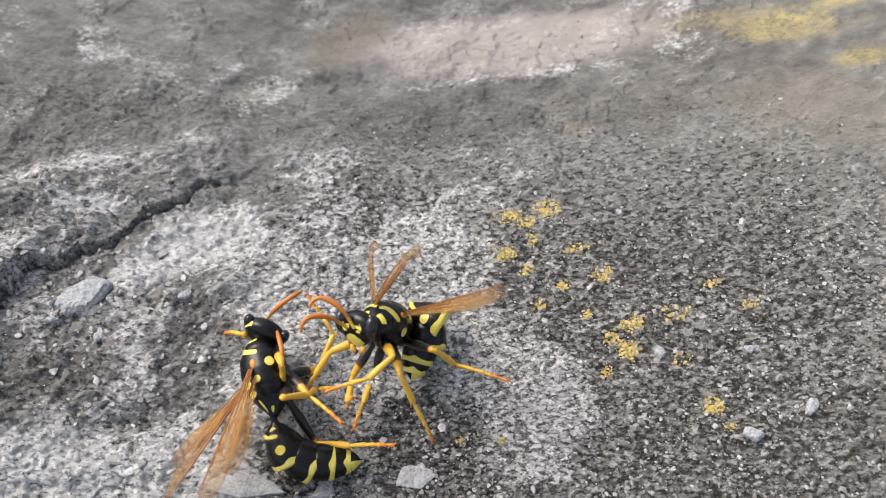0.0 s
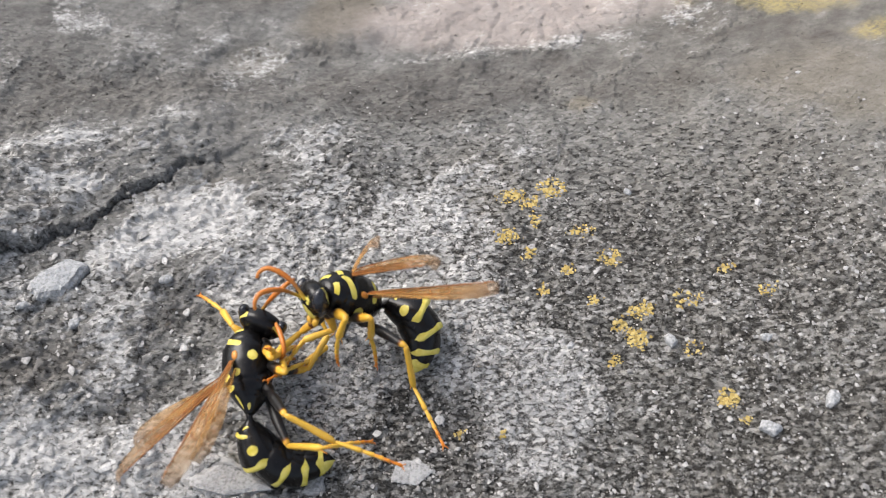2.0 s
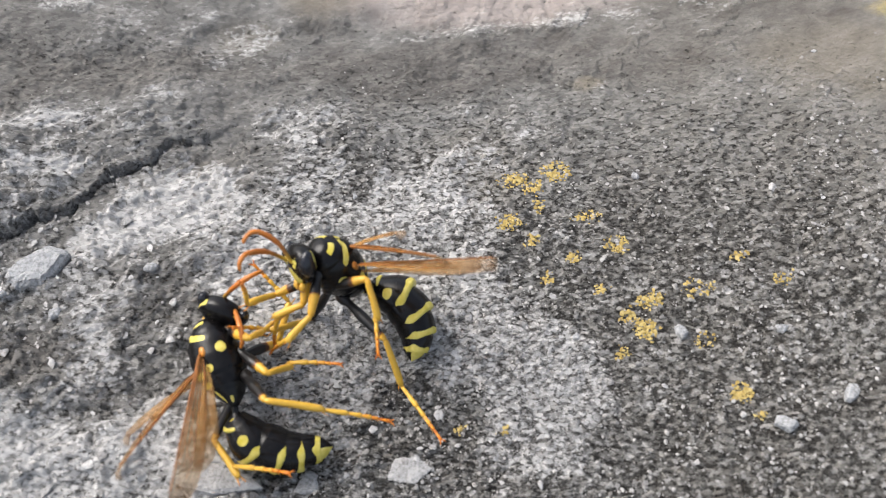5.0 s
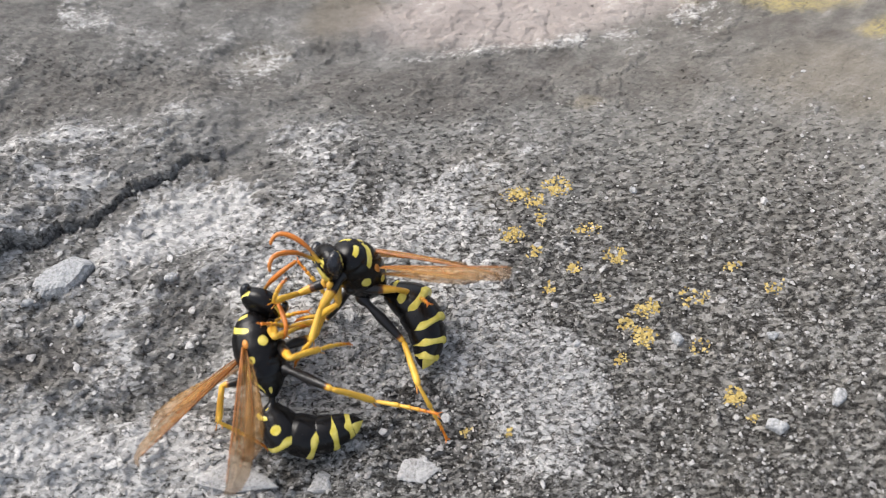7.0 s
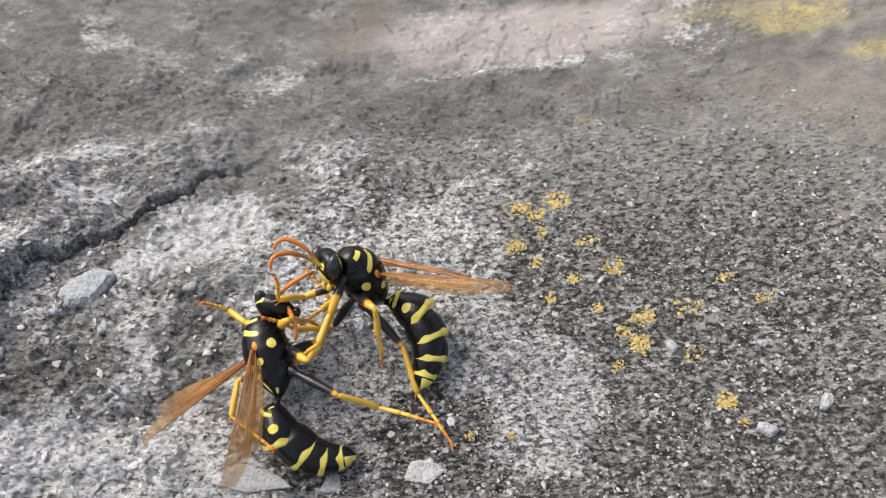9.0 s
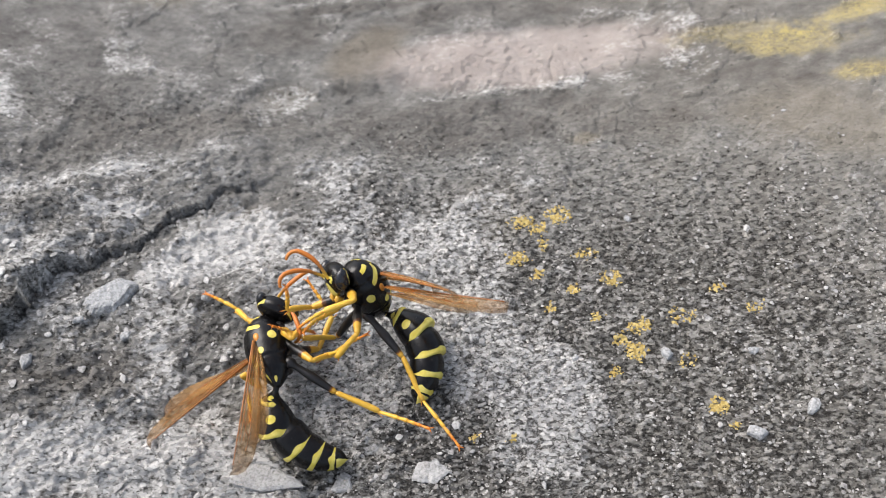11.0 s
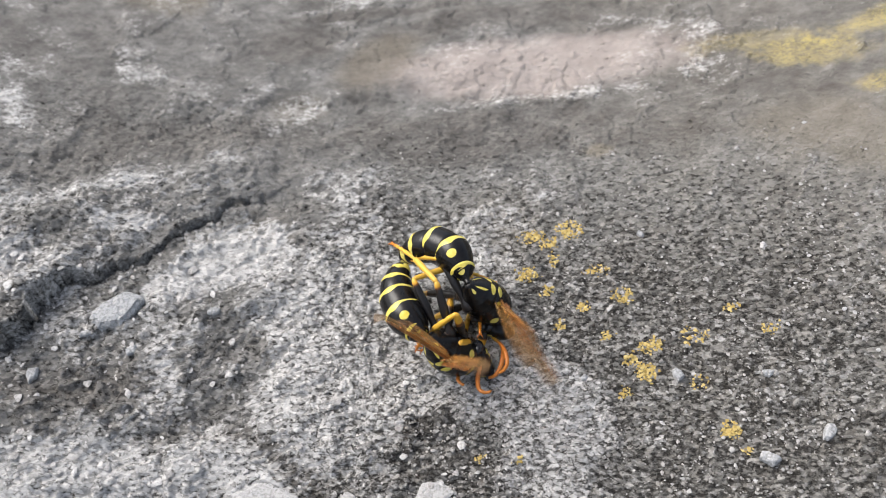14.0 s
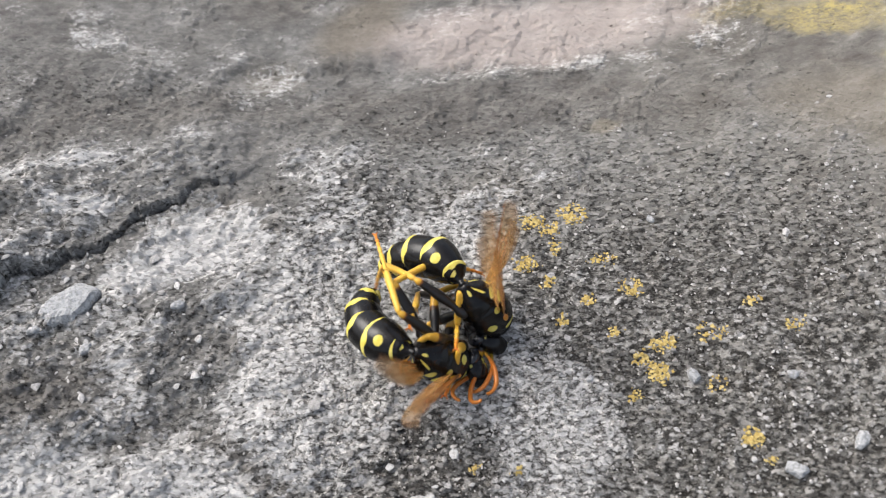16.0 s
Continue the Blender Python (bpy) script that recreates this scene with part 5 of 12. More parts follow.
    walk(one["abdomen5"], [(0, P(-6, 0.61, -4.02, 42.34, 74, -133.46)), (0.5, P(-5.31, 0.25, -4.67, 104.8, 73.83, -64.63)), (1, P(-5.22, 1.29, -4.82, 119.69, 75.29, -61.22)), (1.5, P(-4.77, 0.88, -5.23, 134.86, 66.73, -40.8)), (2, P(-5.31, 0.76, -4.04, 98.62, 77.1, -74.55)), (2.5, P(-5.66, 0.35, -3.29, 87.01, 75.11, -78.99)), (3, P(-5.91, 0.94, -3.1, 81.65, 76.2, -90.85)), (3.5, P(-6.47, 1.09, -3.5, 39.38, 73.51, -137.52)), (4, P(-7.18, -0.14, -2.71, 11.17, 59.43, -152.87)), (6.5, P(-4.53, 0.66, -4.96, 117.55, 73.72, -55.26)), (7, P(-5.36, -0.05, -3.88, 81.44, 75.75, -79.64)), (7.5, P(-6.42, -0.12, -2.72, 51.92, 71.26, -110.33)), (8, P(-7.08, -0.52, -2.36, 18.93, 60.62, -142.76)), (8.5, P(-7.29, -1.56, -2.13, 19.99, 60.67, -130.67)), (9, P(-7.01, -0.15, -2.91, 42.8, 68.6, -121.8)), (11.5, P(-7.35, 1.68, -2.92, 28.74, 64.04, -156.8)), (12, P(-7.03, 1.08, -3.26, 36.43, 68.24, -143.77)), (12.5, P(-6.02, 1.04, -3.93, 84.1, 72.9, -94.7)), (12.8667, P(-5.77, 1.05, -3.67, 94.93, 72, -82.57)), (12.9, P(-4.69, 2.26, -3.67, 95.99, 67.91, -46.71)), (12.9334, P(-3.61, 3.47, -3.67, 91.22, 64.29, -16.21)), (12.9667, P(-2.53, 4.69, -3.67, 83.56, 62.07, 11.82)), (13, P(-2.51, 4.69, -3.66, 83.59, 62.03, 11.76)), (13.5, P(-2.69, 4.73, -3.22, 104.89, 68.47, 29.76)), (14, P(-2.4, 4.98, -2.71, 97.62, 64.46, 20.15)), (14.5, P(-2.4, 4.74, -2.47, 80.12, 54.33, 12.23)), (15, P(-2.37, 4.94, -2.06, 98.12, 59.63, 23.94)), (15.5, P(-2.53, 4.7, -2.81, 82.51, 60.71, 11.88)), (16, P(-2.48, 4.6, -3.61, 101.06, 63.33, 27.15))])
    walk(one["legLF"], [(0, P(1.45, 0.55, -0.95, 72.73, -26.18, 28.96)), (0.5, P(1.45, 0.55, -0.95, 73.06, -31.29, 28.91)), (1, P(1.45, 0.55, -0.95, 78.94, -47.8, 7.51)), (1.5, P(1.45, 0.55, -0.95, 112.62, -60.08, -24.74)), (2, P(1.45, 0.55, -0.95, 106.37, -49.87, -17.99)), (2.5, P(1.45, 0.55, -0.95, 81.48, -46.18, 21.7)), (3, P(1.45, 0.55, -0.95, 113.41, -69.31, -15)), (3.5, P(1.45, 0.55, -0.95, 68.29, -41.24, 31.48)), (4, P(1.45, 0.55, -0.95, 75.93, -29.5, 44.82)), (6.5, P(1.45, 0.55, -0.95, 75.64, -8.37, 29.8)), (7, P(1.45, 0.55, -0.95, 59.49, -23.09, 71.15)), (7.5, P(1.45, 0.55, -0.95, 12.72, -38.39, 104.5)), (8, P(1.45, 0.55, -0.95, 21.79, -31.57, 102.11)), (8.5, P(1.45, 0.55, -0.95, 78.57, -9.07, 81.47)), (9, P(1.45, 0.55, -0.95, 76.51, -47.69, 33.66)), (11.5, P(1.45, 0.55, -0.95, 86.02, -49.41, -1.54)), (12, P(1.45, 0.55, -0.95, 103.99, -54.31, -16.96)), (12.5, P(1.45, 0.55, -0.95, 102.71, -53.43, -17.45)), (12.8667, P(1.45, 0.55, -0.95, 102.13, -51.05, -17.44)), (12.9, P(1.45, 0.55, -0.95, 137.25, -11.45, -28.19)), (12.9334, P(1.45, 0.55, -0.95, 168.37, 26.91, -14.6)), (12.9667, P(1.45, 0.55, -0.95, -134.11, 45.82, 30.96)), (13, P(1.45, 0.55, -0.95, -133.98, 45.82, 30.96)), (13.5, P(1.45, 0.55, -0.95, -127.65, 45.82, 30.96)), (14, P(1.45, 0.55, -0.95, -125.32, 45.82, 30.96)), (14.5, P(1.45, 0.55, -0.95, -140.57, 45.82, 30.96)), (15, P(1.45, 0.55, -0.95, -135.38, 45.82, 30.96)), (15.5, P(1.45, 0.55, -0.95, -129.22, 45.82, 30.96)), (16, P(1.45, 0.55, -0.95, -133.43, 45.82, 30.96))])
    walk(one["tibiaLF"], [(0, P(2.3, 0, 0, -20.1, -60.72, 126.27)), (0.1667, P(2.3, 0, 0, 18.52, -35.51, 65.6)), (0.3333, P(2.3, 0, 0, 19.27, -0.36, 34.63)), (0.5, P(2.3, 0, 0, 0.11, 29.67, -1.17)), (1, P(2.3, 0, 0, -2.27, 37.85, -15.08)), (1.5, P(2.3, 0, 0, -19.66, 50.54, -39.61)), (2, P(2.3, 0, 0, -18.88, 45.14, -38.91)), (2.5, P(2.3, 0, 0, -3.4, 23.6, -32.17)), (3, P(2.3, 0, 0, -16.94, 29.38, -52.82)), (3.5, P(2.3, 0, 0, 4.13, 18.74, -28.93)), (4, P(2.3, 0, 0, 7.36, 14.1, -23.6)), (5.25, P(2.3, 0, 0, 9.95, 4.29, -61.22)), (6.5, P(2.3, 0, 0, 17.97, -1.93, -99.08)), (7, P(2.3, 0, 0, 32.71, 20.14, -121.92)), (7.5, P(2.3, 0, 0, 6.48, 43.56, -170.71)), (8, P(2.3, 0, 0, -5.65, 30.88, 173.11)), (8.5, P(2.3, 0, 0, 24.11, 12.49, -149.2)), (8.6667, P(2.3, 0, 0, 16.76, 6.66, -106.69)), (8.8333, P(2.3, 0, 0, 7.41, 7.28, -64.08)), (9, P(2.3, 0, 0, 0.88, 14.01, -21.54)), (11.5, P(2.3, 0, 0, -7.41, 31.1, -33.03)), (12, P(2.3, 0, 0, -15.97, 25.08, -42.13)), (12.5, P(2.3, 0, 0, -12.9, 24.83, -33.42)), (12.8667, P(2.3, 0, 0, -10.58, 20.59, -26.23)), (12.9, P(2.3, 0, 0, -13.78, -4.53, -1.36)), (12.9334, P(2.3, 0, 0, -28.48, -25.58, 27.87)), (12.9667, P(2.3, 0, 0, -55.82, -35.02, 67.24)), (13, P(2.3, 0, 0, -55.81, -34.9, 67.28)), (13.5, P(2.3, 0, 0, -59.65, -29.03, 68.76)), (14, P(2.3, 0, 0, -56.64, -26.86, 69.2)), (14.5, P(2.3, 0, 0, -53.15, -40.93, 65.21)), (15, P(2.3, 0, 0, -53.71, -36.19, 66.89)), (15.5, P(2.3, 0, 0, -58.71, -30.49, 68.43)), (16, P(2.3, 0, 0, -56.4, -34.39, 67.43))])
    walk(one["tarsusLF"], [(0, P(1.75, 0.75, 1.66, -1.19, 22.67, 5.64)), (0.1667, P(2.48, 0.49, 0.79, 13.33, -5.23, 32.01)), (0.3333, P(3.22, 0.23, -0.07, 14.85, -36.51, 55.53)), (0.5, P(3.95, -0.03, -0.94, -10.36, -63.87, 99.66)), (1, P(3.75, -0.39, -1.17, 15.85, -62.9, 57.15)), (1.1667, P(3.58, -0.52, -1.27, 24.41, -25.71, 32.02)), (1.3333, P(3.4, -0.64, -1.37, 16.71, 11.16, 14.23)), (1.5, P(3.23, -0.77, -1.47, -7.78, 42.12, -16.12)), (2, P(3.34, -0.84, -1.35, -7.59, 36.81, -15.74)), (2.5, P(3.77, -0.93, -0.76, -1.29, 7.22, -12.26)), (3, P(3.3, -1.32, -0.93, -14.41, 23.66, -44.42)), (3.1667, P(3.49, -1.17, -0.82, 13.98, -5.84, -11.22)), (3.3333, P(3.68, -1.02, -0.72, 26.38, -44.82, 11.69)), (3.5, P(3.87, -0.87, -0.61, -23.66, -82.1, 87.81)), (4, P(3.99, -0.74, -0.46, -87.73, -73.41, 155.65)), (4.625, P(3.49, -1.02, -0.33, -58.31, -54.64, 164.9)), (5.25, P(2.99, -1.31, -0.2, -33.68, -39.67, -177.28)), (5.875, P(2.5, -1.59, -0.07, -8.26, -31.25, -156.07)), (6.5, P(2, -1.88, 0.06, 17.83, -31.28, -133.63)), (7, P(1.36, -1.51, -0.65, 11.04, -6.46, -167.65)), (7.5, P(0.94, -0.22, -1.31, -25.39, -6.76, 154.43)), (8, P(0.68, 0.2, -0.98, -25.85, 3.11, 155.15)), (8.5, P(0.71, -0.95, -0.41, 14.07, 6.64, -164.2)), (8.6667, P(1.81, -0.86, -0.43, -12.82, -8.28, 154.28)), (8.8333, P(2.91, -0.77, -0.44, -25.27, -36.8, 117.3)), (9, P(4.01, -0.68, -0.46, -4.44, -64.89, 58.67)), (10.25, P(3.84, -0.78, -0.72, 11.71, -23.89, 13.94)), (11.5, P(3.66, -0.89, -0.98, -3.83, 15.61, -17.5)), (12, P(3.58, -1.15, -0.81, -14.41, 40.38, -35.07)), (12.5, P(3.74, -0.95, -0.8, -11.89, 40.79, -28.77)), (12.8667, P(3.9, -0.79, -0.67, -11.73, 42.4, -27.38)), (12.9, P(3.56, -0.05, -0.08, -5.07, -2.86, 4.58)), (12.9334, P(3.23, 0.69, 0.5, -27.57, -43.95, 43.75)), (12.9667, P(2.9, 1.43, 1.09, -94.48, -46.74, 123.64)), (13, P(2.9, 1.44, 1.09, -94.26, -46.63, 123.56)), (13.5, P(2.9, 1.55, 0.92, -90.99, -41.26, 120.33)), (14, P(2.9, 1.58, 0.86, -84.43, -39.24, 119.35)), (14.5, P(2.9, 1.3, 1.24, -101.12, -51.98, 128.05)), (15, P(2.9, 1.41, 1.12, -93.41, -47.79, 124.41)), (15.5, P(2.9, 1.52, 0.96, -91.72, -42.61, 121.05)), (16, P(2.9, 1.45, 1.07, -94.28, -46.17, 123.25))])
    walk(one["legLM"], [(0, P(0.15, 0.6, -1.12, 145.42, 68.43, 71.57)), (0.5, P(0.15, 0.6, -1.12, 140.63, 68.43, 71.57)), (1, P(0.15, 0.6, -1.12, 153.3, 68.43, 71.57)), (1.5, P(0.15, 0.6, -1.12, 148.73, 68.43, 71.57)), (2, P(0.15, 0.6, -1.12, 144.23, 68.43, 71.57)), (2.5, P(0.15, 0.6, -1.12, 137.04, 68.43, 71.57)), (3, P(0.15, 0.6, -1.12, 143.19, 68.43, 71.57)), (3.5, P(0.15, 0.6, -1.12, 146.33, 68.43, 71.57)), (4, P(0.15, 0.6, -1.12, 134.73, 68.43, 71.57)), (6.5, P(0.15, 0.6, -1.12, 148.17, 68.43, 71.57)), (7, P(0.15, 0.6, -1.12, 134.6, 68.43, 71.57)), (7.5, P(0.15, 0.6, -1.12, 134.09, 68.43, 71.57)), (8, P(0.15, 0.6, -1.12, 132.14, 68.43, 71.57)), (8.5, P(0.15, 0.6, -1.12, 124.31, 68.43, 71.57)), (9, P(0.15, 0.6, -1.12, 135.48, 68.43, 71.57)), (11.5, P(0.15, 0.6, -1.12, 154, 68.43, 71.57)), (12, P(0.15, 0.6, -1.12, 149.25, 68.43, 71.57)), (12.5, P(0.15, 0.6, -1.12, 150.83, 68.43, 71.57)), (12.8667, P(0.15, 0.6, -1.12, 150.31, 68.43, 71.57)), (12.9, P(0.15, 0.6, -1.12, -175.58, 68.43, 71.57)), (12.9334, P(0.15, 0.6, -1.12, -141.47, 68.43, 71.57)), (12.9667, P(0.15, 0.6, -1.12, -107.36, 68.43, 71.57)), (13, P(0.15, 0.6, -1.12, -107.27, 68.43, 71.57)), (13.5, P(0.15, 0.6, -1.12, -105.05, 68.43, 71.57)), (14, P(0.15, 0.6, -1.12, -102.52, 68.43, 71.57)), (14.5, P(0.15, 0.6, -1.12, -110.48, 68.43, 71.57)), (15, P(0.15, 0.6, -1.12, -107.51, 68.43, 71.57)), (15.5, P(0.15, 0.6, -1.12, -105.56, 68.43, 71.57)), (16, P(0.15, 0.6, -1.12, -107.14, 68.43, 71.57))])
    walk(one["tibiaLM"], [(0, P(2.7, 0, 0, -24.51, -46.93, 50.79)), (0.5, P(2.7, 0, 0, -23.88, -50.55, 47.21)), (1, P(2.7, 0, 0, -27.87, -40.62, 55.34)), (1.5, P(2.7, 0, 0, -27.48, -44.33, 52.89)), (2, P(2.7, 0, 0, -25.11, -47.85, 49.97)), (2.5, P(2.7, 0, 0, -21.47, -53.12, 44.01)), (3, P(2.7, 0, 0, -24.38, -48.64, 49.21)), (3.5, P(2.7, 0, 0, -24.85, -46.22, 51.4)), (4, P(2.7, 0, 0, -16.47, -54.69, 41.68)), (6.5, P(2.7, 0, 0, -25.32, -44.78, 52.55)), (7, P(2.7, 0, 0, -18.09, -54.78, 41.55)), (7.5, P(2.7, 0, 0, -17.92, -55.11, 41)), (8, P(2.7, 0, 0, -16.45, -56.37, 38.8)), (8.5, P(2.7, 0, 0, -9.8, -60.7, 28.1)), (9, P(2.7, 0, 0, -19.03, -54.19, 42.46)), (11.5, P(2.7, 0, 0, -27.48, -40.05, 55.67)), (12, P(2.7, 0, 0, -26.14, -43.92, 53.19)), (12.5, P(2.7, 0, 0, -26.57, -42.64, 54.07)), (12.8667, P(2.7, 0, 0, -26.39, -43.06, 53.79)), (12.9, P(2.7, 0, 0, -35.72, -13.32, 58.01)), (12.9334, P(2.7, 0, 0, -43, 16.65, 57.45)), (12.9667, P(2.7, 0, 0, -53.52, 46.19, 51.43)), (13, P(2.7, 0, 0, -53.52, 46.26, 51.37)), (13.5, P(2.7, 0, 0, -63.32, 47.97, 49.85)), (14, P(2.7, 0, 0, -59.43, 49.88, 47.94)), (14.5, P(2.7, 0, 0, -46.39, 43.72, 53.33)), (15, P(2.7, 0, 0, -48.59, 46.08, 51.52)), (15.5, P(2.7, 0, 0, -60.96, 47.59, 50.21)), (16, P(2.7, 0, 0, -54.91, 46.36, 51.28))])
    walk(one["tarsusLM"], [(0, P(3.74, 1.27, 1.75, -32.99, -29.22, 119.3)), (0.5, P(3.74, 1.12, 1.85, -35.43, -33.37, 120.76)), (1, P(3.74, 1.5, 1.56, -34.93, -22.28, 117.49)), (1.5, P(3.74, 1.37, 1.68, -36.66, -26.32, 118.46)), (2, P(3.74, 1.23, 1.78, -35.03, -30.25, 119.63)), (2.5, P(3.74, 1, 1.92, -33.49, -36.43, 122.07)), (3, P(3.74, 1.2, 1.8, -34.31, -31.16, 119.94)), (3.5, P(3.74, 1.3, 1.73, -33.1, -28.42, 119.06)), (4, P(3.74, 0.92, 1.96, -23.97, -38.38, 123.02)), (6.5, P(3.74, 1.35, 1.69, -32.94, -26.81, 118.59)), (7, P(3.74, 0.92, 1.96, -27.85, -38.49, 123.07)), (7.5, P(3.74, 0.9, 1.97, -27.98, -38.92, 123.3)), (8, P(3.74, 0.83, 2, -26.54, -40.54, 124.2)), (8.5, P(3.74, 0.55, 2.09, -18.91, -46.85, 128.64)), (9, P(3.74, 0.95, 1.95, -29.21, -37.75, 122.7)), (11.5, P(3.74, 1.52, 1.54, -33.98, -21.67, 117.36)), (12, P(3.74, 1.38, 1.66, -33.86, -25.87, 118.34)), (12.5, P(3.74, 1.43, 1.63, -33.83, -24.47, 117.99)), (12.8667, P(3.74, 1.41, 1.64, -33.77, -24.93, 118.1)), (12.9, P(3.74, 1.38, 0.52, -34.7, 4.08, 125.36)), (12.9334, P(3.74, 1.34, -0.61, -31.6, 32.95, 133.46)), (12.9667, P(3.74, 1.3, -1.73, -18.28, 60.63, 150.57)), (13, P(3.74, 1.3, -1.73, -18.19, 60.67, 150.7)), (13.5, P(3.74, 1.23, -1.78, -17.17, 61.7, 154.28)), (14, P(3.74, 1.15, -1.84, -13.58, 62.71, 158.69)), (14.5, P(3.74, 1.39, -1.66, -19.84, 58.99, 146.01)), (15, P(3.74, 1.3, -1.73, -17.56, 60.56, 150.34)), (15.5, P(3.74, 1.24, -1.77, -17.45, 61.48, 153.45)), (16, P(3.74, 1.29, -1.74, -18.29, 60.74, 150.91))])
    walk(one["legLH"], [(0, P(-1.2, 0.55, -1, -95.29, 24.66, 155.97)), (0.5, P(-1.2, 0.55, -1, -98.02, 33.89, 164.04)), (1, P(-1.2, 0.55, -1, -88.5, 28.18, 162.11)), (1.5, P(-1.2, 0.55, -1, -90.92, 35.48, 166.48)), (2, P(-1.2, 0.55, -1, -78.01, 17.15, -165.68)), (2.5, P(-1.2, 0.55, -1, -86.04, 15.58, 175.22)), (3, P(-1.2, 0.55, -1, -83.85, 13.62, 169.21)), (3.5, P(-1.2, 0.55, -1, -86.06, 16.9, 166.84)), (4, P(-1.2, 0.55, -1, -87.61, 3.6, 177.59)), (4.8333, P(-1.2, 0.55, -1, -67.34, -36.58, 163.36)), (5.6667, P(-1.2, 0.55, -1, -6.99, -60.52, 107.29)), (6.5, P(-1.2, 0.55, -1, 53.75, -36.83, 50.82)), (7, P(-1.2, 0.55, -1, 39.93, -74.14, 73.17)), (7.5, P(-1.2, 0.55, -1, -40.05, -79.95, 153.97)), (8, P(-1.2, 0.55, -1, -43.32, -77.93, 159.26)), (8.5, P(-1.2, 0.55, -1, 46.14, -60.54, 82.13)), (9, P(-1.2, 0.55, -1, 43.34, -54.27, 71.38)), (10.25, P(-1.2, 0.55, -1, -159.06, -89.14, -91.05)), (11.5, P(-1.2, 0.55, -1, -142.38, -52.64, -112.59)), (11.75, P(-1.2, 0.55, -1, -41.89, -87.13, 144.47)), (12, P(-1.2, 0.55, -1, 27.17, -51.09, 72.95)), (12.25, P(-1.2, 0.55, -1, -15.53, -88.26, 118.9)), (12.5, P(-1.2, 0.55, -1, -145.92, -53.49, -107.48)), (12.8667, P(-1.2, 0.55, -1, -151.92, -53.64, -102.5)), (12.9, P(-1.2, 0.55, -1, -74.52, -52.88, 156.54)), (12.9334, P(-1.2, 0.55, -1, -59.89, -10.56, 112.72)), (12.9667, P(-1.2, 0.55, -1, -77.99, 29.76, 73.94)), (13, P(-1.2, 0.55, -1, -78.03, 29.82, 73.88)), (13.5, P(-1.2, 0.55, -1, -74.47, 32.16, 74.39)), (14, P(-1.2, 0.55, -1, -83.29, 39.77, 69.55)), (14.5, P(-1.2, 0.55, -1, -89.02, 41.6, 76.23)), (15, P(-1.2, 0.55, -1, -86.23, 42.35, 77.5)), (15.5, P(-1.2, 0.55, -1, -79.18, 34.29, 69.58)), (16, P(-1.2, 0.55, -1, -80.89, 34.92, 73.79))])
    walk(one["tibiaLH"], [(0, P(3.6, 0, 0, -38.47, -64.45, 57.35)), (0.5, P(3.6, 0, 0, -33.69, -65.65, 52.45)), (1, P(3.6, 0, 0, -28.72, -58.21, 58.09)), (1.5, P(3.6, 0, 0, -27.44, -58.59, 54.96)), (2, P(3.6, 0, 0, -1.66, -40.73, 40.02)), (2.5, P(3.6, 0, 0, -26.8, -52.11, 57.56)), (3, P(3.6, 0, 0, -21.61, -42.14, 49.97)), (3.5, P(3.6, 0, 0, -16.12, -34.11, 38.01)), (4, P(3.6, 0, 0, -17.22, -32.36, 40.93)), (5.25, P(3.6, 0, 0, -23.55, -24.94, 82.7)), (6.5, P(3.6, 0, 0, -22.98, -15.7, 121.24)), (7, P(3.6, 0, 0, -6.2, -20.5, 88.99)), (7.5, P(3.6, 0, 0, -1.03, -8.22, 57.02)), (8, P(3.6, 0, 0, -2.82, -14.67, 57.66)), (8.5, P(3.6, 0, 0, -22.03, -25.1, 97.61)), (9, P(3.6, 0, 0, -20.03, -13.04, 102.02)), (9.8333, P(3.6, 0, 0, -59.99, -10.88, 144.3)), (10.6667, P(3.6, 0, 0, -89.54, 15.07, 176.82)), (11.5, P(3.6, 0, 0, -106.36, 51.8, -159.35)), (11.6667, P(3.6, 0, 0, -92.94, 13.5, -174.52)), (11.8333, P(3.6, 0, 0, -69.6, -18.97, 161.45)), (12, P(3.6, 0, 0, -27.94, -33.62, 119.3)), (12.1667, P(3.6, 0, 0, -64.47, -17.79, 160.24)), (12.3333, P(3.6, 0, 0, -83.48, 13.24, -174.46)), (12.5, P(3.6, 0, 0, -89.92, 49.1, -153.46)), (12.8667, P(3.6, 0, 0, -95.53, 49.99, -152.99)), (12.9, P(3.6, 0, 0, -85.78, 16.91, -168.73)), (12.9334, P(3.6, 0, 0, -67.85, -12.1, 170.7)), (12.9667, P(3.6, 0, 0, -36.7, -30.11, 137.74)), (13, P(3.6, 0, 0, -36.54, -29.96, 137.79)), (13.5, P(3.6, 0, 0, -35.56, -26.24, 139.18)), (14, P(3.6, 0, 0, -38.87, -26.48, 134.92)), (14.5, P(3.6, 0, 0, -36.16, -28.04, 131.75)), (15, P(3.6, 0, 0, -32.73, -27.36, 131.22)), (15.5, P(3.6, 0, 0, -31.42, -13.25, 142.81)), (16, P(3.6, 0, 0, -28.82, -15.25, 141.02))])
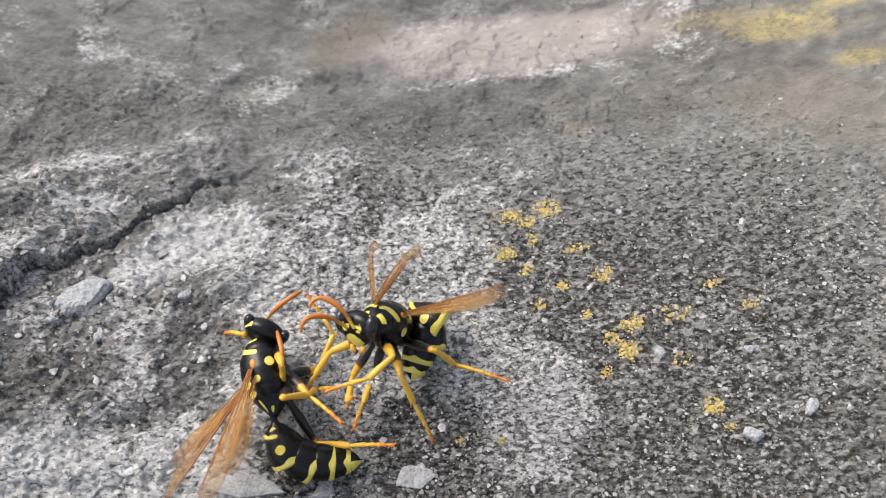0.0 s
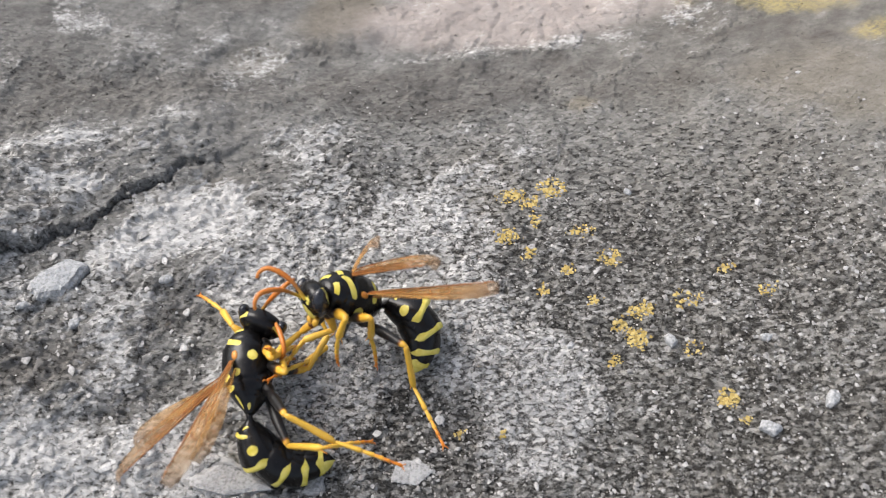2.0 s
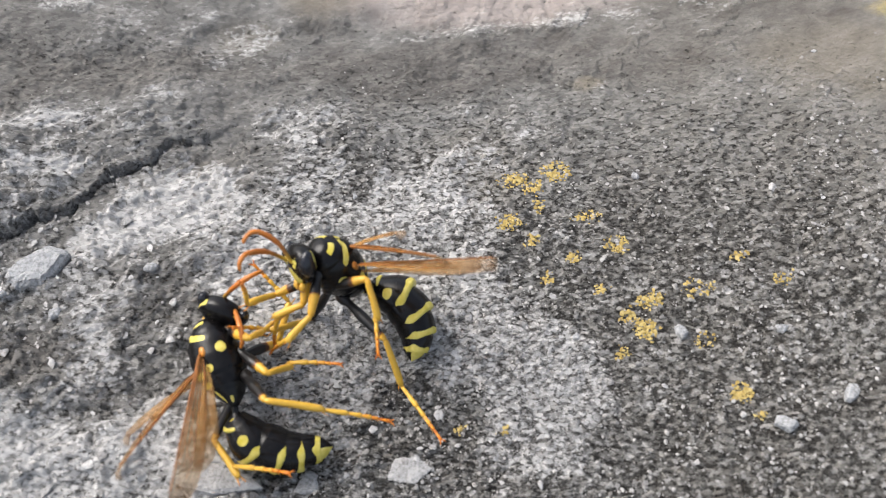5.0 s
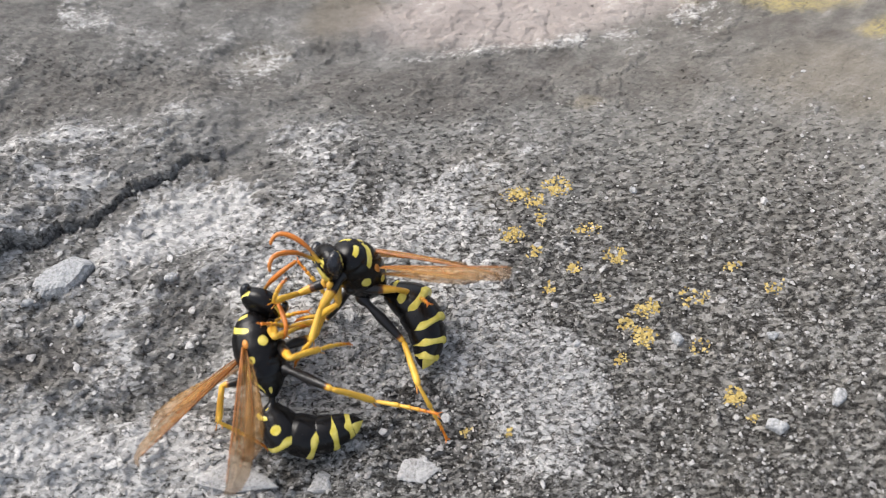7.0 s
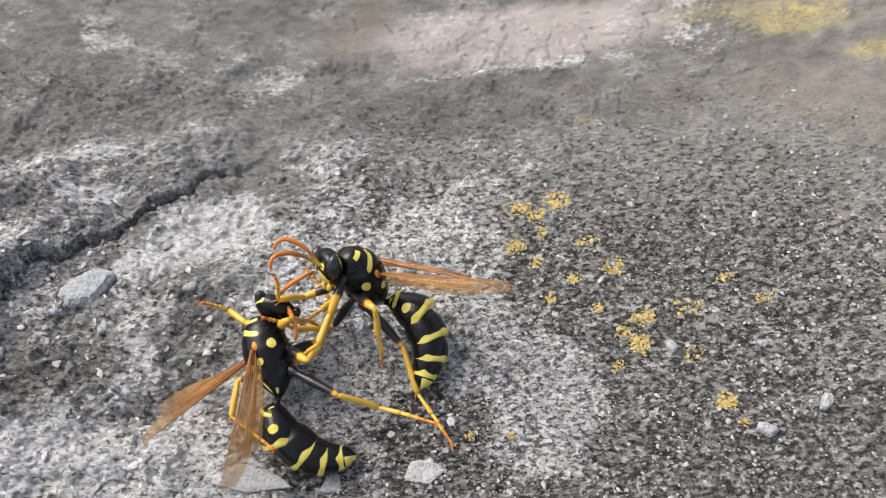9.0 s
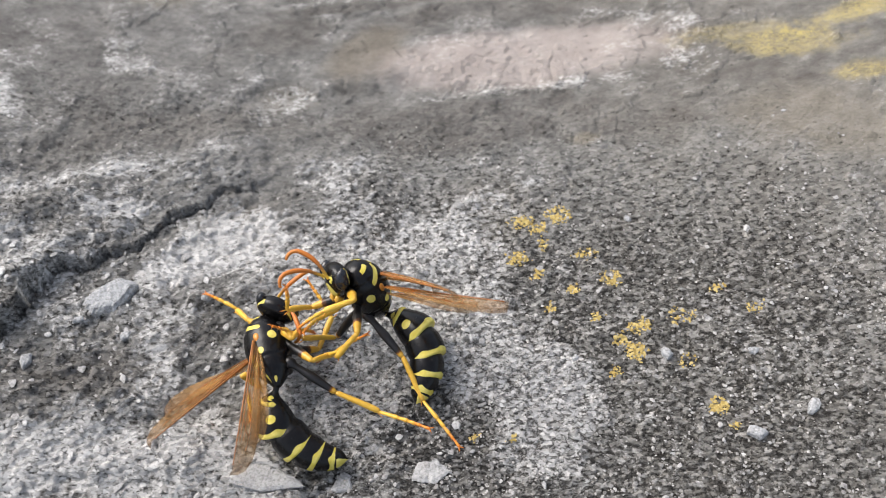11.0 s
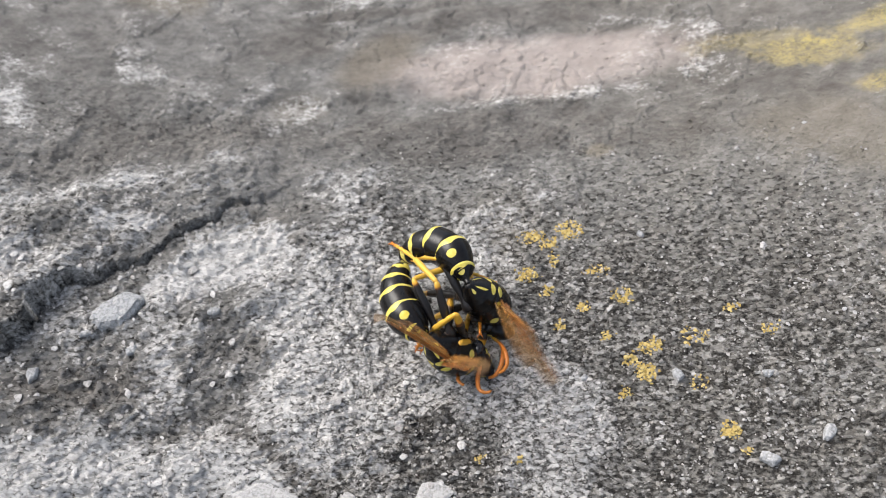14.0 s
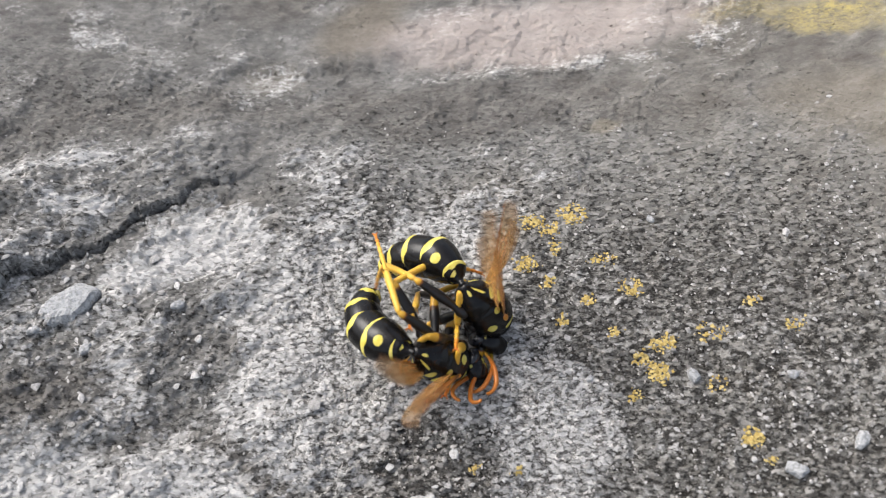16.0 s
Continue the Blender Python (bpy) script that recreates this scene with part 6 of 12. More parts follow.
    walk(one["tarsusLH"], [(0, P(4.32, 1.13, 2.8, -57.4, -71.15, 78.03)), (0.5, P(4.38, 1.01, 2.82, -42.14, -61.33, 69.95)), (0.75, P(4.42, 1.2, 2.73, -36.35, -17.05, 71.49)), (1, P(4.46, 1.39, 2.63, -28.95, 26.83, 77.65)), (1.5, P(4.53, 1.32, 2.65, -29.37, 28.19, 73.51)), (2, P(5.4, 1.51, 2.02, -2.49, 36.96, 94.45)), (2.5, P(4.62, 1.61, 2.45, -31.93, 34.59, 81.32)), (2.75, P(4.85, 1.68, 2.26, -32.21, -6.39, 85.06)), (3, P(5.08, 1.76, 2.08, -36.23, -47.22, 90.81)), (3.5, P(5.62, 1.58, 1.74, -35.67, -54.48, 77.56)), (4, P(5.58, 1.72, 1.66, -35.97, -56.85, 74.62)), (4.8333, P(4.4, 1.99, 1.39, -36.88, -35.25, 107.86)), (5.6667, P(3.23, 2.27, 1.11, -25.41, -16.22, 135.37)), (6.5, P(2.05, 2.55, 0.84, -7, -4.37, 164.61)), (7, P(3.65, 2.9, 1.09, -2.16, 57.18, 166.58)), (7.5, P(5.27, 2.57, 0.44, -1.02, 26.27, 131.03)), (8, P(5.2, 2.53, 0.79, -3.49, 42.39, 125.32)), (8.5, P(3.23, 2.78, 1.32, -16.12, 2.86, 126.17)), (9, P(2.97, 2.95, 0.7, -11.8, -2.19, 144.66)), (10.25, P(2.39, 1.14, -0.87, 10.02, -20.9, 94.67)), (11.5, P(1.81, -0.68, -2.44, 39.21, -15.06, 39.97)), (11.75, P(2.07, 0.79, -0.36, 13.27, -44.42, 60.95)), (12, P(2.34, 2.25, 1.72, -42.83, -55.18, 112.93)), (12.25, P(2.06, 0.67, -0.31, 10.01, -49.5, 53.18)), (12.5, P(1.78, -0.91, -2.34, 32.88, -23.03, 22.41)), (12.8667, P(1.82, -0.91, -2.37, 36.09, -23.12, 23.82)), (12.9, P(1.75, 0, -1.06, 30.31, -8, 13.65)), (12.9334, P(1.68, 0.9, 0.25, 21.98, 5.81, 2.08)), (12.9667, P(1.62, 1.8, 1.56, 10.58, 17.44, -11.98)), (13, P(1.61, 1.8, 1.55, 10.67, 17.71, -12.03)), (13.5, P(1.5, 1.82, 1.37, 12.34, 19.8, -12.37)), (14, P(1.64, 1.96, 1.38, 19.83, 23.49, -17.7)), (14.5, P(1.78, 2.04, 1.46, 22.83, 30.66, -20.23)), (15, P(1.79, 2.07, 1.42, 23.84, 35.96, -20.5)), (15.125, P(1.64, 2.01, 1.25, 30.71, 9.86, 17.68)), (15.25, P(1.49, 1.95, 1.07, 20.18, -14.87, 53.58)), (15.375, P(1.34, 1.89, 0.89, -5.55, -27, 98.39)), (15.5, P(1.2, 1.82, 0.71, -33.01, -18.03, 144.55)), (16, P(1.28, 1.88, 0.82, -30.53, -20.26, 142.31))])
    walk(one["legRF"], [(0, P(1.45, -0.55, -0.95, -80.65, -5.18, -132.8)), (0.5, P(1.45, -0.55, -0.95, -66.5, 11.98, -124.97)), (1, P(1.45, -0.55, -0.95, -67.45, 16.42, -146)), (1.5, P(1.45, -0.55, -0.95, -65.01, 23.15, -143.68)), (2, P(1.45, -0.55, -0.95, -71.52, 5.14, -130.22)), (2.5, P(1.45, -0.55, -0.95, -80.06, -4, -121.88)), (3, P(1.45, -0.55, -0.95, -90.03, -20.04, -132.59)), (3.5, P(1.45, -0.55, -0.95, -80.68, -5.63, -130.29)), (4, P(1.45, -0.55, -0.95, -79.93, 15.07, -133.47)), (6.5, P(1.45, -0.55, -0.95, -61.03, 9.08, -115.67)), (7, P(1.45, -0.55, -0.95, -86.02, -5.27, -119.07)), (7.5, P(1.45, -0.55, -0.95, -86.88, -18.98, -146.93)), (8, P(1.45, -0.55, -0.95, -90.99, -18.29, -134.07)), (8.5, P(1.45, -0.55, -0.95, -83.43, 2.33, -86.17)), (9, P(1.45, -0.55, -0.95, -60.04, 6.8, -92.04)), (11.5, P(1.45, -0.55, -0.95, -72.67, 5.69, -145.1)), (12, P(1.45, -0.55, -0.95, -73.49, 3.28, -135.73)), (12.5, P(1.45, -0.55, -0.95, -61.13, 9.49, -120.82)), (12.8667, P(1.45, -0.55, -0.95, -58.65, 10.49, -118.04)), (12.9, P(1.45, -0.55, -0.95, -25.82, 41.17, -116.01)), (12.9334, P(1.45, -0.55, -0.95, 37.14, 61.37, -77.4)), (12.9667, P(1.45, -0.55, -0.95, 107.48, 45.82, -30.96)), (13, P(1.45, -0.55, -0.95, 107.58, 45.82, -30.96)), (13.5, P(1.45, -0.55, -0.95, 102.31, 45.82, -30.96)), (14, P(1.45, -0.55, -0.95, 109.4, 45.82, -30.96)), (14.5, P(1.45, -0.55, -0.95, 109.45, 45.82, -30.96)), (15, P(1.45, -0.55, -0.95, 111.24, 45.82, -30.96)), (15.5, P(1.45, -0.55, -0.95, 103.65, 45.82, -30.96)), (16, P(1.45, -0.55, -0.95, 106.61, 45.82, -30.96))])
    walk(one["tibiaRF"], [(0, P(2.3, 0, 0, 86.98, 61.11, -163.63)), (0.5, P(2.3, 0, 0, 76.22, 48.12, 174.01)), (1, P(2.3, 0, 0, 20.64, 44.73, 158.22)), (1.5, P(2.3, 0, 0, 16.57, 34.63, 145.11)), (2, P(2.3, 0, 0, 22.67, 18.39, 152.87)), (2.5, P(2.3, 0, 0, 19.46, 11.47, 158.21)), (3, P(2.3, 0, 0, 6.32, 9.59, 172.17)), (3.5, P(2.3, 0, 0, 21.18, 8.58, 155.08)), (4, P(2.3, 0, 0, 21.29, 31.57, 132.96)), (6.5, P(2.3, 0, 0, 44.28, 14.34, 142.78)), (7, P(2.3, 0, 0, 21.75, 16.95, 157.68)), (7.5, P(2.3, 0, 0, 5.17, 42.46, 163.44)), (8, P(2.3, 0, 0, 10, 35.63, 163.88)), (8.5, P(2.3, 0, 0, 41.65, 8.47, 155.53)), (9, P(2.3, 0, 0, 56.77, 11.45, 147.68)), (11.5, P(2.3, 0, 0, 18.33, 18.17, 150.91)), (12, P(2.3, 0, 0, 17.66, 8.77, 155.33)), (12.5, P(2.3, 0, 0, 32.61, 0.13, 143.38)), (12.8667, P(2.3, 0, 0, 35.48, 0.47, 141.18)), (12.9, P(2.3, 0, 0, 42.54, 1.67, -169.51)), (12.9334, P(2.3, 0, 0, 48.06, -2.89, -120.39)), (12.9667, P(2.3, 0, 0, 48.22, -10.05, -71.23)), (13, P(2.3, 0, 0, 48.26, -10.14, -71.23)), (13.5, P(2.3, 0, 0, 51.75, -5.15, -71.45)), (14, P(2.3, 0, 0, 51.63, -11.87, -71.11)), (14.5, P(2.3, 0, 0, 44.9, -11.91, -71.11)), (15, P(2.3, 0, 0, 46.85, -13.6, -70.98)), (15.5, P(2.3, 0, 0, 50.93, -6.42, -71.41)), (16, P(2.3, 0, 0, 48.68, -9.22, -71.28))])
    walk(one["tarsusRF"], [(0, P(1.42, -0.26, -1.66, 26.64, 36.38, 163.81)), (0.5, P(1.04, 0.13, -1.41, 30.09, 34.6, 156.09)), (0.6667, P(1.04, 0.26, -1.39, 0.53, 21.64, 100.42)), (0.8333, P(1.04, 0.38, -1.36, -7, -6.37, 57.98)), (1, P(1.05, 0.5, -1.34, 7.9, -31.77, 11.57)), (1.1667, P(1.04, 0.63, -1.25, -10.77, -9.88, 58.39)), (1.3333, P(1.03, 0.76, -1.17, -8.61, 17.92, 98.54)), (1.5, P(1.02, 0.89, -1.08, 15.36, 36.09, 149.7)), (2, P(0.7, 0.82, -0.6, 23.11, 13.76, 149.19)), (2.5, P(0.57, 0.69, -0.38, 23.35, 0.32, 147.17)), (3, P(0.44, 0.26, -0.32, 14.29, -12.74, 156.26)), (3.5, P(0.6, 0.79, -0.28, 33.16, -17.44, 119.77)), (4, P(1.2, 1.18, -0.99, 20.57, 6.62, 104.89)), (6.5, P(0.83, 1.11, -0.47, 46.57, 7.12, 126.19)), (7, P(0.62, 0.69, -0.55, 26.2, 7.33, 145.14)), (7.5, P(0.96, 0.4, -1.28, 7.07, 31.94, 151.07)), (8, P(0.82, 0.43, -1.11, 15.02, 28.9, 149.67)), (8.5, P(0.59, 0.78, -0.28, 56.09, 12.97, 141.98)), (9, P(0.73, 1, -0.38, 71, 20.78, 137.03)), (11.5, P(0.72, 0.88, -0.59, 28.08, 29.51, 139.4)), (12, P(0.59, 0.78, -0.29, 28.36, 22.26, 145.69)), (12.5, P(0.78, 1.13, 0, 44.17, 17.36, 139.87)), (12.8667, P(0.82, 1.19, -0.02, 46.18, 15.77, 137.08)), (12.9, P(1.51, 0.2, 0.1, 58.71, 6.28, 174.4)), (12.9334, P(2.21, -0.78, 0.22, 63.08, -8.61, -150.78)), (12.9667, P(2.9, -1.77, 0.33, 57.79, -23.28, -114.41)), (13, P(2.9, -1.77, 0.33, 57.91, -23.37, -114.43)), (13.5, P(2.9, -1.79, 0.17, 58.72, -18.55, -113.61)), (14, P(2.9, -1.76, 0.39, 63.4, -25.03, -114.77)), (14.5, P(2.9, -1.76, 0.39, 54.84, -25.07, -114.78)), (15, P(2.9, -1.75, 0.45, 58.56, -26.69, -115.15)), (15.5, P(2.9, -1.79, 0.21, 58.61, -19.78, -113.79)), (16, P(2.9, -1.78, 0.3, 57.81, -22.49, -114.26))])
    walk(one["legRM"], [(0, P(0.15, -0.6, -1.12, -74.82, 18.83, -152.89)), (0.5, P(0.15, -0.6, -1.12, -59.86, 32.53, -129.83)), (1, P(0.15, -0.6, -1.12, -58.02, 29.57, -138.52)), (1.5, P(0.15, -0.6, -1.12, -49.17, 27.82, -122.91)), (2, P(0.15, -0.6, -1.12, -57.95, 15.48, -117.97)), (2.5, P(0.15, -0.6, -1.12, -68.71, 7.92, -115.44)), (3, P(0.15, -0.6, -1.12, -78.36, -3.4, -129.99)), (3.5, P(0.15, -0.6, -1.12, -73.7, 6.96, -138.11)), (4, P(0.15, -0.6, -1.12, -79.28, 22.63, -138.12)), (6.5, P(0.15, -0.6, -1.12, -79.13, -2.91, -139.84)), (7, P(0.15, -0.6, -1.12, -81.01, 0.99, -117.66)), (7.5, P(0.15, -0.6, -1.12, -78.25, 8.12, -127.05)), (8, P(0.15, -0.6, -1.12, -73.04, 14.18, -116.88)), (8.5, P(0.15, -0.6, -1.12, -69.19, 24.61, -105.05)), (9, P(0.15, -0.6, -1.12, -71.88, 14.13, -122.4)), (11.5, P(0.15, -0.6, -1.12, -68.34, 26.24, -153.32)), (12, P(0.15, -0.6, -1.12, -72.04, 6.71, -138.1)), (12.5, P(0.15, -0.6, -1.12, -65.14, 25.78, -143.6)), (12.8667, P(0.15, -0.6, -1.12, -64.84, 26.53, -142.87)), (12.9, P(0.15, -0.6, -1.12, -77.24, 11.81, -167.73)), (12.9334, P(0.15, -0.6, -1.12, -82.33, -6.27, 171.28)), (12.9667, P(0.15, -0.6, -1.12, -80.53, -24.97, 150.05)), (13, P(0.15, -0.6, -1.12, -80.59, -24.98, 150.12)), (13.5, P(0.15, -0.6, -1.12, -77.41, -27.09, 161.41)), (14, P(0.15, -0.6, -1.12, -75.43, -28.84, 122.98)), (14.5, P(0.15, -0.6, -1.12, -77.39, -19.11, 171.74)), (15, P(0.15, -0.6, -1.12, -69.28, -17.5, 171.33)), (15.5, P(0.15, -0.6, -1.12, -68.61, -20.75, 157.14)), (16, P(0.15, -0.6, -1.12, -58.35, -15.89, 170.28))])
    walk(one["tibiaRM"], [(0, P(2.7, 0, 0, 11.23, 46.66, 142.18)), (0.5, P(2.7, 0, 0, 19.66, 37.02, 144.24)), (1, P(2.7, 0, 0, 15.81, 29.3, 153.78)), (1.5, P(2.7, 0, 0, 17.23, 17.53, 157.61)), (2, P(2.7, 0, 0, 15.61, 4.44, 162.72)), (2.5, P(2.7, 0, 0, 15.79, 7, 163.46)), (3, P(2.7, 0, 0, 9.91, 12.67, 168.71)), (3.5, P(2.7, 0, 0, 20.93, 25.13, 150.18)), (4, P(2.7, 0, 0, 16.77, 39.41, 133.27)), (6.5, P(2.7, 0, 0, 34.84, 26.5, 106.42)), (7, P(2.7, 0, 0, 38.97, 16.85, 123.32)), (7.5, P(2.7, 0, 0, 18.43, 14.84, 147.32)), (8, P(2.7, 0, 0, 16.05, 1.2, 155.28)), (8.5, P(2.7, 0, 0, 34.99, 28.05, 141.67)), (9, P(2.7, 0, 0, 25.55, 20.28, 144.08)), (11.5, P(2.7, 0, 0, 18.73, 40.33, 100.32)), (12, P(2.7, 0, 0, 33.53, 21.81, 97.38)), (12.5, P(2.7, 0, 0, 26.62, 42.35, 90.68)), (12.8667, P(2.7, 0, 0, 26.8, 43.09, 90.56)), (12.9, P(2.7, 0, 0, 29.09, 34.58, 120.18)), (12.9334, P(2.7, 0, 0, 26.26, 26.23, 146.92)), (12.9667, P(2.7, 0, 0, 19.88, 19.82, 172.6)), (13, P(2.7, 0, 0, 19.94, 19.79, 172.64)), (13.5, P(2.7, 0, 0, 15.42, 6.11, 174.21)), (13.75, P(2.7, 0, 0, -7.63, 21.07, -171.75)), (14, P(2.7, 0, 0, -29.9, 40.11, -163.78)), (14.25, P(2.7, 0, 0, -71.1, 36.29, 179.5)), (14.5, P(2.7, 0, 0, -106.64, 25.13, 170.27)), (15, P(2.7, 0, 0, -99.49, 26.5, 168.37)), (15.125, P(2.7, 0, 0, -142.94, 28.74, 168.98)), (15.25, P(2.7, 0, 0, 172.68, 30.72, 167.64)), (15.375, P(2.7, 0, 0, 127.62, 31.31, 165.04)), (15.5, P(2.7, 0, 0, 82.71, 30.15, 162.73)), (16, P(2.7, 0, 0, 52.58, 9.69, 162.94))])
    walk(one["tarsusRM"], [(0, P(1.4, 1.01, -1.75, 4.14, -45.95, 12.57)), (0.5, P(1.14, 1.12, -1.44, 1.17, -36.99, 1.78)), (1, P(0.82, 0.92, -1.17, 3.64, -35.32, 4.72)), (1.5, P(0.58, 0.87, -0.72, 2.66, -27.59, 2.5)), (1.6667, P(0.53, 0.82, -0.54, -4.07, -5.96, 50.82)), (1.8333, P(0.47, 0.76, -0.36, 7.52, 13.45, 97.92)), (2, P(0.42, 0.71, -0.19, 30.62, 17.11, 150.42)), (2.5, P(0.42, 0.68, -0.29, 24.37, 11.97, 155.41)), (3, P(0.4, 0.46, -0.53, 11.56, 11.12, 166.32)), (3.5, P(0.81, 1.08, -1.02, 16.67, 18.87, 154.21)), (3.625, P(0.97, 1.15, -1.15, -5.96, 14.14, 111.77)), (3.75, P(1.12, 1.22, -1.27, -19.65, -3.42, 74.55)), (3.875, P(1.28, 1.28, -1.4, -20.27, -25.6, 38.78)), (4, P(1.43, 1.35, -1.52, -3.36, -42.96, -6.83)), (4.8333, P(1.65, 1.59, -1.37, -11.58, -9.87, 31.64)), (5.6667, P(1.87, 1.82, -1.22, 2.37, 21.09, 67.7)), (6.5, P(2.09, 2.06, -1.07, 37.93, 34.03, 119.32)), (7, P(1.44, 1.92, -0.7, 37.74, 17.67, 129.82)), (7.5, P(0.75, 1.25, -0.61, 16.9, 13.84, 150.19)), (8, P(0.52, 1, -0.05, 25.75, 16.37, 145.26)), (8.5, P(1.04, 1.31, -1.13, 26.2, 23.84, 152.37)), (9, P(0.88, 1.32, -0.83, 21.43, 19.02, 151.02)), (9.8333, P(1.38, 1.48, -1.07, 0.48, 4.61, 106.92)), (10.6667, P(1.87, 1.64, -1.31, -5.46, -19.7, 67.98)), (11.5, P(2.37, 1.8, -1.55, 8.67, -41.63, 20.88)), (11.6667, P(2.39, 1.94, -1.33, 0.47, -13.96, 56.38)), (11.8333, P(2.4, 2.07, -1.11, 9.52, 13.17, 87.87)), (12, P(2.41, 2.21, -0.89, 34.59, 29.9, 128.85)), (12.1667, P(2.5, 2.06, -1.13, 11.46, 21.38, 83.63)), (12.3333, P(2.59, 1.92, -1.38, 1.14, 1.27, 46.5)), (12.5, P(2.68, 1.77, -1.62, 4.9, -20.9, 10.78)), (12.6834, P(2.68, 1.76, -1.63, 2.49, 15.9, 44.92)), (12.8667, P(2.68, 1.75, -1.64, 28.25, 45.85, 92.81)), (12.9, P(1.94, 1.27, -1.36, 42, 7.67, 109.89)), (12.9334, P(1.2, 0.78, -1.09, 45.37, -32.17, 119.65)), (12.9667, P(0.46, 0.29, -0.81, 34.43, -71.72, 139.32)), (13, P(0.46, 0.29, -0.81, 34.87, -71.88, 138.88)), (13.5, P(0.33, 0.24, -0.26, 82.24, -71.09, 88.94)), (14, P(0.94, -0.51, -1.55, 7.52, -53.16, 167.44)), (14.5, P(0.56, 0.37, -1.02, 90, -47, 71.03)), (15, P(0.6, 0.43, -1.07, 84.22, -39.82, 76.64)), (15.5, P(0.72, 0.62, -1.21, 69.44, -56.72, 93.15)), (16, P(0.44, 0.69, -0.4, 95.45, -42.24, 56.68))])
    walk(one["legRH"], [(0, P(-1.2, -0.55, -1, -89.73, -12.94, -114.67)), (0.5, P(-1.2, -0.55, -1, -110.75, -25.9, -103.85)), (1, P(-1.2, -0.55, -1, -91.98, -18.93, -127.49)), (1.5, P(-1.2, -0.55, -1, -77.73, -7.53, -124.72)), (2, P(-1.2, -0.55, -1, -68.1, 11.3, -131.2)), (2.5, P(-1.2, -0.55, -1, -75.47, 2.91, -124.57)), (3, P(-1.2, -0.55, -1, -76.28, -1.25, -126.41)), (3.5, P(-1.2, -0.55, -1, -85.82, -11.19, -125.31)), (4, P(-1.2, -0.55, -1, -98.44, -14.3, -112.58)), (5.25, P(-1.2, -0.55, -1, -79.22, 12.1, -134.38)), (6.5, P(-1.2, -0.55, -1, -68.25, 43.24, -150.51)), (7, P(-1.2, -0.55, -1, -72.44, 33.7, -135.53)), (7.5, P(-1.2, -0.55, -1, -77.63, 29.18, -142.82)), (8, P(-1.2, -0.55, -1, -76.95, 25.24, -136.09)), (8.5, P(-1.2, -0.55, -1, -79.72, 28.24, -126.63)), (9, P(-1.2, -0.55, -1, -76.83, 36.48, -145.75)), (11.5, P(-1.2, -0.55, -1, -92.09, 45.28, 168.56)), (12, P(-1.2, -0.55, -1, -75.25, 40.84, -162.61)), (12.5, P(-1.2, -0.55, -1, -92.5, 53.51, 174.82)), (12.8667, P(-1.2, -0.55, -1, -77.37, 49.54, -166.05)), (12.9, P(-1.2, -0.55, -1, -76.82, 30.86, 175.33)), (12.9334, P(-1.2, -0.55, -1, -70.32, 13.16, 158.81)), (12.9667, P(-1.2, -0.55, -1, -59.3, -1.99, 140.92)), (13, P(-1.2, -0.55, -1, -59.19, -2.07, 141.31)), (13.5, P(-1.2, -0.55, -1, -44.93, -3.95, 159.7)), (14, P(-1.2, -0.55, -1, -62.27, -6.78, 128.31)), (14.5, P(-1.2, -0.55, -1, -61.26, 5.22, 135.78)), (15, P(-1.2, -0.55, -1, -62.8, 0.57, 132.95)), (15.5, P(-1.2, -0.55, -1, -53.11, 7.59, 134.94)), (16, P(-1.2, -0.55, -1, -38.55, 14.84, 157.3))])
    walk(one["tibiaRH"], [(0, P(3.6, 0, 0, 34.49, 7.3, 155.57)), (0.5, P(3.6, 0, 0, 61.22, 13.91, 104.6)), (1, P(3.6, 0, 0, 62.23, 43.44, 98.55)), (1.5, P(3.6, 0, 0, 86.24, 55.63, 124.36)), (2, P(3.6, 0, 0, 33.35, 50.75, 64.06)), (2.5, P(3.6, 0, 0, 47.66, 52.64, 88.4)), (3, P(3.6, 0, 0, 58.15, 50.73, 102.76)), (3.5, P(3.6, 0, 0, 55.74, 34.53, 110.77)), (4, P(3.6, 0, 0, 48.1, 26.82, 98.15)), (6.5, P(3.6, 0, 0, 6.35, 42.82, 47.98)), (7, P(3.6, 0, 0, 15.05, 53.33, 51.79)), (7.5, P(3.6, 0, 0, 8.98, 57.41, 41.78)), (8, P(3.6, 0, 0, 10.53, 47.81, 38)), (8.5, P(3.6, 0, 0, 15.48, 49.48, 51.12)), (9, P(3.6, 0, 0, 4.99, 47.29, 42.88)), (11.5, P(3.6, 0, 0, -2.43, -5.63, 7.11)), (12, P(3.6, 0, 0, -0.38, 25.57, 24.06)), (12.5, P(3.6, 0, 0, -7.67, 18.68, 22.86)), (12.8667, P(3.6, 0, 0, -2.87, 34.2, 29.19)), (12.9, P(3.6, 0, 0, 5.36, 50.73, 30.5)), (12.9334, P(3.6, 0, 0, 19.65, 66.78, 38.52)), (12.9667, P(3.6, 0, 0, 66.44, 79.23, 79.41)), (13, P(3.6, 0, 0, 68.91, 79.51, 81.59)), (13.5, P(3.6, 0, 0, -79.77, 85.79, -83.06)), (14, P(3.6, 0, 0, 24.36, 60.95, 41.13)), (14.5, P(3.6, 0, 0, -1.08, 63.88, -1.83)), (15, P(3.6, 0, 0, -1.38, 61.14, -2.34)), (15.5, P(3.6, 0, 0, -12.31, 54.25, -25.18)), (16, P(3.6, 0, 0, -33.59, 56.57, -53.25))])
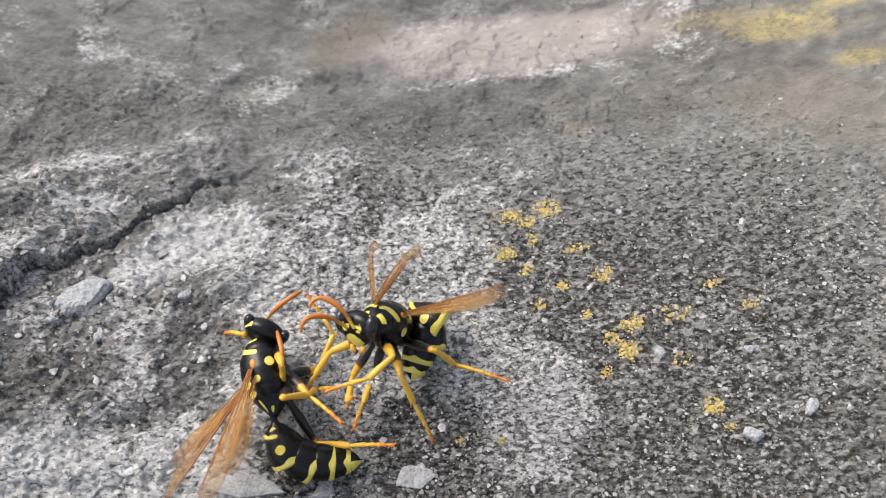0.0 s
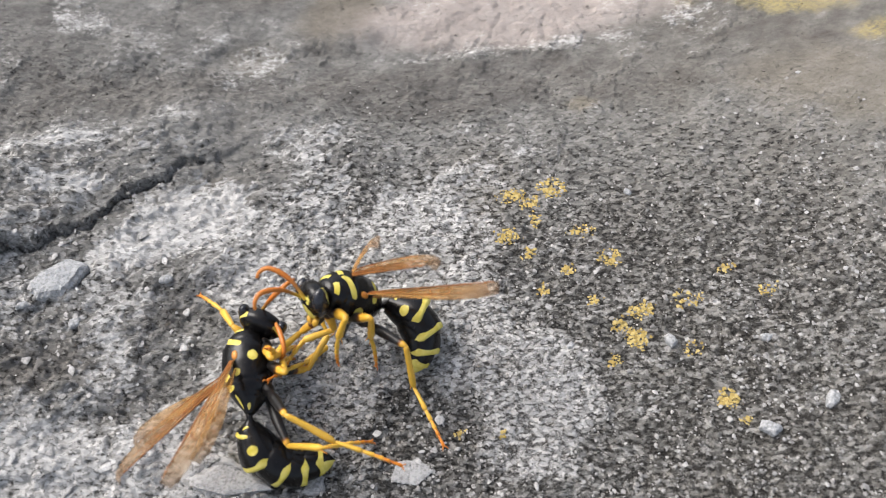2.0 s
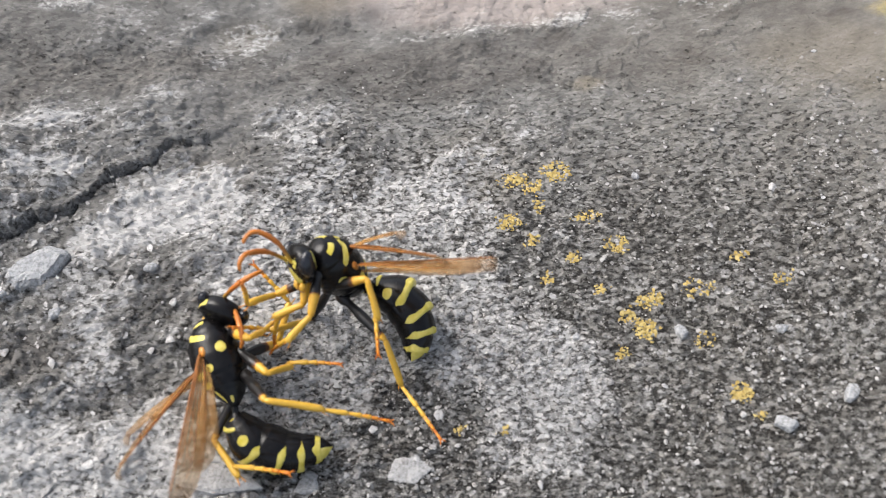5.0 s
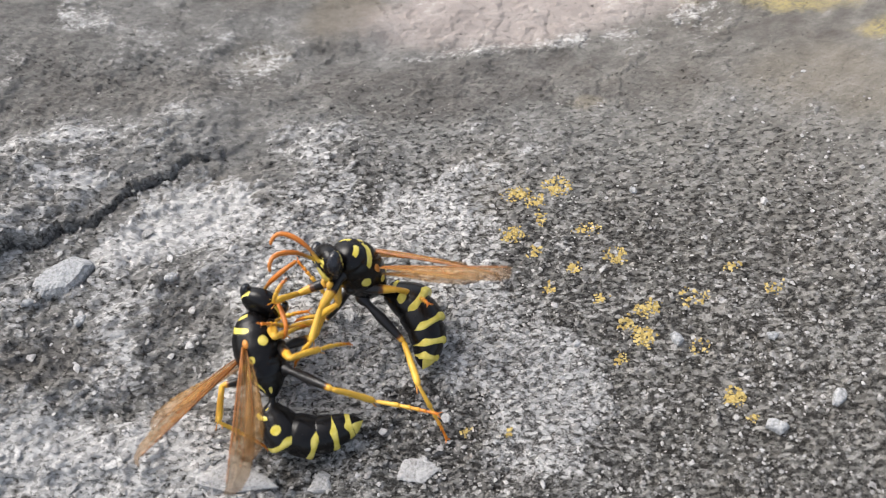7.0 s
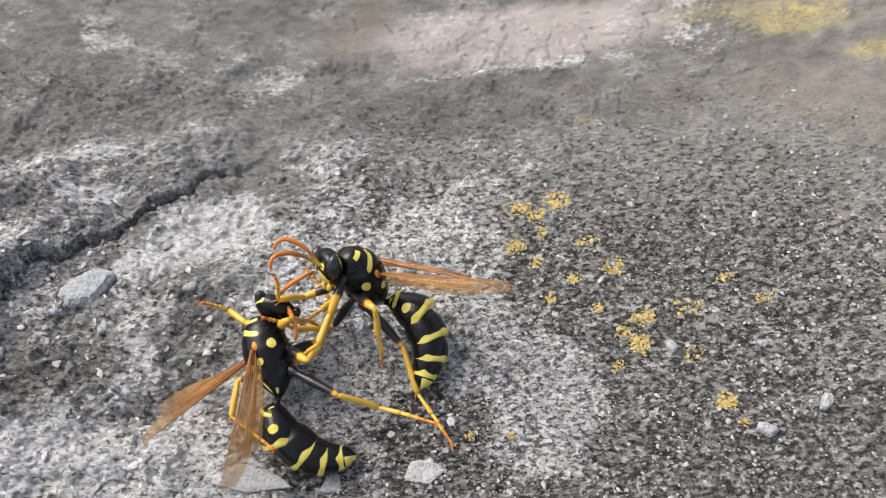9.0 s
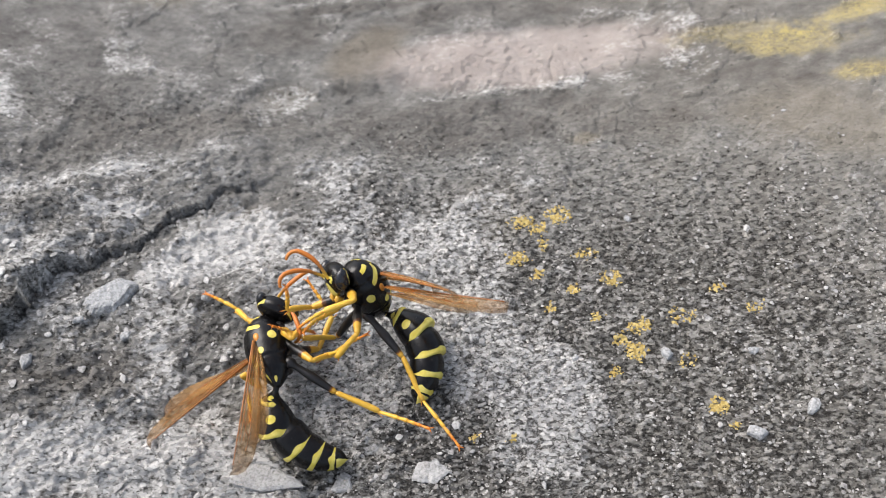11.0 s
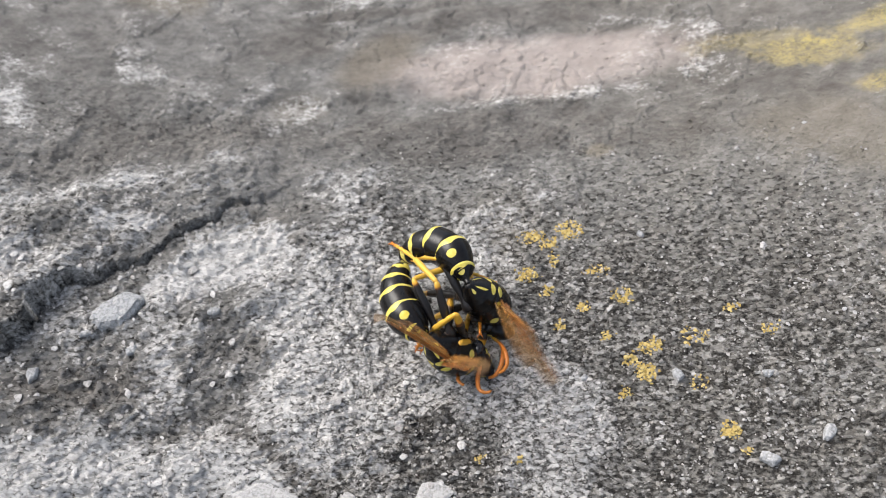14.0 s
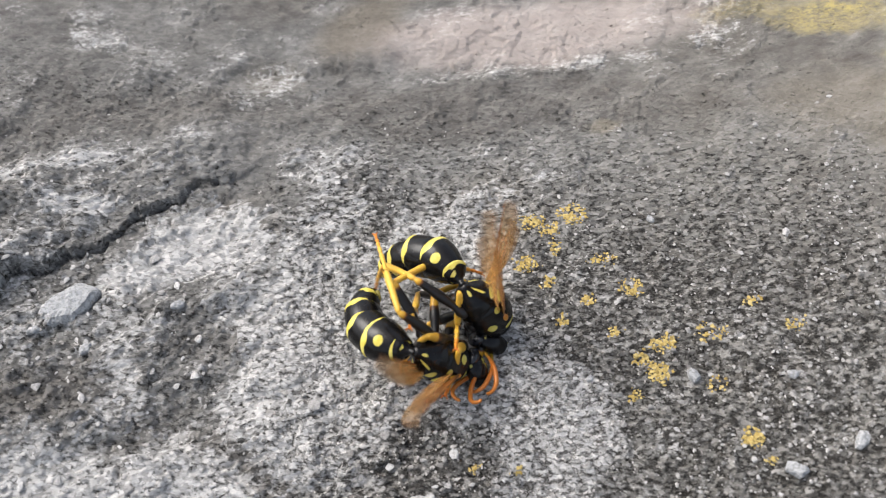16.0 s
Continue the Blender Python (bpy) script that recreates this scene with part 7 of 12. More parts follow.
    walk(one["tarsusRH"], [(0, P(0.8, 1.27, -0.39, 26.15, 17.32, 27.92)), (0.25, P(1.82, 2.09, -0.57, 46.21, 9.04, 68.42)), (0.5, P(2.84, 2.91, -0.75, 56.47, -9.52, 104.24)), (0.75, P(3.05, 2.57, -1.44, 66.12, 20.68, 119.27)), (1, P(3.27, 2.23, -2.13, 89.86, 45.66, 146.75)), (1.5, P(2.61, 1.44, -2.56, 84.64, 55.36, 122.73)), (2, P(4.46, 1.76, -2.4, 24.92, 30.16, 52.58)), (2.5, P(3.65, 1.88, -2.46, 28.9, 33.72, 57.06)), (3, P(3.17, 1.91, -2.4, 35.1, 37.14, 62.26)), (3.5, P(2.69, 2.39, -1.76, 52.82, 30.1, 108.85)), (4, P(3.21, 2.74, -1.4, 53.42, 31.75, 121.19)), (4.8333, P(3.85, 2.39, -1.63, 23.63, 28.69, 75.67)), (5.6667, P(4.48, 2.04, -1.87, 5.27, 9.43, 39.27)), (6.5, P(5.12, 1.69, -2.11, 1.17, -16.09, 9.24)), (7, P(4.75, 1.45, -2.49, 3.08, -2.44, 12.49)), (7.5, P(4.85, 1.11, -2.61, 2.65, 2.59, 18.06)), (8, P(5.24, 1.28, -2.3, 9.85, 42.6, 37.77)), (8.5, P(4.86, 1.57, -2.36, 9.34, 34.98, 34.21)), (9, P(5.14, 1.43, -2.28, 0.85, -11.81, 8.75)), (11.5, P(6.66, 0.38, 0.3, 0.24, -42.17, -0.67)), (12, P(6.15, 1.14, -1.34, -0.16, -19.04, 10.45)), (12.5, P(6.31, 1.14, -0.99, 0.02, -35.83, -0.05)), (12.8667, P(5.84, 1.25, -1.74, -0.29, -25.06, 3.39)), (12.9, P(5.13, 1.02, -2.18, -0.52, 11.07, 22.25)), (12.9334, P(4.42, 0.8, -2.61, 14.73, 44.74, 48.58)), (12.9667, P(3.71, 0.57, -3.05, 70.83, 59.96, 113.52)), (13, P(3.68, 0.56, -3.05, 71.97, 60, 114.25)), (13.5, P(3.63, -0.23, -3.09, 87.22, 70.5, 103.46)), (14, P(4.73, 0.99, -2.71, 57.63, 55.5, 115.46)), (14.1667, P(4.81, 0.65, -2.73, 46.8, 19.05, 104.68)), (14.3333, P(4.89, 0.3, -2.76, 42.83, -18.1, 100.78)), (14.5, P(4.96, -0.04, -2.78, 40.34, -55.4, 98.49)), (15, P(5.1, -0.06, -2.71, 39.27, -52.25, 101.19)), (15.5, P(5.24, -0.77, -2.52, 33.22, -46.62, 96.83)), (15.625, P(5.08, -0.92, -2.53, 59.25, -10.89, 74.02)), (15.75, P(4.93, -1.07, -2.55, 72.41, 29.11, 66.77)), (15.875, P(4.78, -1.22, -2.57, 91.94, 69.56, 73.13)), (16, P(4.62, -1.37, -2.59, -117.02, 67.02, -147.4))])
    walk(one["forewingL"], [(0, P(0.5, 1.05, 0.8, -59.15, -38.48, -156.76)), (0.5, P(0.5, 1.05, 0.8, -58.44, -32.82, -153.71)), (1, P(0.5, 1.05, 0.8, -67.69, -33.55, -155.63)), (1.5, P(0.5, 1.05, 0.8, -69.13, -30.34, -146.48)), (2, P(0.5, 1.05, 0.8, -68.91, -38.17, -149.05)), (2.5, P(0.5, 1.05, 0.8, -76.25, -40.74, -135.23)), (3, P(0.5, 1.05, 0.8, -77.64, -42.64, -142.97)), (3.5, P(0.5, 1.05, 0.8, -60.87, -36.62, -147.63)), (4, P(0.5, 1.05, 0.8, -62.07, -33.12, -118.98)), (6.5, P(0.5, 1.05, 0.8, -65.45, -40.69, -148.15)), (7, P(0.5, 1.05, 0.8, -79.61, -45.71, -131.4)), (7.5, P(0.5, 1.05, 0.8, -87.39, -52.06, -132.14)), (8, P(0.5, 1.05, 0.8, -75.88, -53.14, -144.24)), (8.5, P(0.5, 1.05, 0.8, -89.32, -44.73, -113.12)), (9, P(0.5, 1.05, 0.8, -87.59, -45.94, -126)), (11.5, P(0.5, 1.05, 0.8, -77.2, -48.71, -155.44)), (12, P(0.5, 1.05, 0.8, -73.85, -45.51, -154.09)), (12.5, P(0.5, 1.05, 0.8, -68.68, -44.1, -158.36)), (12.8667, P(0.5, 1.05, 0.8, -71.04, -44.46, -155.21)), (12.9, P(0.5, 1.05, 0.8, -121.43, -39.74, -151.69)), (12.9334, P(0.5, 1.05, 0.8, -168.08, -34.65, -153.95)), (12.9667, P(0.5, 1.05, 0.8, 147.15, -32.39, -159.83)), (13, P(0.5, 1.05, 0.8, 147.1, -32.31, -159.85)), (13.0714, P(0.5, 1.05, 0.8, 130.23, -27.04, -151.69)), (13.1429, P(0.5, 1.05, 0.8, 166.71, -38.63, -172.49)), (13.2143, P(0.5, 1.05, 0.8, 129.85, -29.72, -151.66)), (13.2857, P(0.5, 1.05, 0.8, 167.68, -40.79, -174.57)), (13.3571, P(0.5, 1.05, 0.8, 129.47, -32.41, -151.61)), (13.4286, P(0.5, 1.05, 0.8, 168.78, -42.91, -176.77)), (13.5, P(0.5, 1.05, 0.8, 147.88, -41.31, -163.25)), (13.5714, P(0.5, 1.05, 0.8, 107.09, -37.23, -138.18)), (13.6429, P(0.5, 1.05, 0.8, 119.44, -57.58, -150.49)), (13.7143, P(0.5, 1.05, 0.8, 65.12, -29.36, -113.77)), (13.7857, P(0.5, 1.05, 0.8, 61.25, -51.08, -114.28)), (13.8571, P(0.5, 1.05, 0.8, 32.46, -10.78, -101.56)), (13.9286, P(0.5, 1.05, 0.8, 24.39, -31.39, -101.66)), (14, P(0.5, 1.05, 0.8, 7.11, -4.71, -100.87)), (14.0714, P(0.5, 1.05, 0.8, 17.93, 5.03, -103.6)), (14.1429, P(0.5, 1.05, 0.8, 42.65, -30.51, -110.44)), (14.2143, P(0.5, 1.05, 0.8, 46.4, -4.23, -112.58)), (14.2857, P(0.5, 1.05, 0.8, 79.05, -34.33, -125.04)), (14.3571, P(0.5, 1.05, 0.8, 76.26, -7.93, -124.99)), (14.4286, P(0.5, 1.05, 0.8, 115.28, -30.07, -139.43)), (14.5, P(0.5, 1.05, 0.8, 118.41, -15.56, -139.81)), (14.5714, P(0.5, 1.05, 0.8, 107.99, -6.91, -138.63)), (14.6429, P(0.5, 1.05, 0.8, 137.04, -27.94, -148.57)), (14.7143, P(0.5, 1.05, 0.8, 111.68, -10.68, -140.87)), (14.7857, P(0.5, 1.05, 0.8, 142.5, -30.11, -152.92)), (14.8571, P(0.5, 1.05, 0.8, 115.57, -14.31, -143.38)), (14.9286, P(0.5, 1.05, 0.8, 148.25, -31.9, -157.58)), (15, P(0.5, 1.05, 0.8, 134.47, -26.05, -151.74)), (15.0714, P(0.5, 1.05, 0.8, 107.66, -17.59, -142.46)), (15.1429, P(0.5, 1.05, 0.8, 124.97, -35.28, -152.09)), (15.2143, P(0.5, 1.05, 0.8, 83.89, -15.12, -135.56)), (15.2857, P(0.5, 1.05, 0.8, 98.2, -34.71, -143.48)), (15.3571, P(0.5, 1.05, 0.8, 60.92, -10.22, -130.33)), (15.4286, P(0.5, 1.05, 0.8, 72.45, -31.07, -136.26)), (15.5, P(0.5, 1.05, 0.8, 48.81, -16.31, -129.24)), (15.5714, P(0.5, 1.05, 0.8, 52.52, -8.31, -128.97)), (15.6429, P(0.5, 1.05, 0.8, 91.91, -34.71, -142.02)), (15.7143, P(0.5, 1.05, 0.8, 81.08, -15.73, -135.15)), (15.7857, P(0.5, 1.05, 0.8, 125.93, -36.16, -153.63)), (15.8571, P(0.5, 1.05, 0.8, 111.16, -19.25, -144.48)), (15.9286, P(0.5, 1.05, 0.8, 159.1, -32.12, -164.11)), (16, P(0.5, 1.05, 0.8, 157.41, -24.01, -160.12))])
    walk(one["hindwingL"], [(0, P(-0.05, 1.05, 0.7, -73.37, -48.38, -153.95)), (0.5, P(-0.05, 1.05, 0.7, -71.65, -42.41, -150.76)), (1, P(-0.05, 1.05, 0.7, -84.26, -42.71, -151.52)), (1.5, P(-0.05, 1.05, 0.7, -87.6, -38.8, -141.58)), (2, P(-0.05, 1.05, 0.7, -85.95, -48.12, -144.87)), (2.5, P(-0.05, 1.05, 0.7, -97.12, -50.45, -128.87)), (3, P(-0.05, 1.05, 0.7, -97.54, -52.87, -137.04)), (3.5, P(-0.05, 1.05, 0.7, -79.95, -45.5, -142.57)), (4, P(-0.05, 1.05, 0.7, -89.99, -39.65, -111.3)), (6.5, P(-0.05, 1.05, 0.7, -85.5, -50.09, -143.08)), (7, P(-0.05, 1.05, 0.7, -101.11, -55.77, -123.86)), (7.5, P(-0.05, 1.05, 0.7, -108.85, -63.54, -123.43)), (8, P(-0.05, 1.05, 0.7, -87.14, -66.54, -144.18)), (8.5, P(-0.05, 1.05, 0.7, -112.64, -54.11, -103.48)), (9, P(-0.05, 1.05, 0.7, -111.95, -55.06, -116.55)), (11.5, P(-0.05, 1.05, 0.7, -96.23, -59.09, -149.84)), (12, P(-0.05, 1.05, 0.7, -91.07, -55.82, -149.35)), (12.5, P(-0.05, 1.05, 0.7, -84.57, -54.45, -154.82)), (12.8667, P(-0.05, 1.05, 0.7, -88.18, -54.64, -150.9)), (12.9, P(-0.05, 1.05, 0.7, -139.57, -48.85, -144.43)), (12.9334, P(-0.05, 1.05, 0.7, 175.77, -41.99, -146.75)), (12.9667, P(-0.05, 1.05, 0.7, 134.4, -38.09, -154.4)), (13, P(-0.05, 1.05, 0.7, 134.35, -38, -154.44)), (13.0714, P(-0.05, 1.05, 0.7, 117.46, -31.36, -144.86)), (13.1429, P(-0.05, 1.05, 0.7, 155.58, -45.86, -169.67)), (13.2143, P(-0.05, 1.05, 0.7, 116.98, -34.34, -144.41)), (13.2857, P(-0.05, 1.05, 0.7, 157.05, -48.41, -172)), (13.3571, P(-0.05, 1.05, 0.7, 116.45, -37.31, -143.91)), (13.4286, P(-0.05, 1.05, 0.7, 158.75, -50.91, -174.55)), (13.5, P(-0.05, 1.05, 0.7, 135.28, -48.33, -157.02)), (13.5714, P(-0.05, 1.05, 0.7, 94.01, -40.05, -128.14)), (13.6429, P(-0.05, 1.05, 0.7, 101.92, -62.36, -136.64)), (13.7143, P(-0.05, 1.05, 0.7, 56.19, -27.95, -104.23)), (13.7857, P(-0.05, 1.05, 0.7, 47.58, -49.8, -100.94)), (13.8571, P(-0.05, 1.05, 0.7, 28.66, -7.19, -93.53)), (13.9286, P(-0.05, 1.05, 0.7, 17.95, -27.63, -92.48)), (14, P(-0.05, 1.05, 0.7, 5.35, -0.06, -93.21)), (14.0714, P(-0.05, 1.05, 0.7, 15.1, 9.69, -96.57)), (14.1429, P(-0.05, 1.05, 0.7, 32.41, -27.22, -102.2)), (14.2143, P(-0.05, 1.05, 0.7, 37.18, -0.43, -106.1)), (14.2857, P(-0.05, 1.05, 0.7, 62.6, -33.19, -116.71)), (14.3571, P(-0.05, 1.05, 0.7, 60.76, -6.08, -118.8)), (14.4286, P(-0.05, 1.05, 0.7, 94.31, -31.83, -133.1)), (14.5, P(-0.05, 1.05, 0.7, 96.41, -17.63, -135.09)), (14.5714, P(-0.05, 1.05, 0.7, 87.85, -8.28, -133.46)), (14.6429, P(-0.05, 1.05, 0.7, 116.46, -31.81, -143.89)), (14.7143, P(-0.05, 1.05, 0.7, 93.5, -12.6, -135.22)), (14.7857, P(-0.05, 1.05, 0.7, 124.19, -34.71, -148.24)), (14.8571, P(-0.05, 1.05, 0.7, 99.41, -16.73, -137.44)), (14.9286, P(-0.05, 1.05, 0.7, 132.43, -37.08, -153.19)), (15, P(-0.05, 1.05, 0.7, 119.8, -30.23, -146.3)), (15.0714, P(-0.05, 1.05, 0.7, 93.83, -19.84, -136.28)), (15.1429, P(-0.05, 1.05, 0.7, 109.96, -39.56, -146.54)), (15.2143, P(-0.05, 1.05, 0.7, 70.8, -16.21, -129.46)), (15.2857, P(-0.05, 1.05, 0.7, 83.31, -37.65, -137.36)), (15.3571, P(-0.05, 1.05, 0.7, 48.8, -10.38, -124.74)), (15.4286, P(-0.05, 1.05, 0.7, 58.41, -32.8, -130.46)), (15.5, P(-0.05, 1.05, 0.7, 36.55, -16.66, -124.15)), (15.5714, P(-0.05, 1.05, 0.7, 40.96, -8.3, -123.6)), (15.6429, P(-0.05, 1.05, 0.7, 77.59, -37.52, -135.94)), (15.7143, P(-0.05, 1.05, 0.7, 68.67, -16.97, -129.11)), (15.7857, P(-0.05, 1.05, 0.7, 112, -40.72, -148.43)), (15.8571, P(-0.05, 1.05, 0.7, 98.33, -22, -138.52)), (15.9286, P(-0.05, 1.05, 0.7, 146.54, -37.85, -161.08)), (16, P(-0.05, 1.05, 0.7, 144.74, -29.21, -156.36))])
    walk(one["forewingR"], [(0, P(0.5, -1.05, 0.8, -42.87, -26.01, -154.59)), (0.5, P(0.5, -1.05, 0.8, -49.01, -25.1, -147.87)), (1, P(0.5, -1.05, 0.8, -47.04, -21.15, -153.22)), (1.5, P(0.5, -1.05, 0.8, -41.93, -16.48, -147.04)), (2, P(0.5, -1.05, 0.8, -41.98, -21.49, -146.61)), (2.5, P(0.5, -1.05, 0.8, -42.65, -22.92, -139.49)), (3, P(0.5, -1.05, 0.8, -39.8, -20.99, -148.46)), (3.5, P(0.5, -1.05, 0.8, -37.01, -21.7, -156.24)), (3.75, P(0.5, -1.05, 0.8, -88.51, -27.11, -148.39)), (4, P(0.5, -1.05, 0.8, -140.99, -24.81, -138.76)), (6.5, P(0.5, -1.05, 0.8, -124.09, -13.74, -153.28)), (7, P(0.5, -1.05, 0.8, -130.16, -17.18, -143.89)), (7.5, P(0.5, -1.05, 0.8, -137.17, -15.45, -131.33)), (8, P(0.5, -1.05, 0.8, -136.68, -16.5, -133.04)), (8.5, P(0.5, -1.05, 0.8, -142.25, -20.9, -128.94)), (9, P(0.5, -1.05, 0.8, -134.71, -21.05, -146.15)), (11.5, P(0.5, -1.05, 0.8, -124.06, -17.52, -169.01)), (12, P(0.5, -1.05, 0.8, -124.29, -12.12, -158.71)), (12.5, P(0.5, -1.05, 0.8, -119.95, -11.15, -164.28)), (12.8667, P(0.5, -1.05, 0.8, -118.12, -9.02, -161.53)), (12.9, P(0.5, -1.05, 0.8, -90.55, -14.95, -162.5)), (12.9334, P(0.5, -1.05, 0.8, -62.04, -19.74, -166.3)), (12.9667, P(0.5, -1.05, 0.8, -32.56, -22.17, -172.18)), (13, P(0.5, -1.05, 0.8, -32.53, -22.12, -172.22)), (13.0714, P(0.5, -1.05, 0.8, -14.93, -23.98, 179.16)), (13.1429, P(0.5, -1.05, 0.8, -49.46, -22.08, -168.57)), (13.2143, P(0.5, -1.05, 0.8, -14.29, -25.18, 175.35)), (13.2857, P(0.5, -1.05, 0.8, -49.46, -25.05, -170.92)), (13.3571, P(0.5, -1.05, 0.8, -13.55, -26.35, 171.48)), (13.4286, P(0.5, -1.05, 0.8, -49.33, -28.01, -173.34)), (13.5, P(0.5, -1.05, 0.8, -30.78, -29.73, 176.26)), (13.5714, P(0.5, -1.05, 0.8, -7.94, -24.46, 175.68)), (13.6429, P(0.5, -1.05, 0.8, -36.33, -16.61, -164.72)), (13.7143, P(0.5, -1.05, 0.8, 2.49, -20.44, -167.84)), (13.7857, P(0.5, -1.05, 0.8, -21.98, -6.22, -152.64)), (13.8571, P(0.5, -1.05, 0.8, 13.53, -19.35, -151.14)), (13.9286, P(0.5, -1.05, 0.8, -5.9, 0.69, -138.47)), (14, P(0.5, -1.05, 0.8, 13.18, -9.54, -131.45)), (14.0714, P(0.5, -1.05, 0.8, 19.15, -19.4, -140.54)), (14.1429, P(0.5, -1.05, 0.8, -12.6, 0.79, -142.64)), (14.2143, P(0.5, -1.05, 0.8, 8.16, -17.27, -152.94)), (14.2857, P(0.5, -1.05, 0.8, -27.19, -3.96, -153.62)), (14.3571, P(0.5, -1.05, 0.8, -2.99, -17.45, -165.47)), (14.4286, P(0.5, -1.05, 0.8, -40.83, -11.25, -163.19)), (14.5, P(0.5, -1.05, 0.8, -30.81, -18.52, -172.23)), (14.5714, P(0.5, -1.05, 0.8, -14.64, -20.4, -177.51)), (14.6429, P(0.5, -1.05, 0.8, -48.8, -16.12, -166.29)), (14.7143, P(0.5, -1.05, 0.8, -16.1, -21.33, -176.85)), (14.7857, P(0.5, -1.05, 0.8, -50.33, -16.55, -165.21)), (14.8571, P(0.5, -1.05, 0.8, -17.58, -22.26, -176.16)), (14.9286, P(0.5, -1.05, 0.8, -51.86, -16.96, -164.11)), (15, P(0.5, -1.05, 0.8, -36.19, -20.97, -168.97)), (15.0714, P(0.5, -1.05, 0.8, -3.29, -13.09, -174.56)), (15.1429, P(0.5, -1.05, 0.8, -19.32, 1.68, -170.45)), (15.2143, P(0.5, -1.05, 0.8, 28.37, 4.54, -165.02)), (15.2857, P(0.5, -1.05, 0.8, 14, 21.17, -165.77)), (15.3571, P(0.5, -1.05, 0.8, 63.67, 14.03, -147.14)), (15.4286, P(0.5, -1.05, 0.8, 54.52, 34.09, -148.44)), (15.5, P(0.5, -1.05, 0.8, 90.13, 23.77, -129.97)), (15.5714, P(0.5, -1.05, 0.8, 83.37, 13.94, -136.47)), (15.6429, P(0.5, -1.05, 0.8, 35.52, 29.03, -157.97)), (15.7143, P(0.5, -1.05, 0.8, 48.83, 10.66, -156.08)), (15.7857, P(0.5, -1.05, 0.8, 1.17, 12.6, -169.14)), (15.8571, P(0.5, -1.05, 0.8, 17.48, -2.56, -170.39)), (15.9286, P(0.5, -1.05, 0.8, -29.16, -6.83, -169.24)), (16, P(0.5, -1.05, 0.8, -28.56, -19.26, -170.35))])
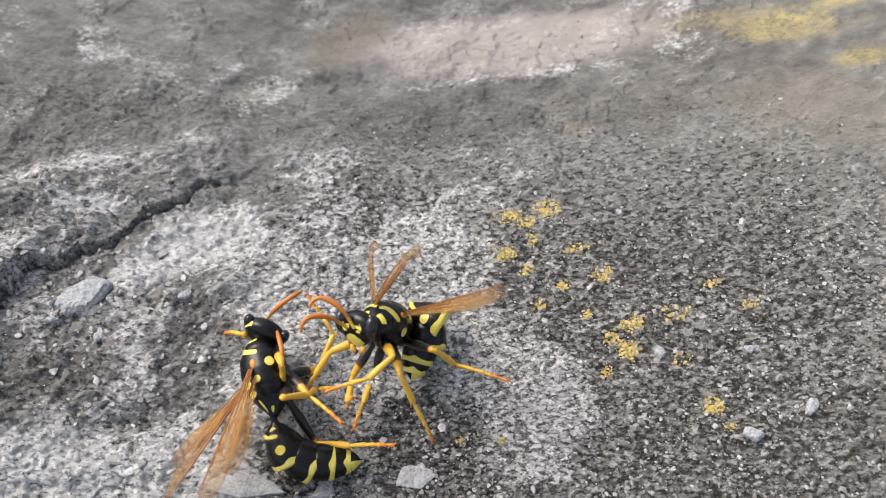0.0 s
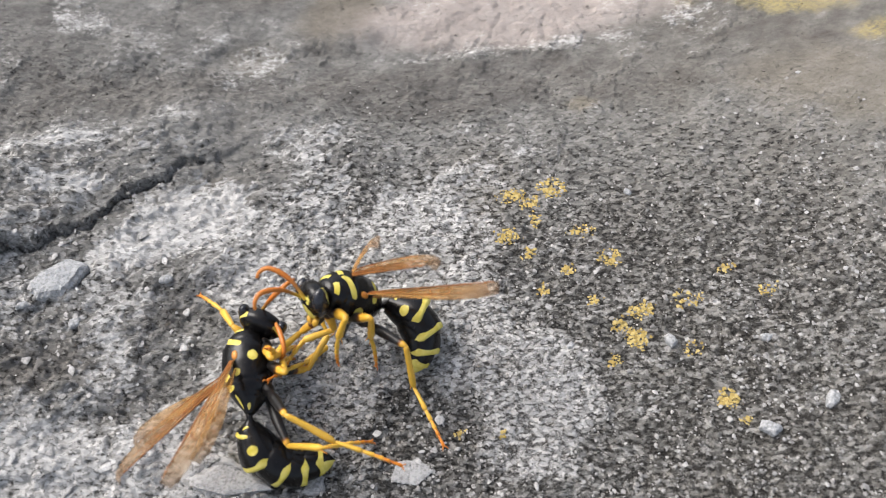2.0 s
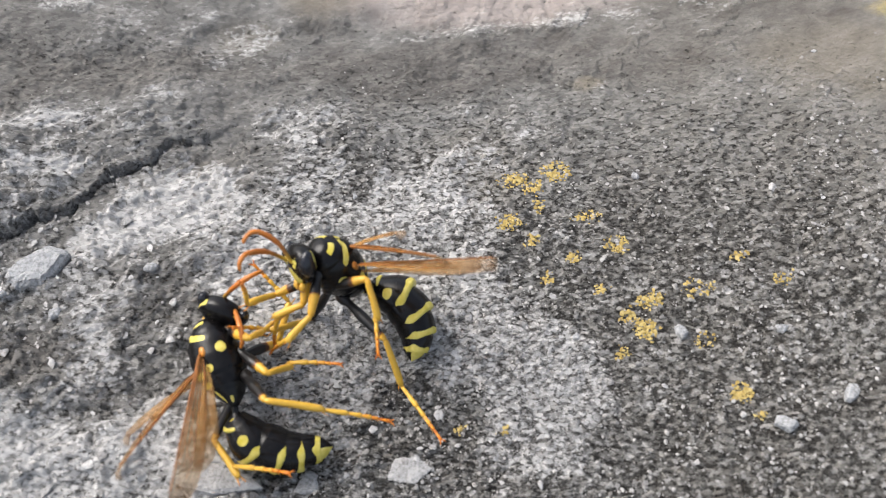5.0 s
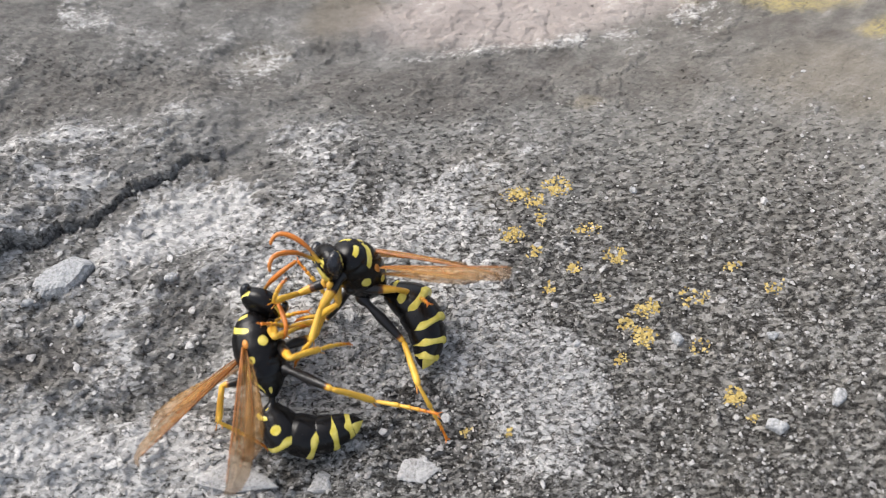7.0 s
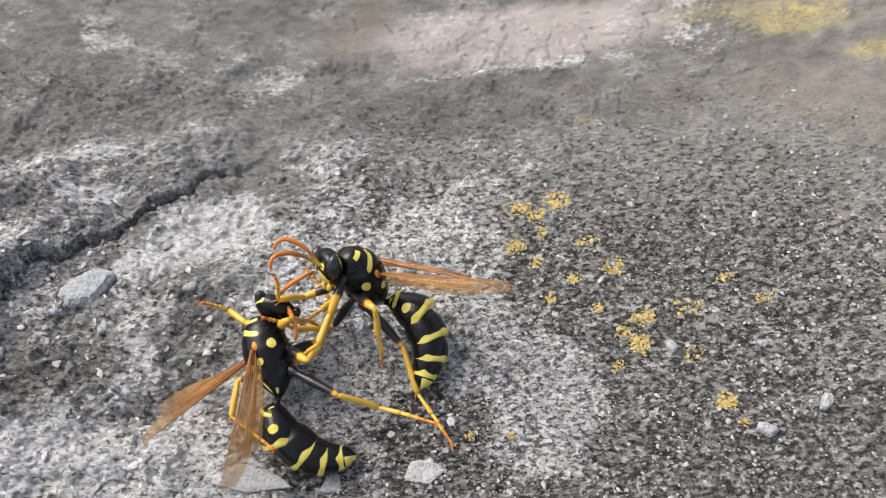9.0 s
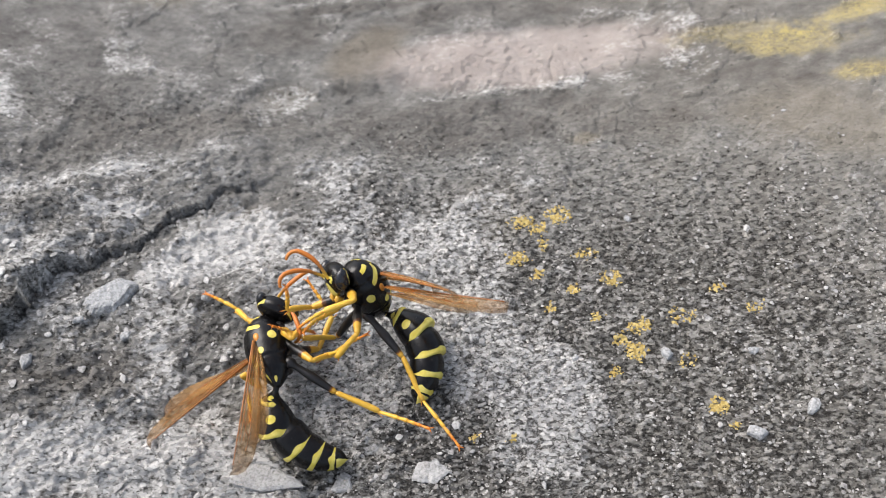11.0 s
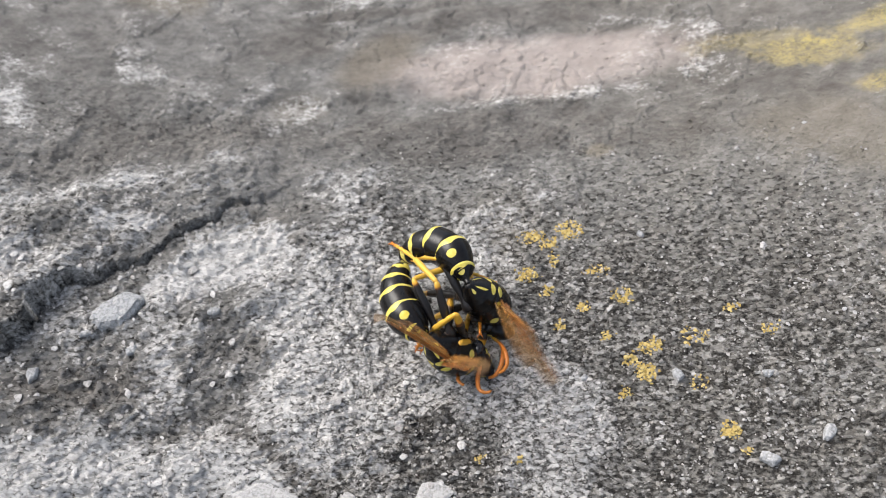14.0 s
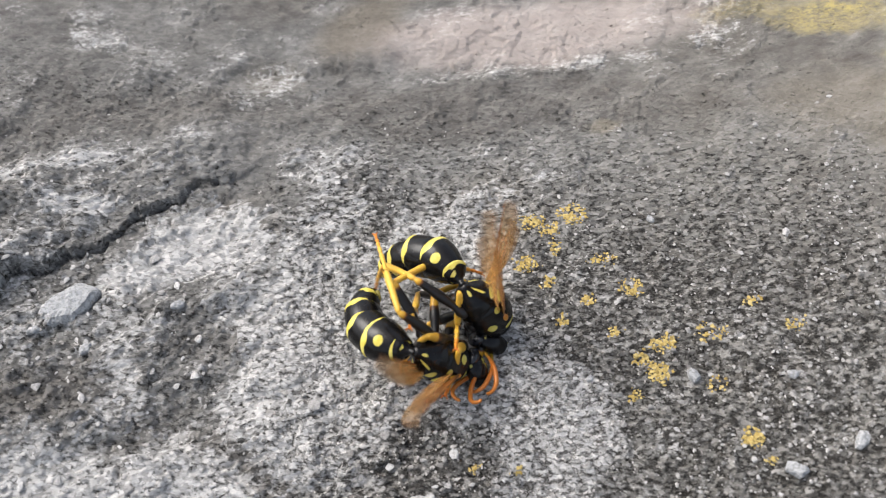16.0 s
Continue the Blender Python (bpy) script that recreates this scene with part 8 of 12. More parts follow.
    walk(one["hindwingR"], [(0, P(-0.05, -1.05, 0.7, -39.63, -23.46, -155.45)), (0.5, P(-0.05, -1.05, 0.7, -45.48, -22.67, -149.09)), (1, P(-0.05, -1.05, 0.7, -43.27, -19.02, -154.32)), (1.5, P(-0.05, -1.05, 0.7, -37.48, -14.16, -147.55)), (2, P(-0.05, -1.05, 0.7, -38.51, -19.36, -147.47)), (2.5, P(-0.05, -1.05, 0.7, -39.64, -21.06, -140.45)), (3, P(-0.05, -1.05, 0.7, -36.6, -18.7, -149.27)), (3.25, P(-0.05, -1.05, 0.7, -83.86, -17.25, -153.36)), (3.5, P(-0.05, -1.05, 0.7, -131.17, -19.11, -157.26)), (4, P(-0.05, -1.05, 0.7, -137.42, -23.13, -140.04)), (6.5, P(-0.05, -1.05, 0.7, -119.61, -10.73, -152.6)), (7, P(-0.05, -1.05, 0.7, -126.3, -14.06, -143.53)), (7.5, P(-0.05, -1.05, 0.7, -133.96, -13.5, -130.25)), (8, P(-0.05, -1.05, 0.7, -133.37, -14.2, -132.18)), (8.5, P(-0.05, -1.05, 0.7, -138.68, -18.43, -129.35)), (9, P(-0.05, -1.05, 0.7, -130.97, -18.05, -146.11)), (11.5, P(-0.05, -1.05, 0.7, -120.27, -14, -168.38)), (12, P(-0.05, -1.05, 0.7, -119.92, -8.61, -157.43)), (12.5, P(-0.05, -1.05, 0.7, -115.65, -7.19, -162.84)), (12.8667, P(-0.05, -1.05, 0.7, -113.51, -5.09, -159.8)), (12.9, P(-0.05, -1.05, 0.7, -86.79, -12.22, -161.3)), (12.9334, P(-0.05, -1.05, 0.7, -59.05, -17.9, -166.04)), (12.9667, P(-0.05, -1.05, 0.7, -30.2, -20.72, -173.16)), (13, P(-0.05, -1.05, 0.7, -30.17, -20.67, -173.19)), (13.0714, P(-0.05, -1.05, 0.7, -12.71, -22.21, 178.58)), (13.1429, P(-0.05, -1.05, 0.7, -46.85, -20.87, -170.28)), (13.2143, P(-0.05, -1.05, 0.7, -12.01, -23.16, 174.57)), (13.2857, P(-0.05, -1.05, 0.7, -46.66, -23.75, -173)), (13.3571, P(-0.05, -1.05, 0.7, -11.23, -24.07, 170.52)), (13.4286, P(-0.05, -1.05, 0.7, -46.32, -26.62, -175.79)), (13.5, P(-0.05, -1.05, 0.7, -27.98, -27.63, 174.27)), (13.5714, P(-0.05, -1.05, 0.7, -4.03, -22.02, 175.15)), (13.6429, P(-0.05, -1.05, 0.7, -30.54, -14.82, -165.79)), (13.7143, P(-0.05, -1.05, 0.7, 9.43, -19.04, -167.02)), (13.7857, P(-0.05, -1.05, 0.7, -13.26, -5.14, -151.64)), (13.8571, P(-0.05, -1.05, 0.7, 23.12, -20.1, -149.06)), (13.9286, P(-0.05, -1.05, 0.7, 5.73, -0.3, -135.38)), (14, P(-0.05, -1.05, 0.7, 25.29, -12.72, -127.97)), (14.0714, P(-0.05, -1.05, 0.7, 29.69, -21.82, -137.74)), (14.1429, P(-0.05, -1.05, 0.7, -2.37, 0.74, -139.99)), (14.2143, P(-0.05, -1.05, 0.7, 16.31, -17.4, -150.87)), (14.2857, P(-0.05, -1.05, 0.7, -19.98, -2.58, -152.69)), (14.3571, P(-0.05, -1.05, 0.7, 2.43, -16.03, -164.5)), (14.4286, P(-0.05, -1.05, 0.7, -36.61, -9.5, -163.91)), (14.5, P(-0.05, -1.05, 0.7, -28.11, -16.61, -173.12)), (14.5714, P(-0.05, -1.05, 0.7, -12.19, -18.43, -177.87)), (14.6429, P(-0.05, -1.05, 0.7, -46.19, -14.81, -167.72)), (14.7143, P(-0.05, -1.05, 0.7, -13.77, -19.59, -177.4)), (14.7857, P(-0.05, -1.05, 0.7, -47.89, -15.52, -166.66)), (14.8571, P(-0.05, -1.05, 0.7, -15.38, -20.74, -176.89)), (14.9286, P(-0.05, -1.05, 0.7, -49.62, -16.21, -165.58)), (15, P(-0.05, -1.05, 0.7, -34.03, -19.99, -170.22)), (15.0714, P(-0.05, -1.05, 0.7, -0.46, -10.55, -174.86)), (15.1429, P(-0.05, -1.05, 0.7, -15.54, 5.07, -171.67)), (15.2143, P(-0.05, -1.05, 0.7, 33.6, 8.58, -162.79)), (15.2857, P(-0.05, -1.05, 0.7, 20.79, 26.52, -164.26)), (15.3571, P(-0.05, -1.05, 0.7, 72.68, 16.76, -141.19)), (15.4286, P(-0.05, -1.05, 0.7, 67.59, 37.96, -141.11)), (15.5, P(-0.05, -1.05, 0.7, 103.62, 23.42, -121.58)), (15.5714, P(-0.05, -1.05, 0.7, 93.95, 14.57, -129.19)), (15.6429, P(-0.05, -1.05, 0.7, 45.41, 34.07, -153.4)), (15.7143, P(-0.05, -1.05, 0.7, 56.06, 14.15, -151.65)), (15.7857, P(-0.05, -1.05, 0.7, 6.39, 17.25, -168.8)), (15.8571, P(-0.05, -1.05, 0.7, 21.5, 0.86, -169.06)), (15.9286, P(-0.05, -1.05, 0.7, -26.04, -4.46, -170.35)), (16, P(-0.05, -1.05, 0.7, -26.32, -17.89, -171.08))])
    walk(two["wasp"], [(0, P(-3.37, -7.58, 2.8, 19.6, -51.93, -127.06)), (0.5, P(-3.89, -7.02, 2.86, 21.62, -54.86, -141.3)), (1, P(-4.67, -7.26, 2.8, 24.08, -54.83, -152.11)), (1.5, P(-5.16, -7.19, 2.8, 27.98, -55.21, -164.5)), (2, P(-5.13, -6.76, 2.86, 20.13, -51.97, -156.31)), (2.5, P(-5.27, -6.39, 2.91, 24.32, -57.59, -163.43)), (3, P(-5.06, -6.02, 2.96, 32.82, -62.27, -175.52)), (3.5, P(-5.44, -5.96, 2.96, 38.05, -61.1, 177.85)), (4, P(-5.55, -5.65, 3, 40.48, -64.95, 175.79)), (6.5, P(-5.63, -5.84, 2.98, 34.1, -64.62, -177.02)), (7, P(-5.06, -5.25, 3.06, 36.8, -68.72, -179.56)), (7.5, P(-4.65, -4.96, 3.11, 44.89, -68.1, 170.34)), (8, P(-3.94, -4.62, 3.17, 56.09, -67.41, 156.29)), (8.5, P(-4.45, -4.82, 3.13, 52.33, -67.48, 160.71)), (9, P(-5.48, -5.01, 3.09, 49.04, -65.05, 163.72)), (11.5, P(-5.81, -5.34, 3.04, 52, -68.12, 160.47)), (12, P(-6.12, -5.94, 2.95, 49.87, -71.4, 164.3)), (12.5, P(-7.08, -6.47, 2.87, 30.34, -70.96, -172.86)), (12.8667, P(-7.16, -6.48, 2.87, 26.21, -71.04, -168)), (12.9, P(-5.21, -6.84, 2.31, 145.1, -51.25, 63.84)), (12.9334, P(-3.27, -7.2, 1.74, 150.02, -1.17, 46.13)), (12.9667, P(-1.33, -7.56, 1.18, 137.03, 47.8, 25.14)), (13, P(-1.32, -7.56, 1.18, 137.05, 47.85, 25.2)), (13.5, P(-1, -7.68, 1.18, 135.66, 50.06, 23.8)), (14, P(-0.9, -7.26, 1.24, 131.27, 55.58, 19.2)), (14.5, P(-1.33, -7.25, 1.22, 132.2, 58.44, 21.44)), (15, P(-1.17, -7.36, 1.21, 131, 59.41, 20.37)), (15.5, P(-1.42, -7.54, 1.17, 135.16, 56.45, 25.38)), (16, P(-1.02, -7.71, 1.17, 139.16, 54.38, 30.59))])
    walk(two["head"], [(0, P(2.99, -0.49, -0.16, 3.47, 25.26, -12.81)), (0.5, P(2.87, -0.34, -0.52, 9.2, 33.38, -9.72)), (1, P(2.87, -0.15, -0.6, 11.67, 38.01, -9.02)), (1.5, P(2.77, -0.01, -0.69, 13.3, 43.84, -7.82)), (2, P(2.81, 0, -0.66, 16.13, 39.04, -9.35)), (2.5, P(2.75, 0.02, -0.84, 17.18, 45.86, -7.21)), (3, P(2.61, 0.11, -0.89, 19.51, 52.88, -2.56)), (3.5, P(2.64, 0.08, -0.79, 20.65, 53.67, 1.36)), (4, P(2.62, 0.02, -1, 19.73, 57.15, -1.33)), (6.5, P(2.51, 0.16, -1.16, 19.1, 55.49, -3.31)), (7, P(2.56, 0.02, -1.02, 17.71, 59.48, -5.85)), (7.5, P(2.6, -0.04, -1, 20.06, 61.6, -0.38)), (8, P(2.57, -0.01, -0.9, 24.57, 65.23, 7.81)), (8.5, P(2.5, -0.03, -1.25, 23.38, 64.02, 5.93)), (9, P(2.6, -0.01, -1.17, 23.95, 61.51, 7.78)), (11.5, P(2.52, 0, -1.17, 24.75, 64.8, 8.27)), (12, P(2.5, -0.08, -1.25, 21.47, 65.98, 2.17)), (12.5, P(2.66, -0.15, -1.03, 17.08, 61.02, -6.8)), (12.8667, P(2.66, -0.15, -1, 16.26, 60.36, -8.81)), (12.9, P(2.72, 0.14, -0.59, -4.9, 45.38, 10.44)), (12.9334, P(2.79, 0.42, -0.18, -27.46, 35.83, 31.94)), (12.9667, P(2.85, 0.7, 0.23, -51.09, 33.53, 54.7)), (13, P(2.85, 0.7, 0.23, -51.09, 33.52, 54.78)), (13.5, P(2.74, 0.69, -0.1, -49, 34.52, 57.16)), (14, P(2.64, 0.68, -0.26, -42.79, 36.86, 63.32)), (14.5, P(2.76, 0.83, -0.14, -41.58, 36.41, 67.41)), (15, P(2.79, 0.84, 0.01, -40.6, 36.53, 68.72)), (15.5, P(2.74, 0.8, -0.09, -45.39, 34.9, 65.94)), (16, P(2.88, 0.97, 0.19, -49.44, 33.17, 64.8))])
    walk(two["antennaL"], [(0, P(0.63, 0.3, 0.18, 32.7, -30.53, -76.09)), (0.5, P(0.63, 0.3, 0.18, 27.97, -30.66, -65.78)), (1, P(0.63, 0.3, 0.18, 23.23, -29.95, -55.59)), (1.5, P(0.63, 0.3, 0.18, 23.8, -37.5, -38.24)), (2, P(0.63, 0.3, 0.18, 24.36, -33.67, -48.57)), (2.5, P(0.63, 0.3, 0.18, 19.64, -36.47, -28.65)), (3, P(0.63, 0.3, 0.18, 21.15, -35.15, -35.96)), (3.5, P(0.63, 0.3, 0.18, 23.91, -37.76, -37.99)), (4, P(0.63, 0.3, 0.18, 18.16, -37.45, -22.28)), (6.5, P(0.63, 0.3, 0.18, 25.03, -39.8, -36.74)), (7, P(0.63, 0.3, 0.18, 20.77, -30.65, -46.15)), (7.5, P(0.63, 0.3, 0.18, 19.57, -33.12, -35.81)), (8, P(0.63, 0.3, 0.18, 23.92, -32.83, -49.53)), (8.5, P(0.63, 0.3, 0.18, 19.76, -29.43, -46.37)), (9, P(0.63, 0.3, 0.18, 20.01, -31.8, -40.59)), (11.5, P(0.63, 0.3, 0.18, 25.09, -33.66, -50.51)), (12, P(0.63, 0.3, 0.18, 18.1, -27.82, -45.52)), (12.5, P(0.63, 0.3, 0.18, 23.68, -32.65, -49.32)), (12.8667, P(0.63, 0.3, 0.18, 26.16, -34.51, -51.12)), (12.9, P(0.63, 0.3, 0.18, 48.24, -49.8, -61.09)), (12.9334, P(0.63, 0.3, 0.18, 83.39, -59.84, -85.14)), (12.9667, P(0.63, 0.3, 0.18, 127.58, -58.55, -118.49)), (13, P(0.63, 0.3, 0.18, 129.37, -58.09, -119.86)), (13.5, P(0.63, 0.3, 0.18, 129.87, -48.42, -126.38)), (14, P(0.63, 0.3, 0.18, 120.72, -54.26, -117.65)), (14.5, P(0.63, 0.3, 0.18, 144.98, -60.28, -127.52)), (15, P(0.63, 0.3, 0.18, 121.79, -54.44, -118.13)), (15.5, P(0.63, 0.3, 0.18, 129.49, -56.42, -121.05)), (16, P(0.63, 0.3, 0.18, 147.95, -64.44, -127.28))])
    walk(two["antennaR"], [(0, P(0.63, -0.3, 0.18, -4.7, -17.26, -4.79)), (0.5, P(0.63, -0.3, 0.18, -3.34, -11.12, 8.32)), (1, P(0.63, -0.3, 0.18, -5.87, -16.87, 12.91)), (1.5, P(0.63, -0.3, 0.18, -6.26, -15.95, 24.3)), (2, P(0.63, -0.3, 0.18, -3.11, -10.21, 26.45)), (2.5, P(0.63, -0.3, 0.18, -4.79, -13.46, 22.09)), (3, P(0.63, -0.3, 0.18, -6.83, -16.12, 30.44)), (3.5, P(0.63, -0.3, 0.18, -2.83, -9.72, 24.95)), (4, P(0.63, -0.3, 0.18, -4.39, -12.25, 29.96)), (6.5, P(0.63, -0.3, 0.18, -3.65, -11.19, 25.35)), (7, P(0.63, -0.3, 0.18, -2.74, -9.55, 24.62)), (7.5, P(0.63, -0.3, 0.18, -4.82, -14.13, 15.6)), (8, P(0.63, -0.3, 0.18, -3.05, -10.15, 21.82)), (8.5, P(0.63, -0.3, 0.18, -0.8, -4.36, 8.69)), (9, P(0.63, -0.3, 0.18, -4.9, -14.09, 17.58)), (11.5, P(0.63, -0.3, 0.18, -1.11, -5.22, 9.19)), (12, P(0.63, -0.3, 0.18, -3.46, -11.26, 12.16)), (12.5, P(0.63, -0.3, 0.18, -2.7, -9.3, -1.64)), (12.8667, P(0.63, -0.3, 0.18, -1.91, -7.51, 12.07)), (12.9, P(0.63, -0.3, 0.18, -15.12, -46.36, 1.49)), (12.9334, P(0.63, -0.3, 0.18, -50.19, -86.06, 18.71)), (12.9667, P(0.63, -0.3, 0.18, 152.33, -53.19, 158.73)), (13, P(0.63, -0.3, 0.18, 152.31, -53.63, 158.87)), (13.5, P(0.63, -0.3, 0.18, 163.81, -41.13, 151.82)), (14, P(0.63, -0.3, 0.18, 179.42, -38.42, 147.18)), (14.5, P(0.63, -0.3, 0.18, 164.55, -50.59, 152.92)), (15, P(0.63, -0.3, 0.18, 171.22, -40.24, 149.53)), (15.5, P(0.63, -0.3, 0.18, -160.02, -41.22, 140.84)), (16, P(0.63, -0.3, 0.18, 173.97, -43.09, 148.82))])
    walk(two["abdomen0"], [(0, P(-2.5, 0, 0, 34.34, -49.19, 105.83)), (0.5, P(-2.5, 0, 0, 34.84, -19.95, 105.22)), (1, P(-2.5, 0, 0, 36.08, -32.91, 111.1)), (1.5, P(-2.5, 0, 0, 23.67, -62.4, 135.91)), (2, P(-2.5, 0, 0, 23.19, -34.09, 128.01)), (2.5, P(-2.5, 0, 0, 30.78, -44.43, 123.39)), (3, P(-2.5, 0, 0, 39.18, -51.52, 119.48)), (3.5, P(-2.5, 0, 0, 38.34, -54.34, 123.96)), (4, P(-2.5, 0, 0, 43.98, -52.17, 117.03)), (6.5, P(-2.5, 0, 0, 42.4, -41.46, 114.84)), (7, P(-2.5, 0, 0, 47.82, -39.53, 108.93)), (7.5, P(-2.5, 0, 0, 46.4, -32.48, 113.62)), (8, P(-2.5, 0, 0, 44.96, -21.06, 118.65)), (8.5, P(-2.5, 0, 0, 47.46, -30.02, 115.75)), (9, P(-2.5, 0, 0, 50.49, -43.36, 114.28)), (11.5, P(-2.5, 0, 0, 48.7, -30.09, 115.16)), (12, P(-2.5, 0, 0, 52.46, -34.67, 110.03)), (12.5, P(-2.5, 0, 0, 50.41, -36.87, 105.49)), (12.8667, P(-2.5, 0, 0, 49.99, -36.1, 104.27)), (12.9, P(-2.5, 0, 0, 120.74, -69.01, 11.02)), (12.9334, P(-2.5, 0, 0, 169.5, -27.89, -61.14)), (12.9667, P(-2.5, 0, 0, 159.95, 21.04, -92.86)), (13, P(-2.5, 0, 0, 160, 21.06, -92.72)), (13.5, P(-2.5, 0, 0, 151.11, 13.63, -94.77)), (14, P(-2.5, 0, 0, 156.41, 28.58, -94.03)), (14.5, P(-2.5, 0, 0, 140.9, 9.68, -92.93)), (15, P(-2.5, 0, 0, 143.08, 14.13, -92.03)), (15.5, P(-2.5, 0, 0, 145.61, 11.79, -91.56)), (16, P(-2.5, 0, 0, 145.65, 6.25, -88.23))])
    walk(two["abdomen1"], [(0, P(-2.67, 0.59, 0.71, 26.87, 15.12, 102.72)), (0.5, P(-2.73, 0.86, 0.32, 29.06, 4.08, 103.74)), (1, P(-2.78, 0.74, 0.51, 32.36, -16.35, 111.24)), (1.5, P(-2.8, 0.29, 0.8, 26.96, -28.48, 131.64)), (2, P(-2.97, 0.61, 0.52, 23.18, -11.52, 124.63)), (2.5, P(-2.86, 0.55, 0.65, 28.73, -19.67, 122.59)), (3, P(-2.78, 0.5, 0.72, 34.12, -25.11, 122.6)), (3.5, P(-2.8, 0.45, 0.76, 34.31, -31.48, 126.8)), (4, P(-2.76, 0.52, 0.75, 38.58, -32.82, 121.87)), (6.5, P(-2.82, 0.7, 0.68, 37.17, -21.47, 118.13)), (7, P(-2.76, 0.75, 0.66, 41.28, -20.56, 114.13)), (7.5, P(-2.85, 0.8, 0.56, 40.92, -15.18, 117.72)), (8, P(-2.99, 0.89, 0.39, 39.41, -2.22, 121.87)), (8.5, P(-2.93, 0.89, 0.57, 40.97, -10.36, 120.09)), (9, P(-2.86, 0.8, 0.83, 41.36, -20.18, 120.95)), (11.5, P(-2.96, 0.97, 0.62, 42.95, -14.8, 119.03)), (12, P(-2.82, 0.88, 0.65, 46.93, -21.93, 114.69)), (12.5, P(-2.74, 0.87, 0.68, 43.87, -20.69, 110.5)), (12.8667, P(-2.73, 0.89, 0.67, 43.54, -19.96, 109.08)), (12.9, P(-2.67, 0.27, 0.32, 51.53, 29.08, 134.05)), (12.9334, P(-2.61, -0.35, -0.03, 110.27, 59.98, -157.15)), (12.9667, P(-2.55, -0.97, -0.37, 167.84, 28.39, -89.48)), (13, P(-2.55, -0.97, -0.37, 167.88, 28.38, -89.35)), (13.5, P(-2.59, -1.05, -0.26, 159.57, 23.69, -92.87)), (14, P(-2.57, -0.98, -0.54, 160.51, 33.62, -93.3)), (14.5, P(-2.56, -1.15, -0.2, 150.3, 23.49, -93.31)), (15, P(-2.54, -1.1, -0.28, 151.64, 25.91, -91.56)), (15.5, P(-2.53, -1.12, -0.23, 150.35, 18.73, -91.59)), (16, P(-2.47, -1.1, -0.12, 147.35, 8.67, -88.4))])
    walk(two["abdomen2"], [(0, P(-2.83, 1.4, -0.03, -2.13, 76.41, 78.88)), (0.5, P(-3.03, 2.12, -0.05, -16.77, 65.57, 68.89)), (1, P(-3.29, 2.04, 0.71, 20.45, 27.18, 106.32)), (1.5, P(-3.69, 1.33, 1.1, 27.46, 9.45, 129.48)), (2, P(-3.74, 1.78, 0.53, 20.82, 20.6, 120.02)), (2.5, P(-3.61, 1.74, 0.84, 25.69, 11.3, 121.13)), (3, P(-3.55, 1.66, 1.02, 30.24, 6.14, 123.94)), (3.5, P(-3.63, 1.52, 1.25, 31.03, 0.11, 128.22)), (4, P(-3.52, 1.65, 1.33, 34.44, -4.34, 125.12)), (6.5, P(-3.59, 2.06, 1, 31.99, 6.08, 120.31)), (7, P(-3.46, 2.18, 0.97, 35.43, 5.53, 117.99)), (7.5, P(-3.65, 2.21, 0.75, 35.63, 7.84, 120.88)), (8, P(-3.9, 2.28, 0.18, 32.15, 27.24, 124.67)), (8.5, P(-3.88, 2.41, 0.59, 32.64, 22.78, 123.49)), (9, P(-3.88, 2.34, 1.11, 34.21, 7.88, 124.92)), (11.5, P(-3.94, 2.62, 0.86, 34.93, 12.83, 122.58)), (12, P(-3.6, 2.43, 1.13, 39.57, 2.65, 119.56)), (12.5, P(-3.41, 2.47, 1.07, 37.65, 1.09, 114.25)), (12.8667, P(-3.36, 2.53, 1.04, 37.3, 1.78, 112.67)), (12.9, P(-3.07, 0.91, 0.29, 40.65, 44.94, 122.24)), (12.9334, P(-2.78, -0.71, -0.47, 114.78, 80.76, -159.15)), (12.9667, P(-2.49, -2.33, -1.23, -166.47, 45.7, -75.94)), (13, P(-2.49, -2.33, -1.23, -166.43, 45.66, -75.81)), (13.5, P(-2.63, -2.52, -1.06, 176.37, 39.97, -86.58)), (14, P(-2.64, -2.39, -1.57, 168.83, 42.73, -90.8)), (14.5, P(-2.65, -2.71, -1.11, 163.62, 40.83, -91.07)), (15, P(-2.57, -2.59, -1.2, 167.42, 44.28, -87.8)), (15.5, P(-2.58, -2.78, -0.91, 163.53, 35.14, -88.33)), (16, P(-2.42, -2.8, -0.42, 158.98, 23.84, -86.53))])
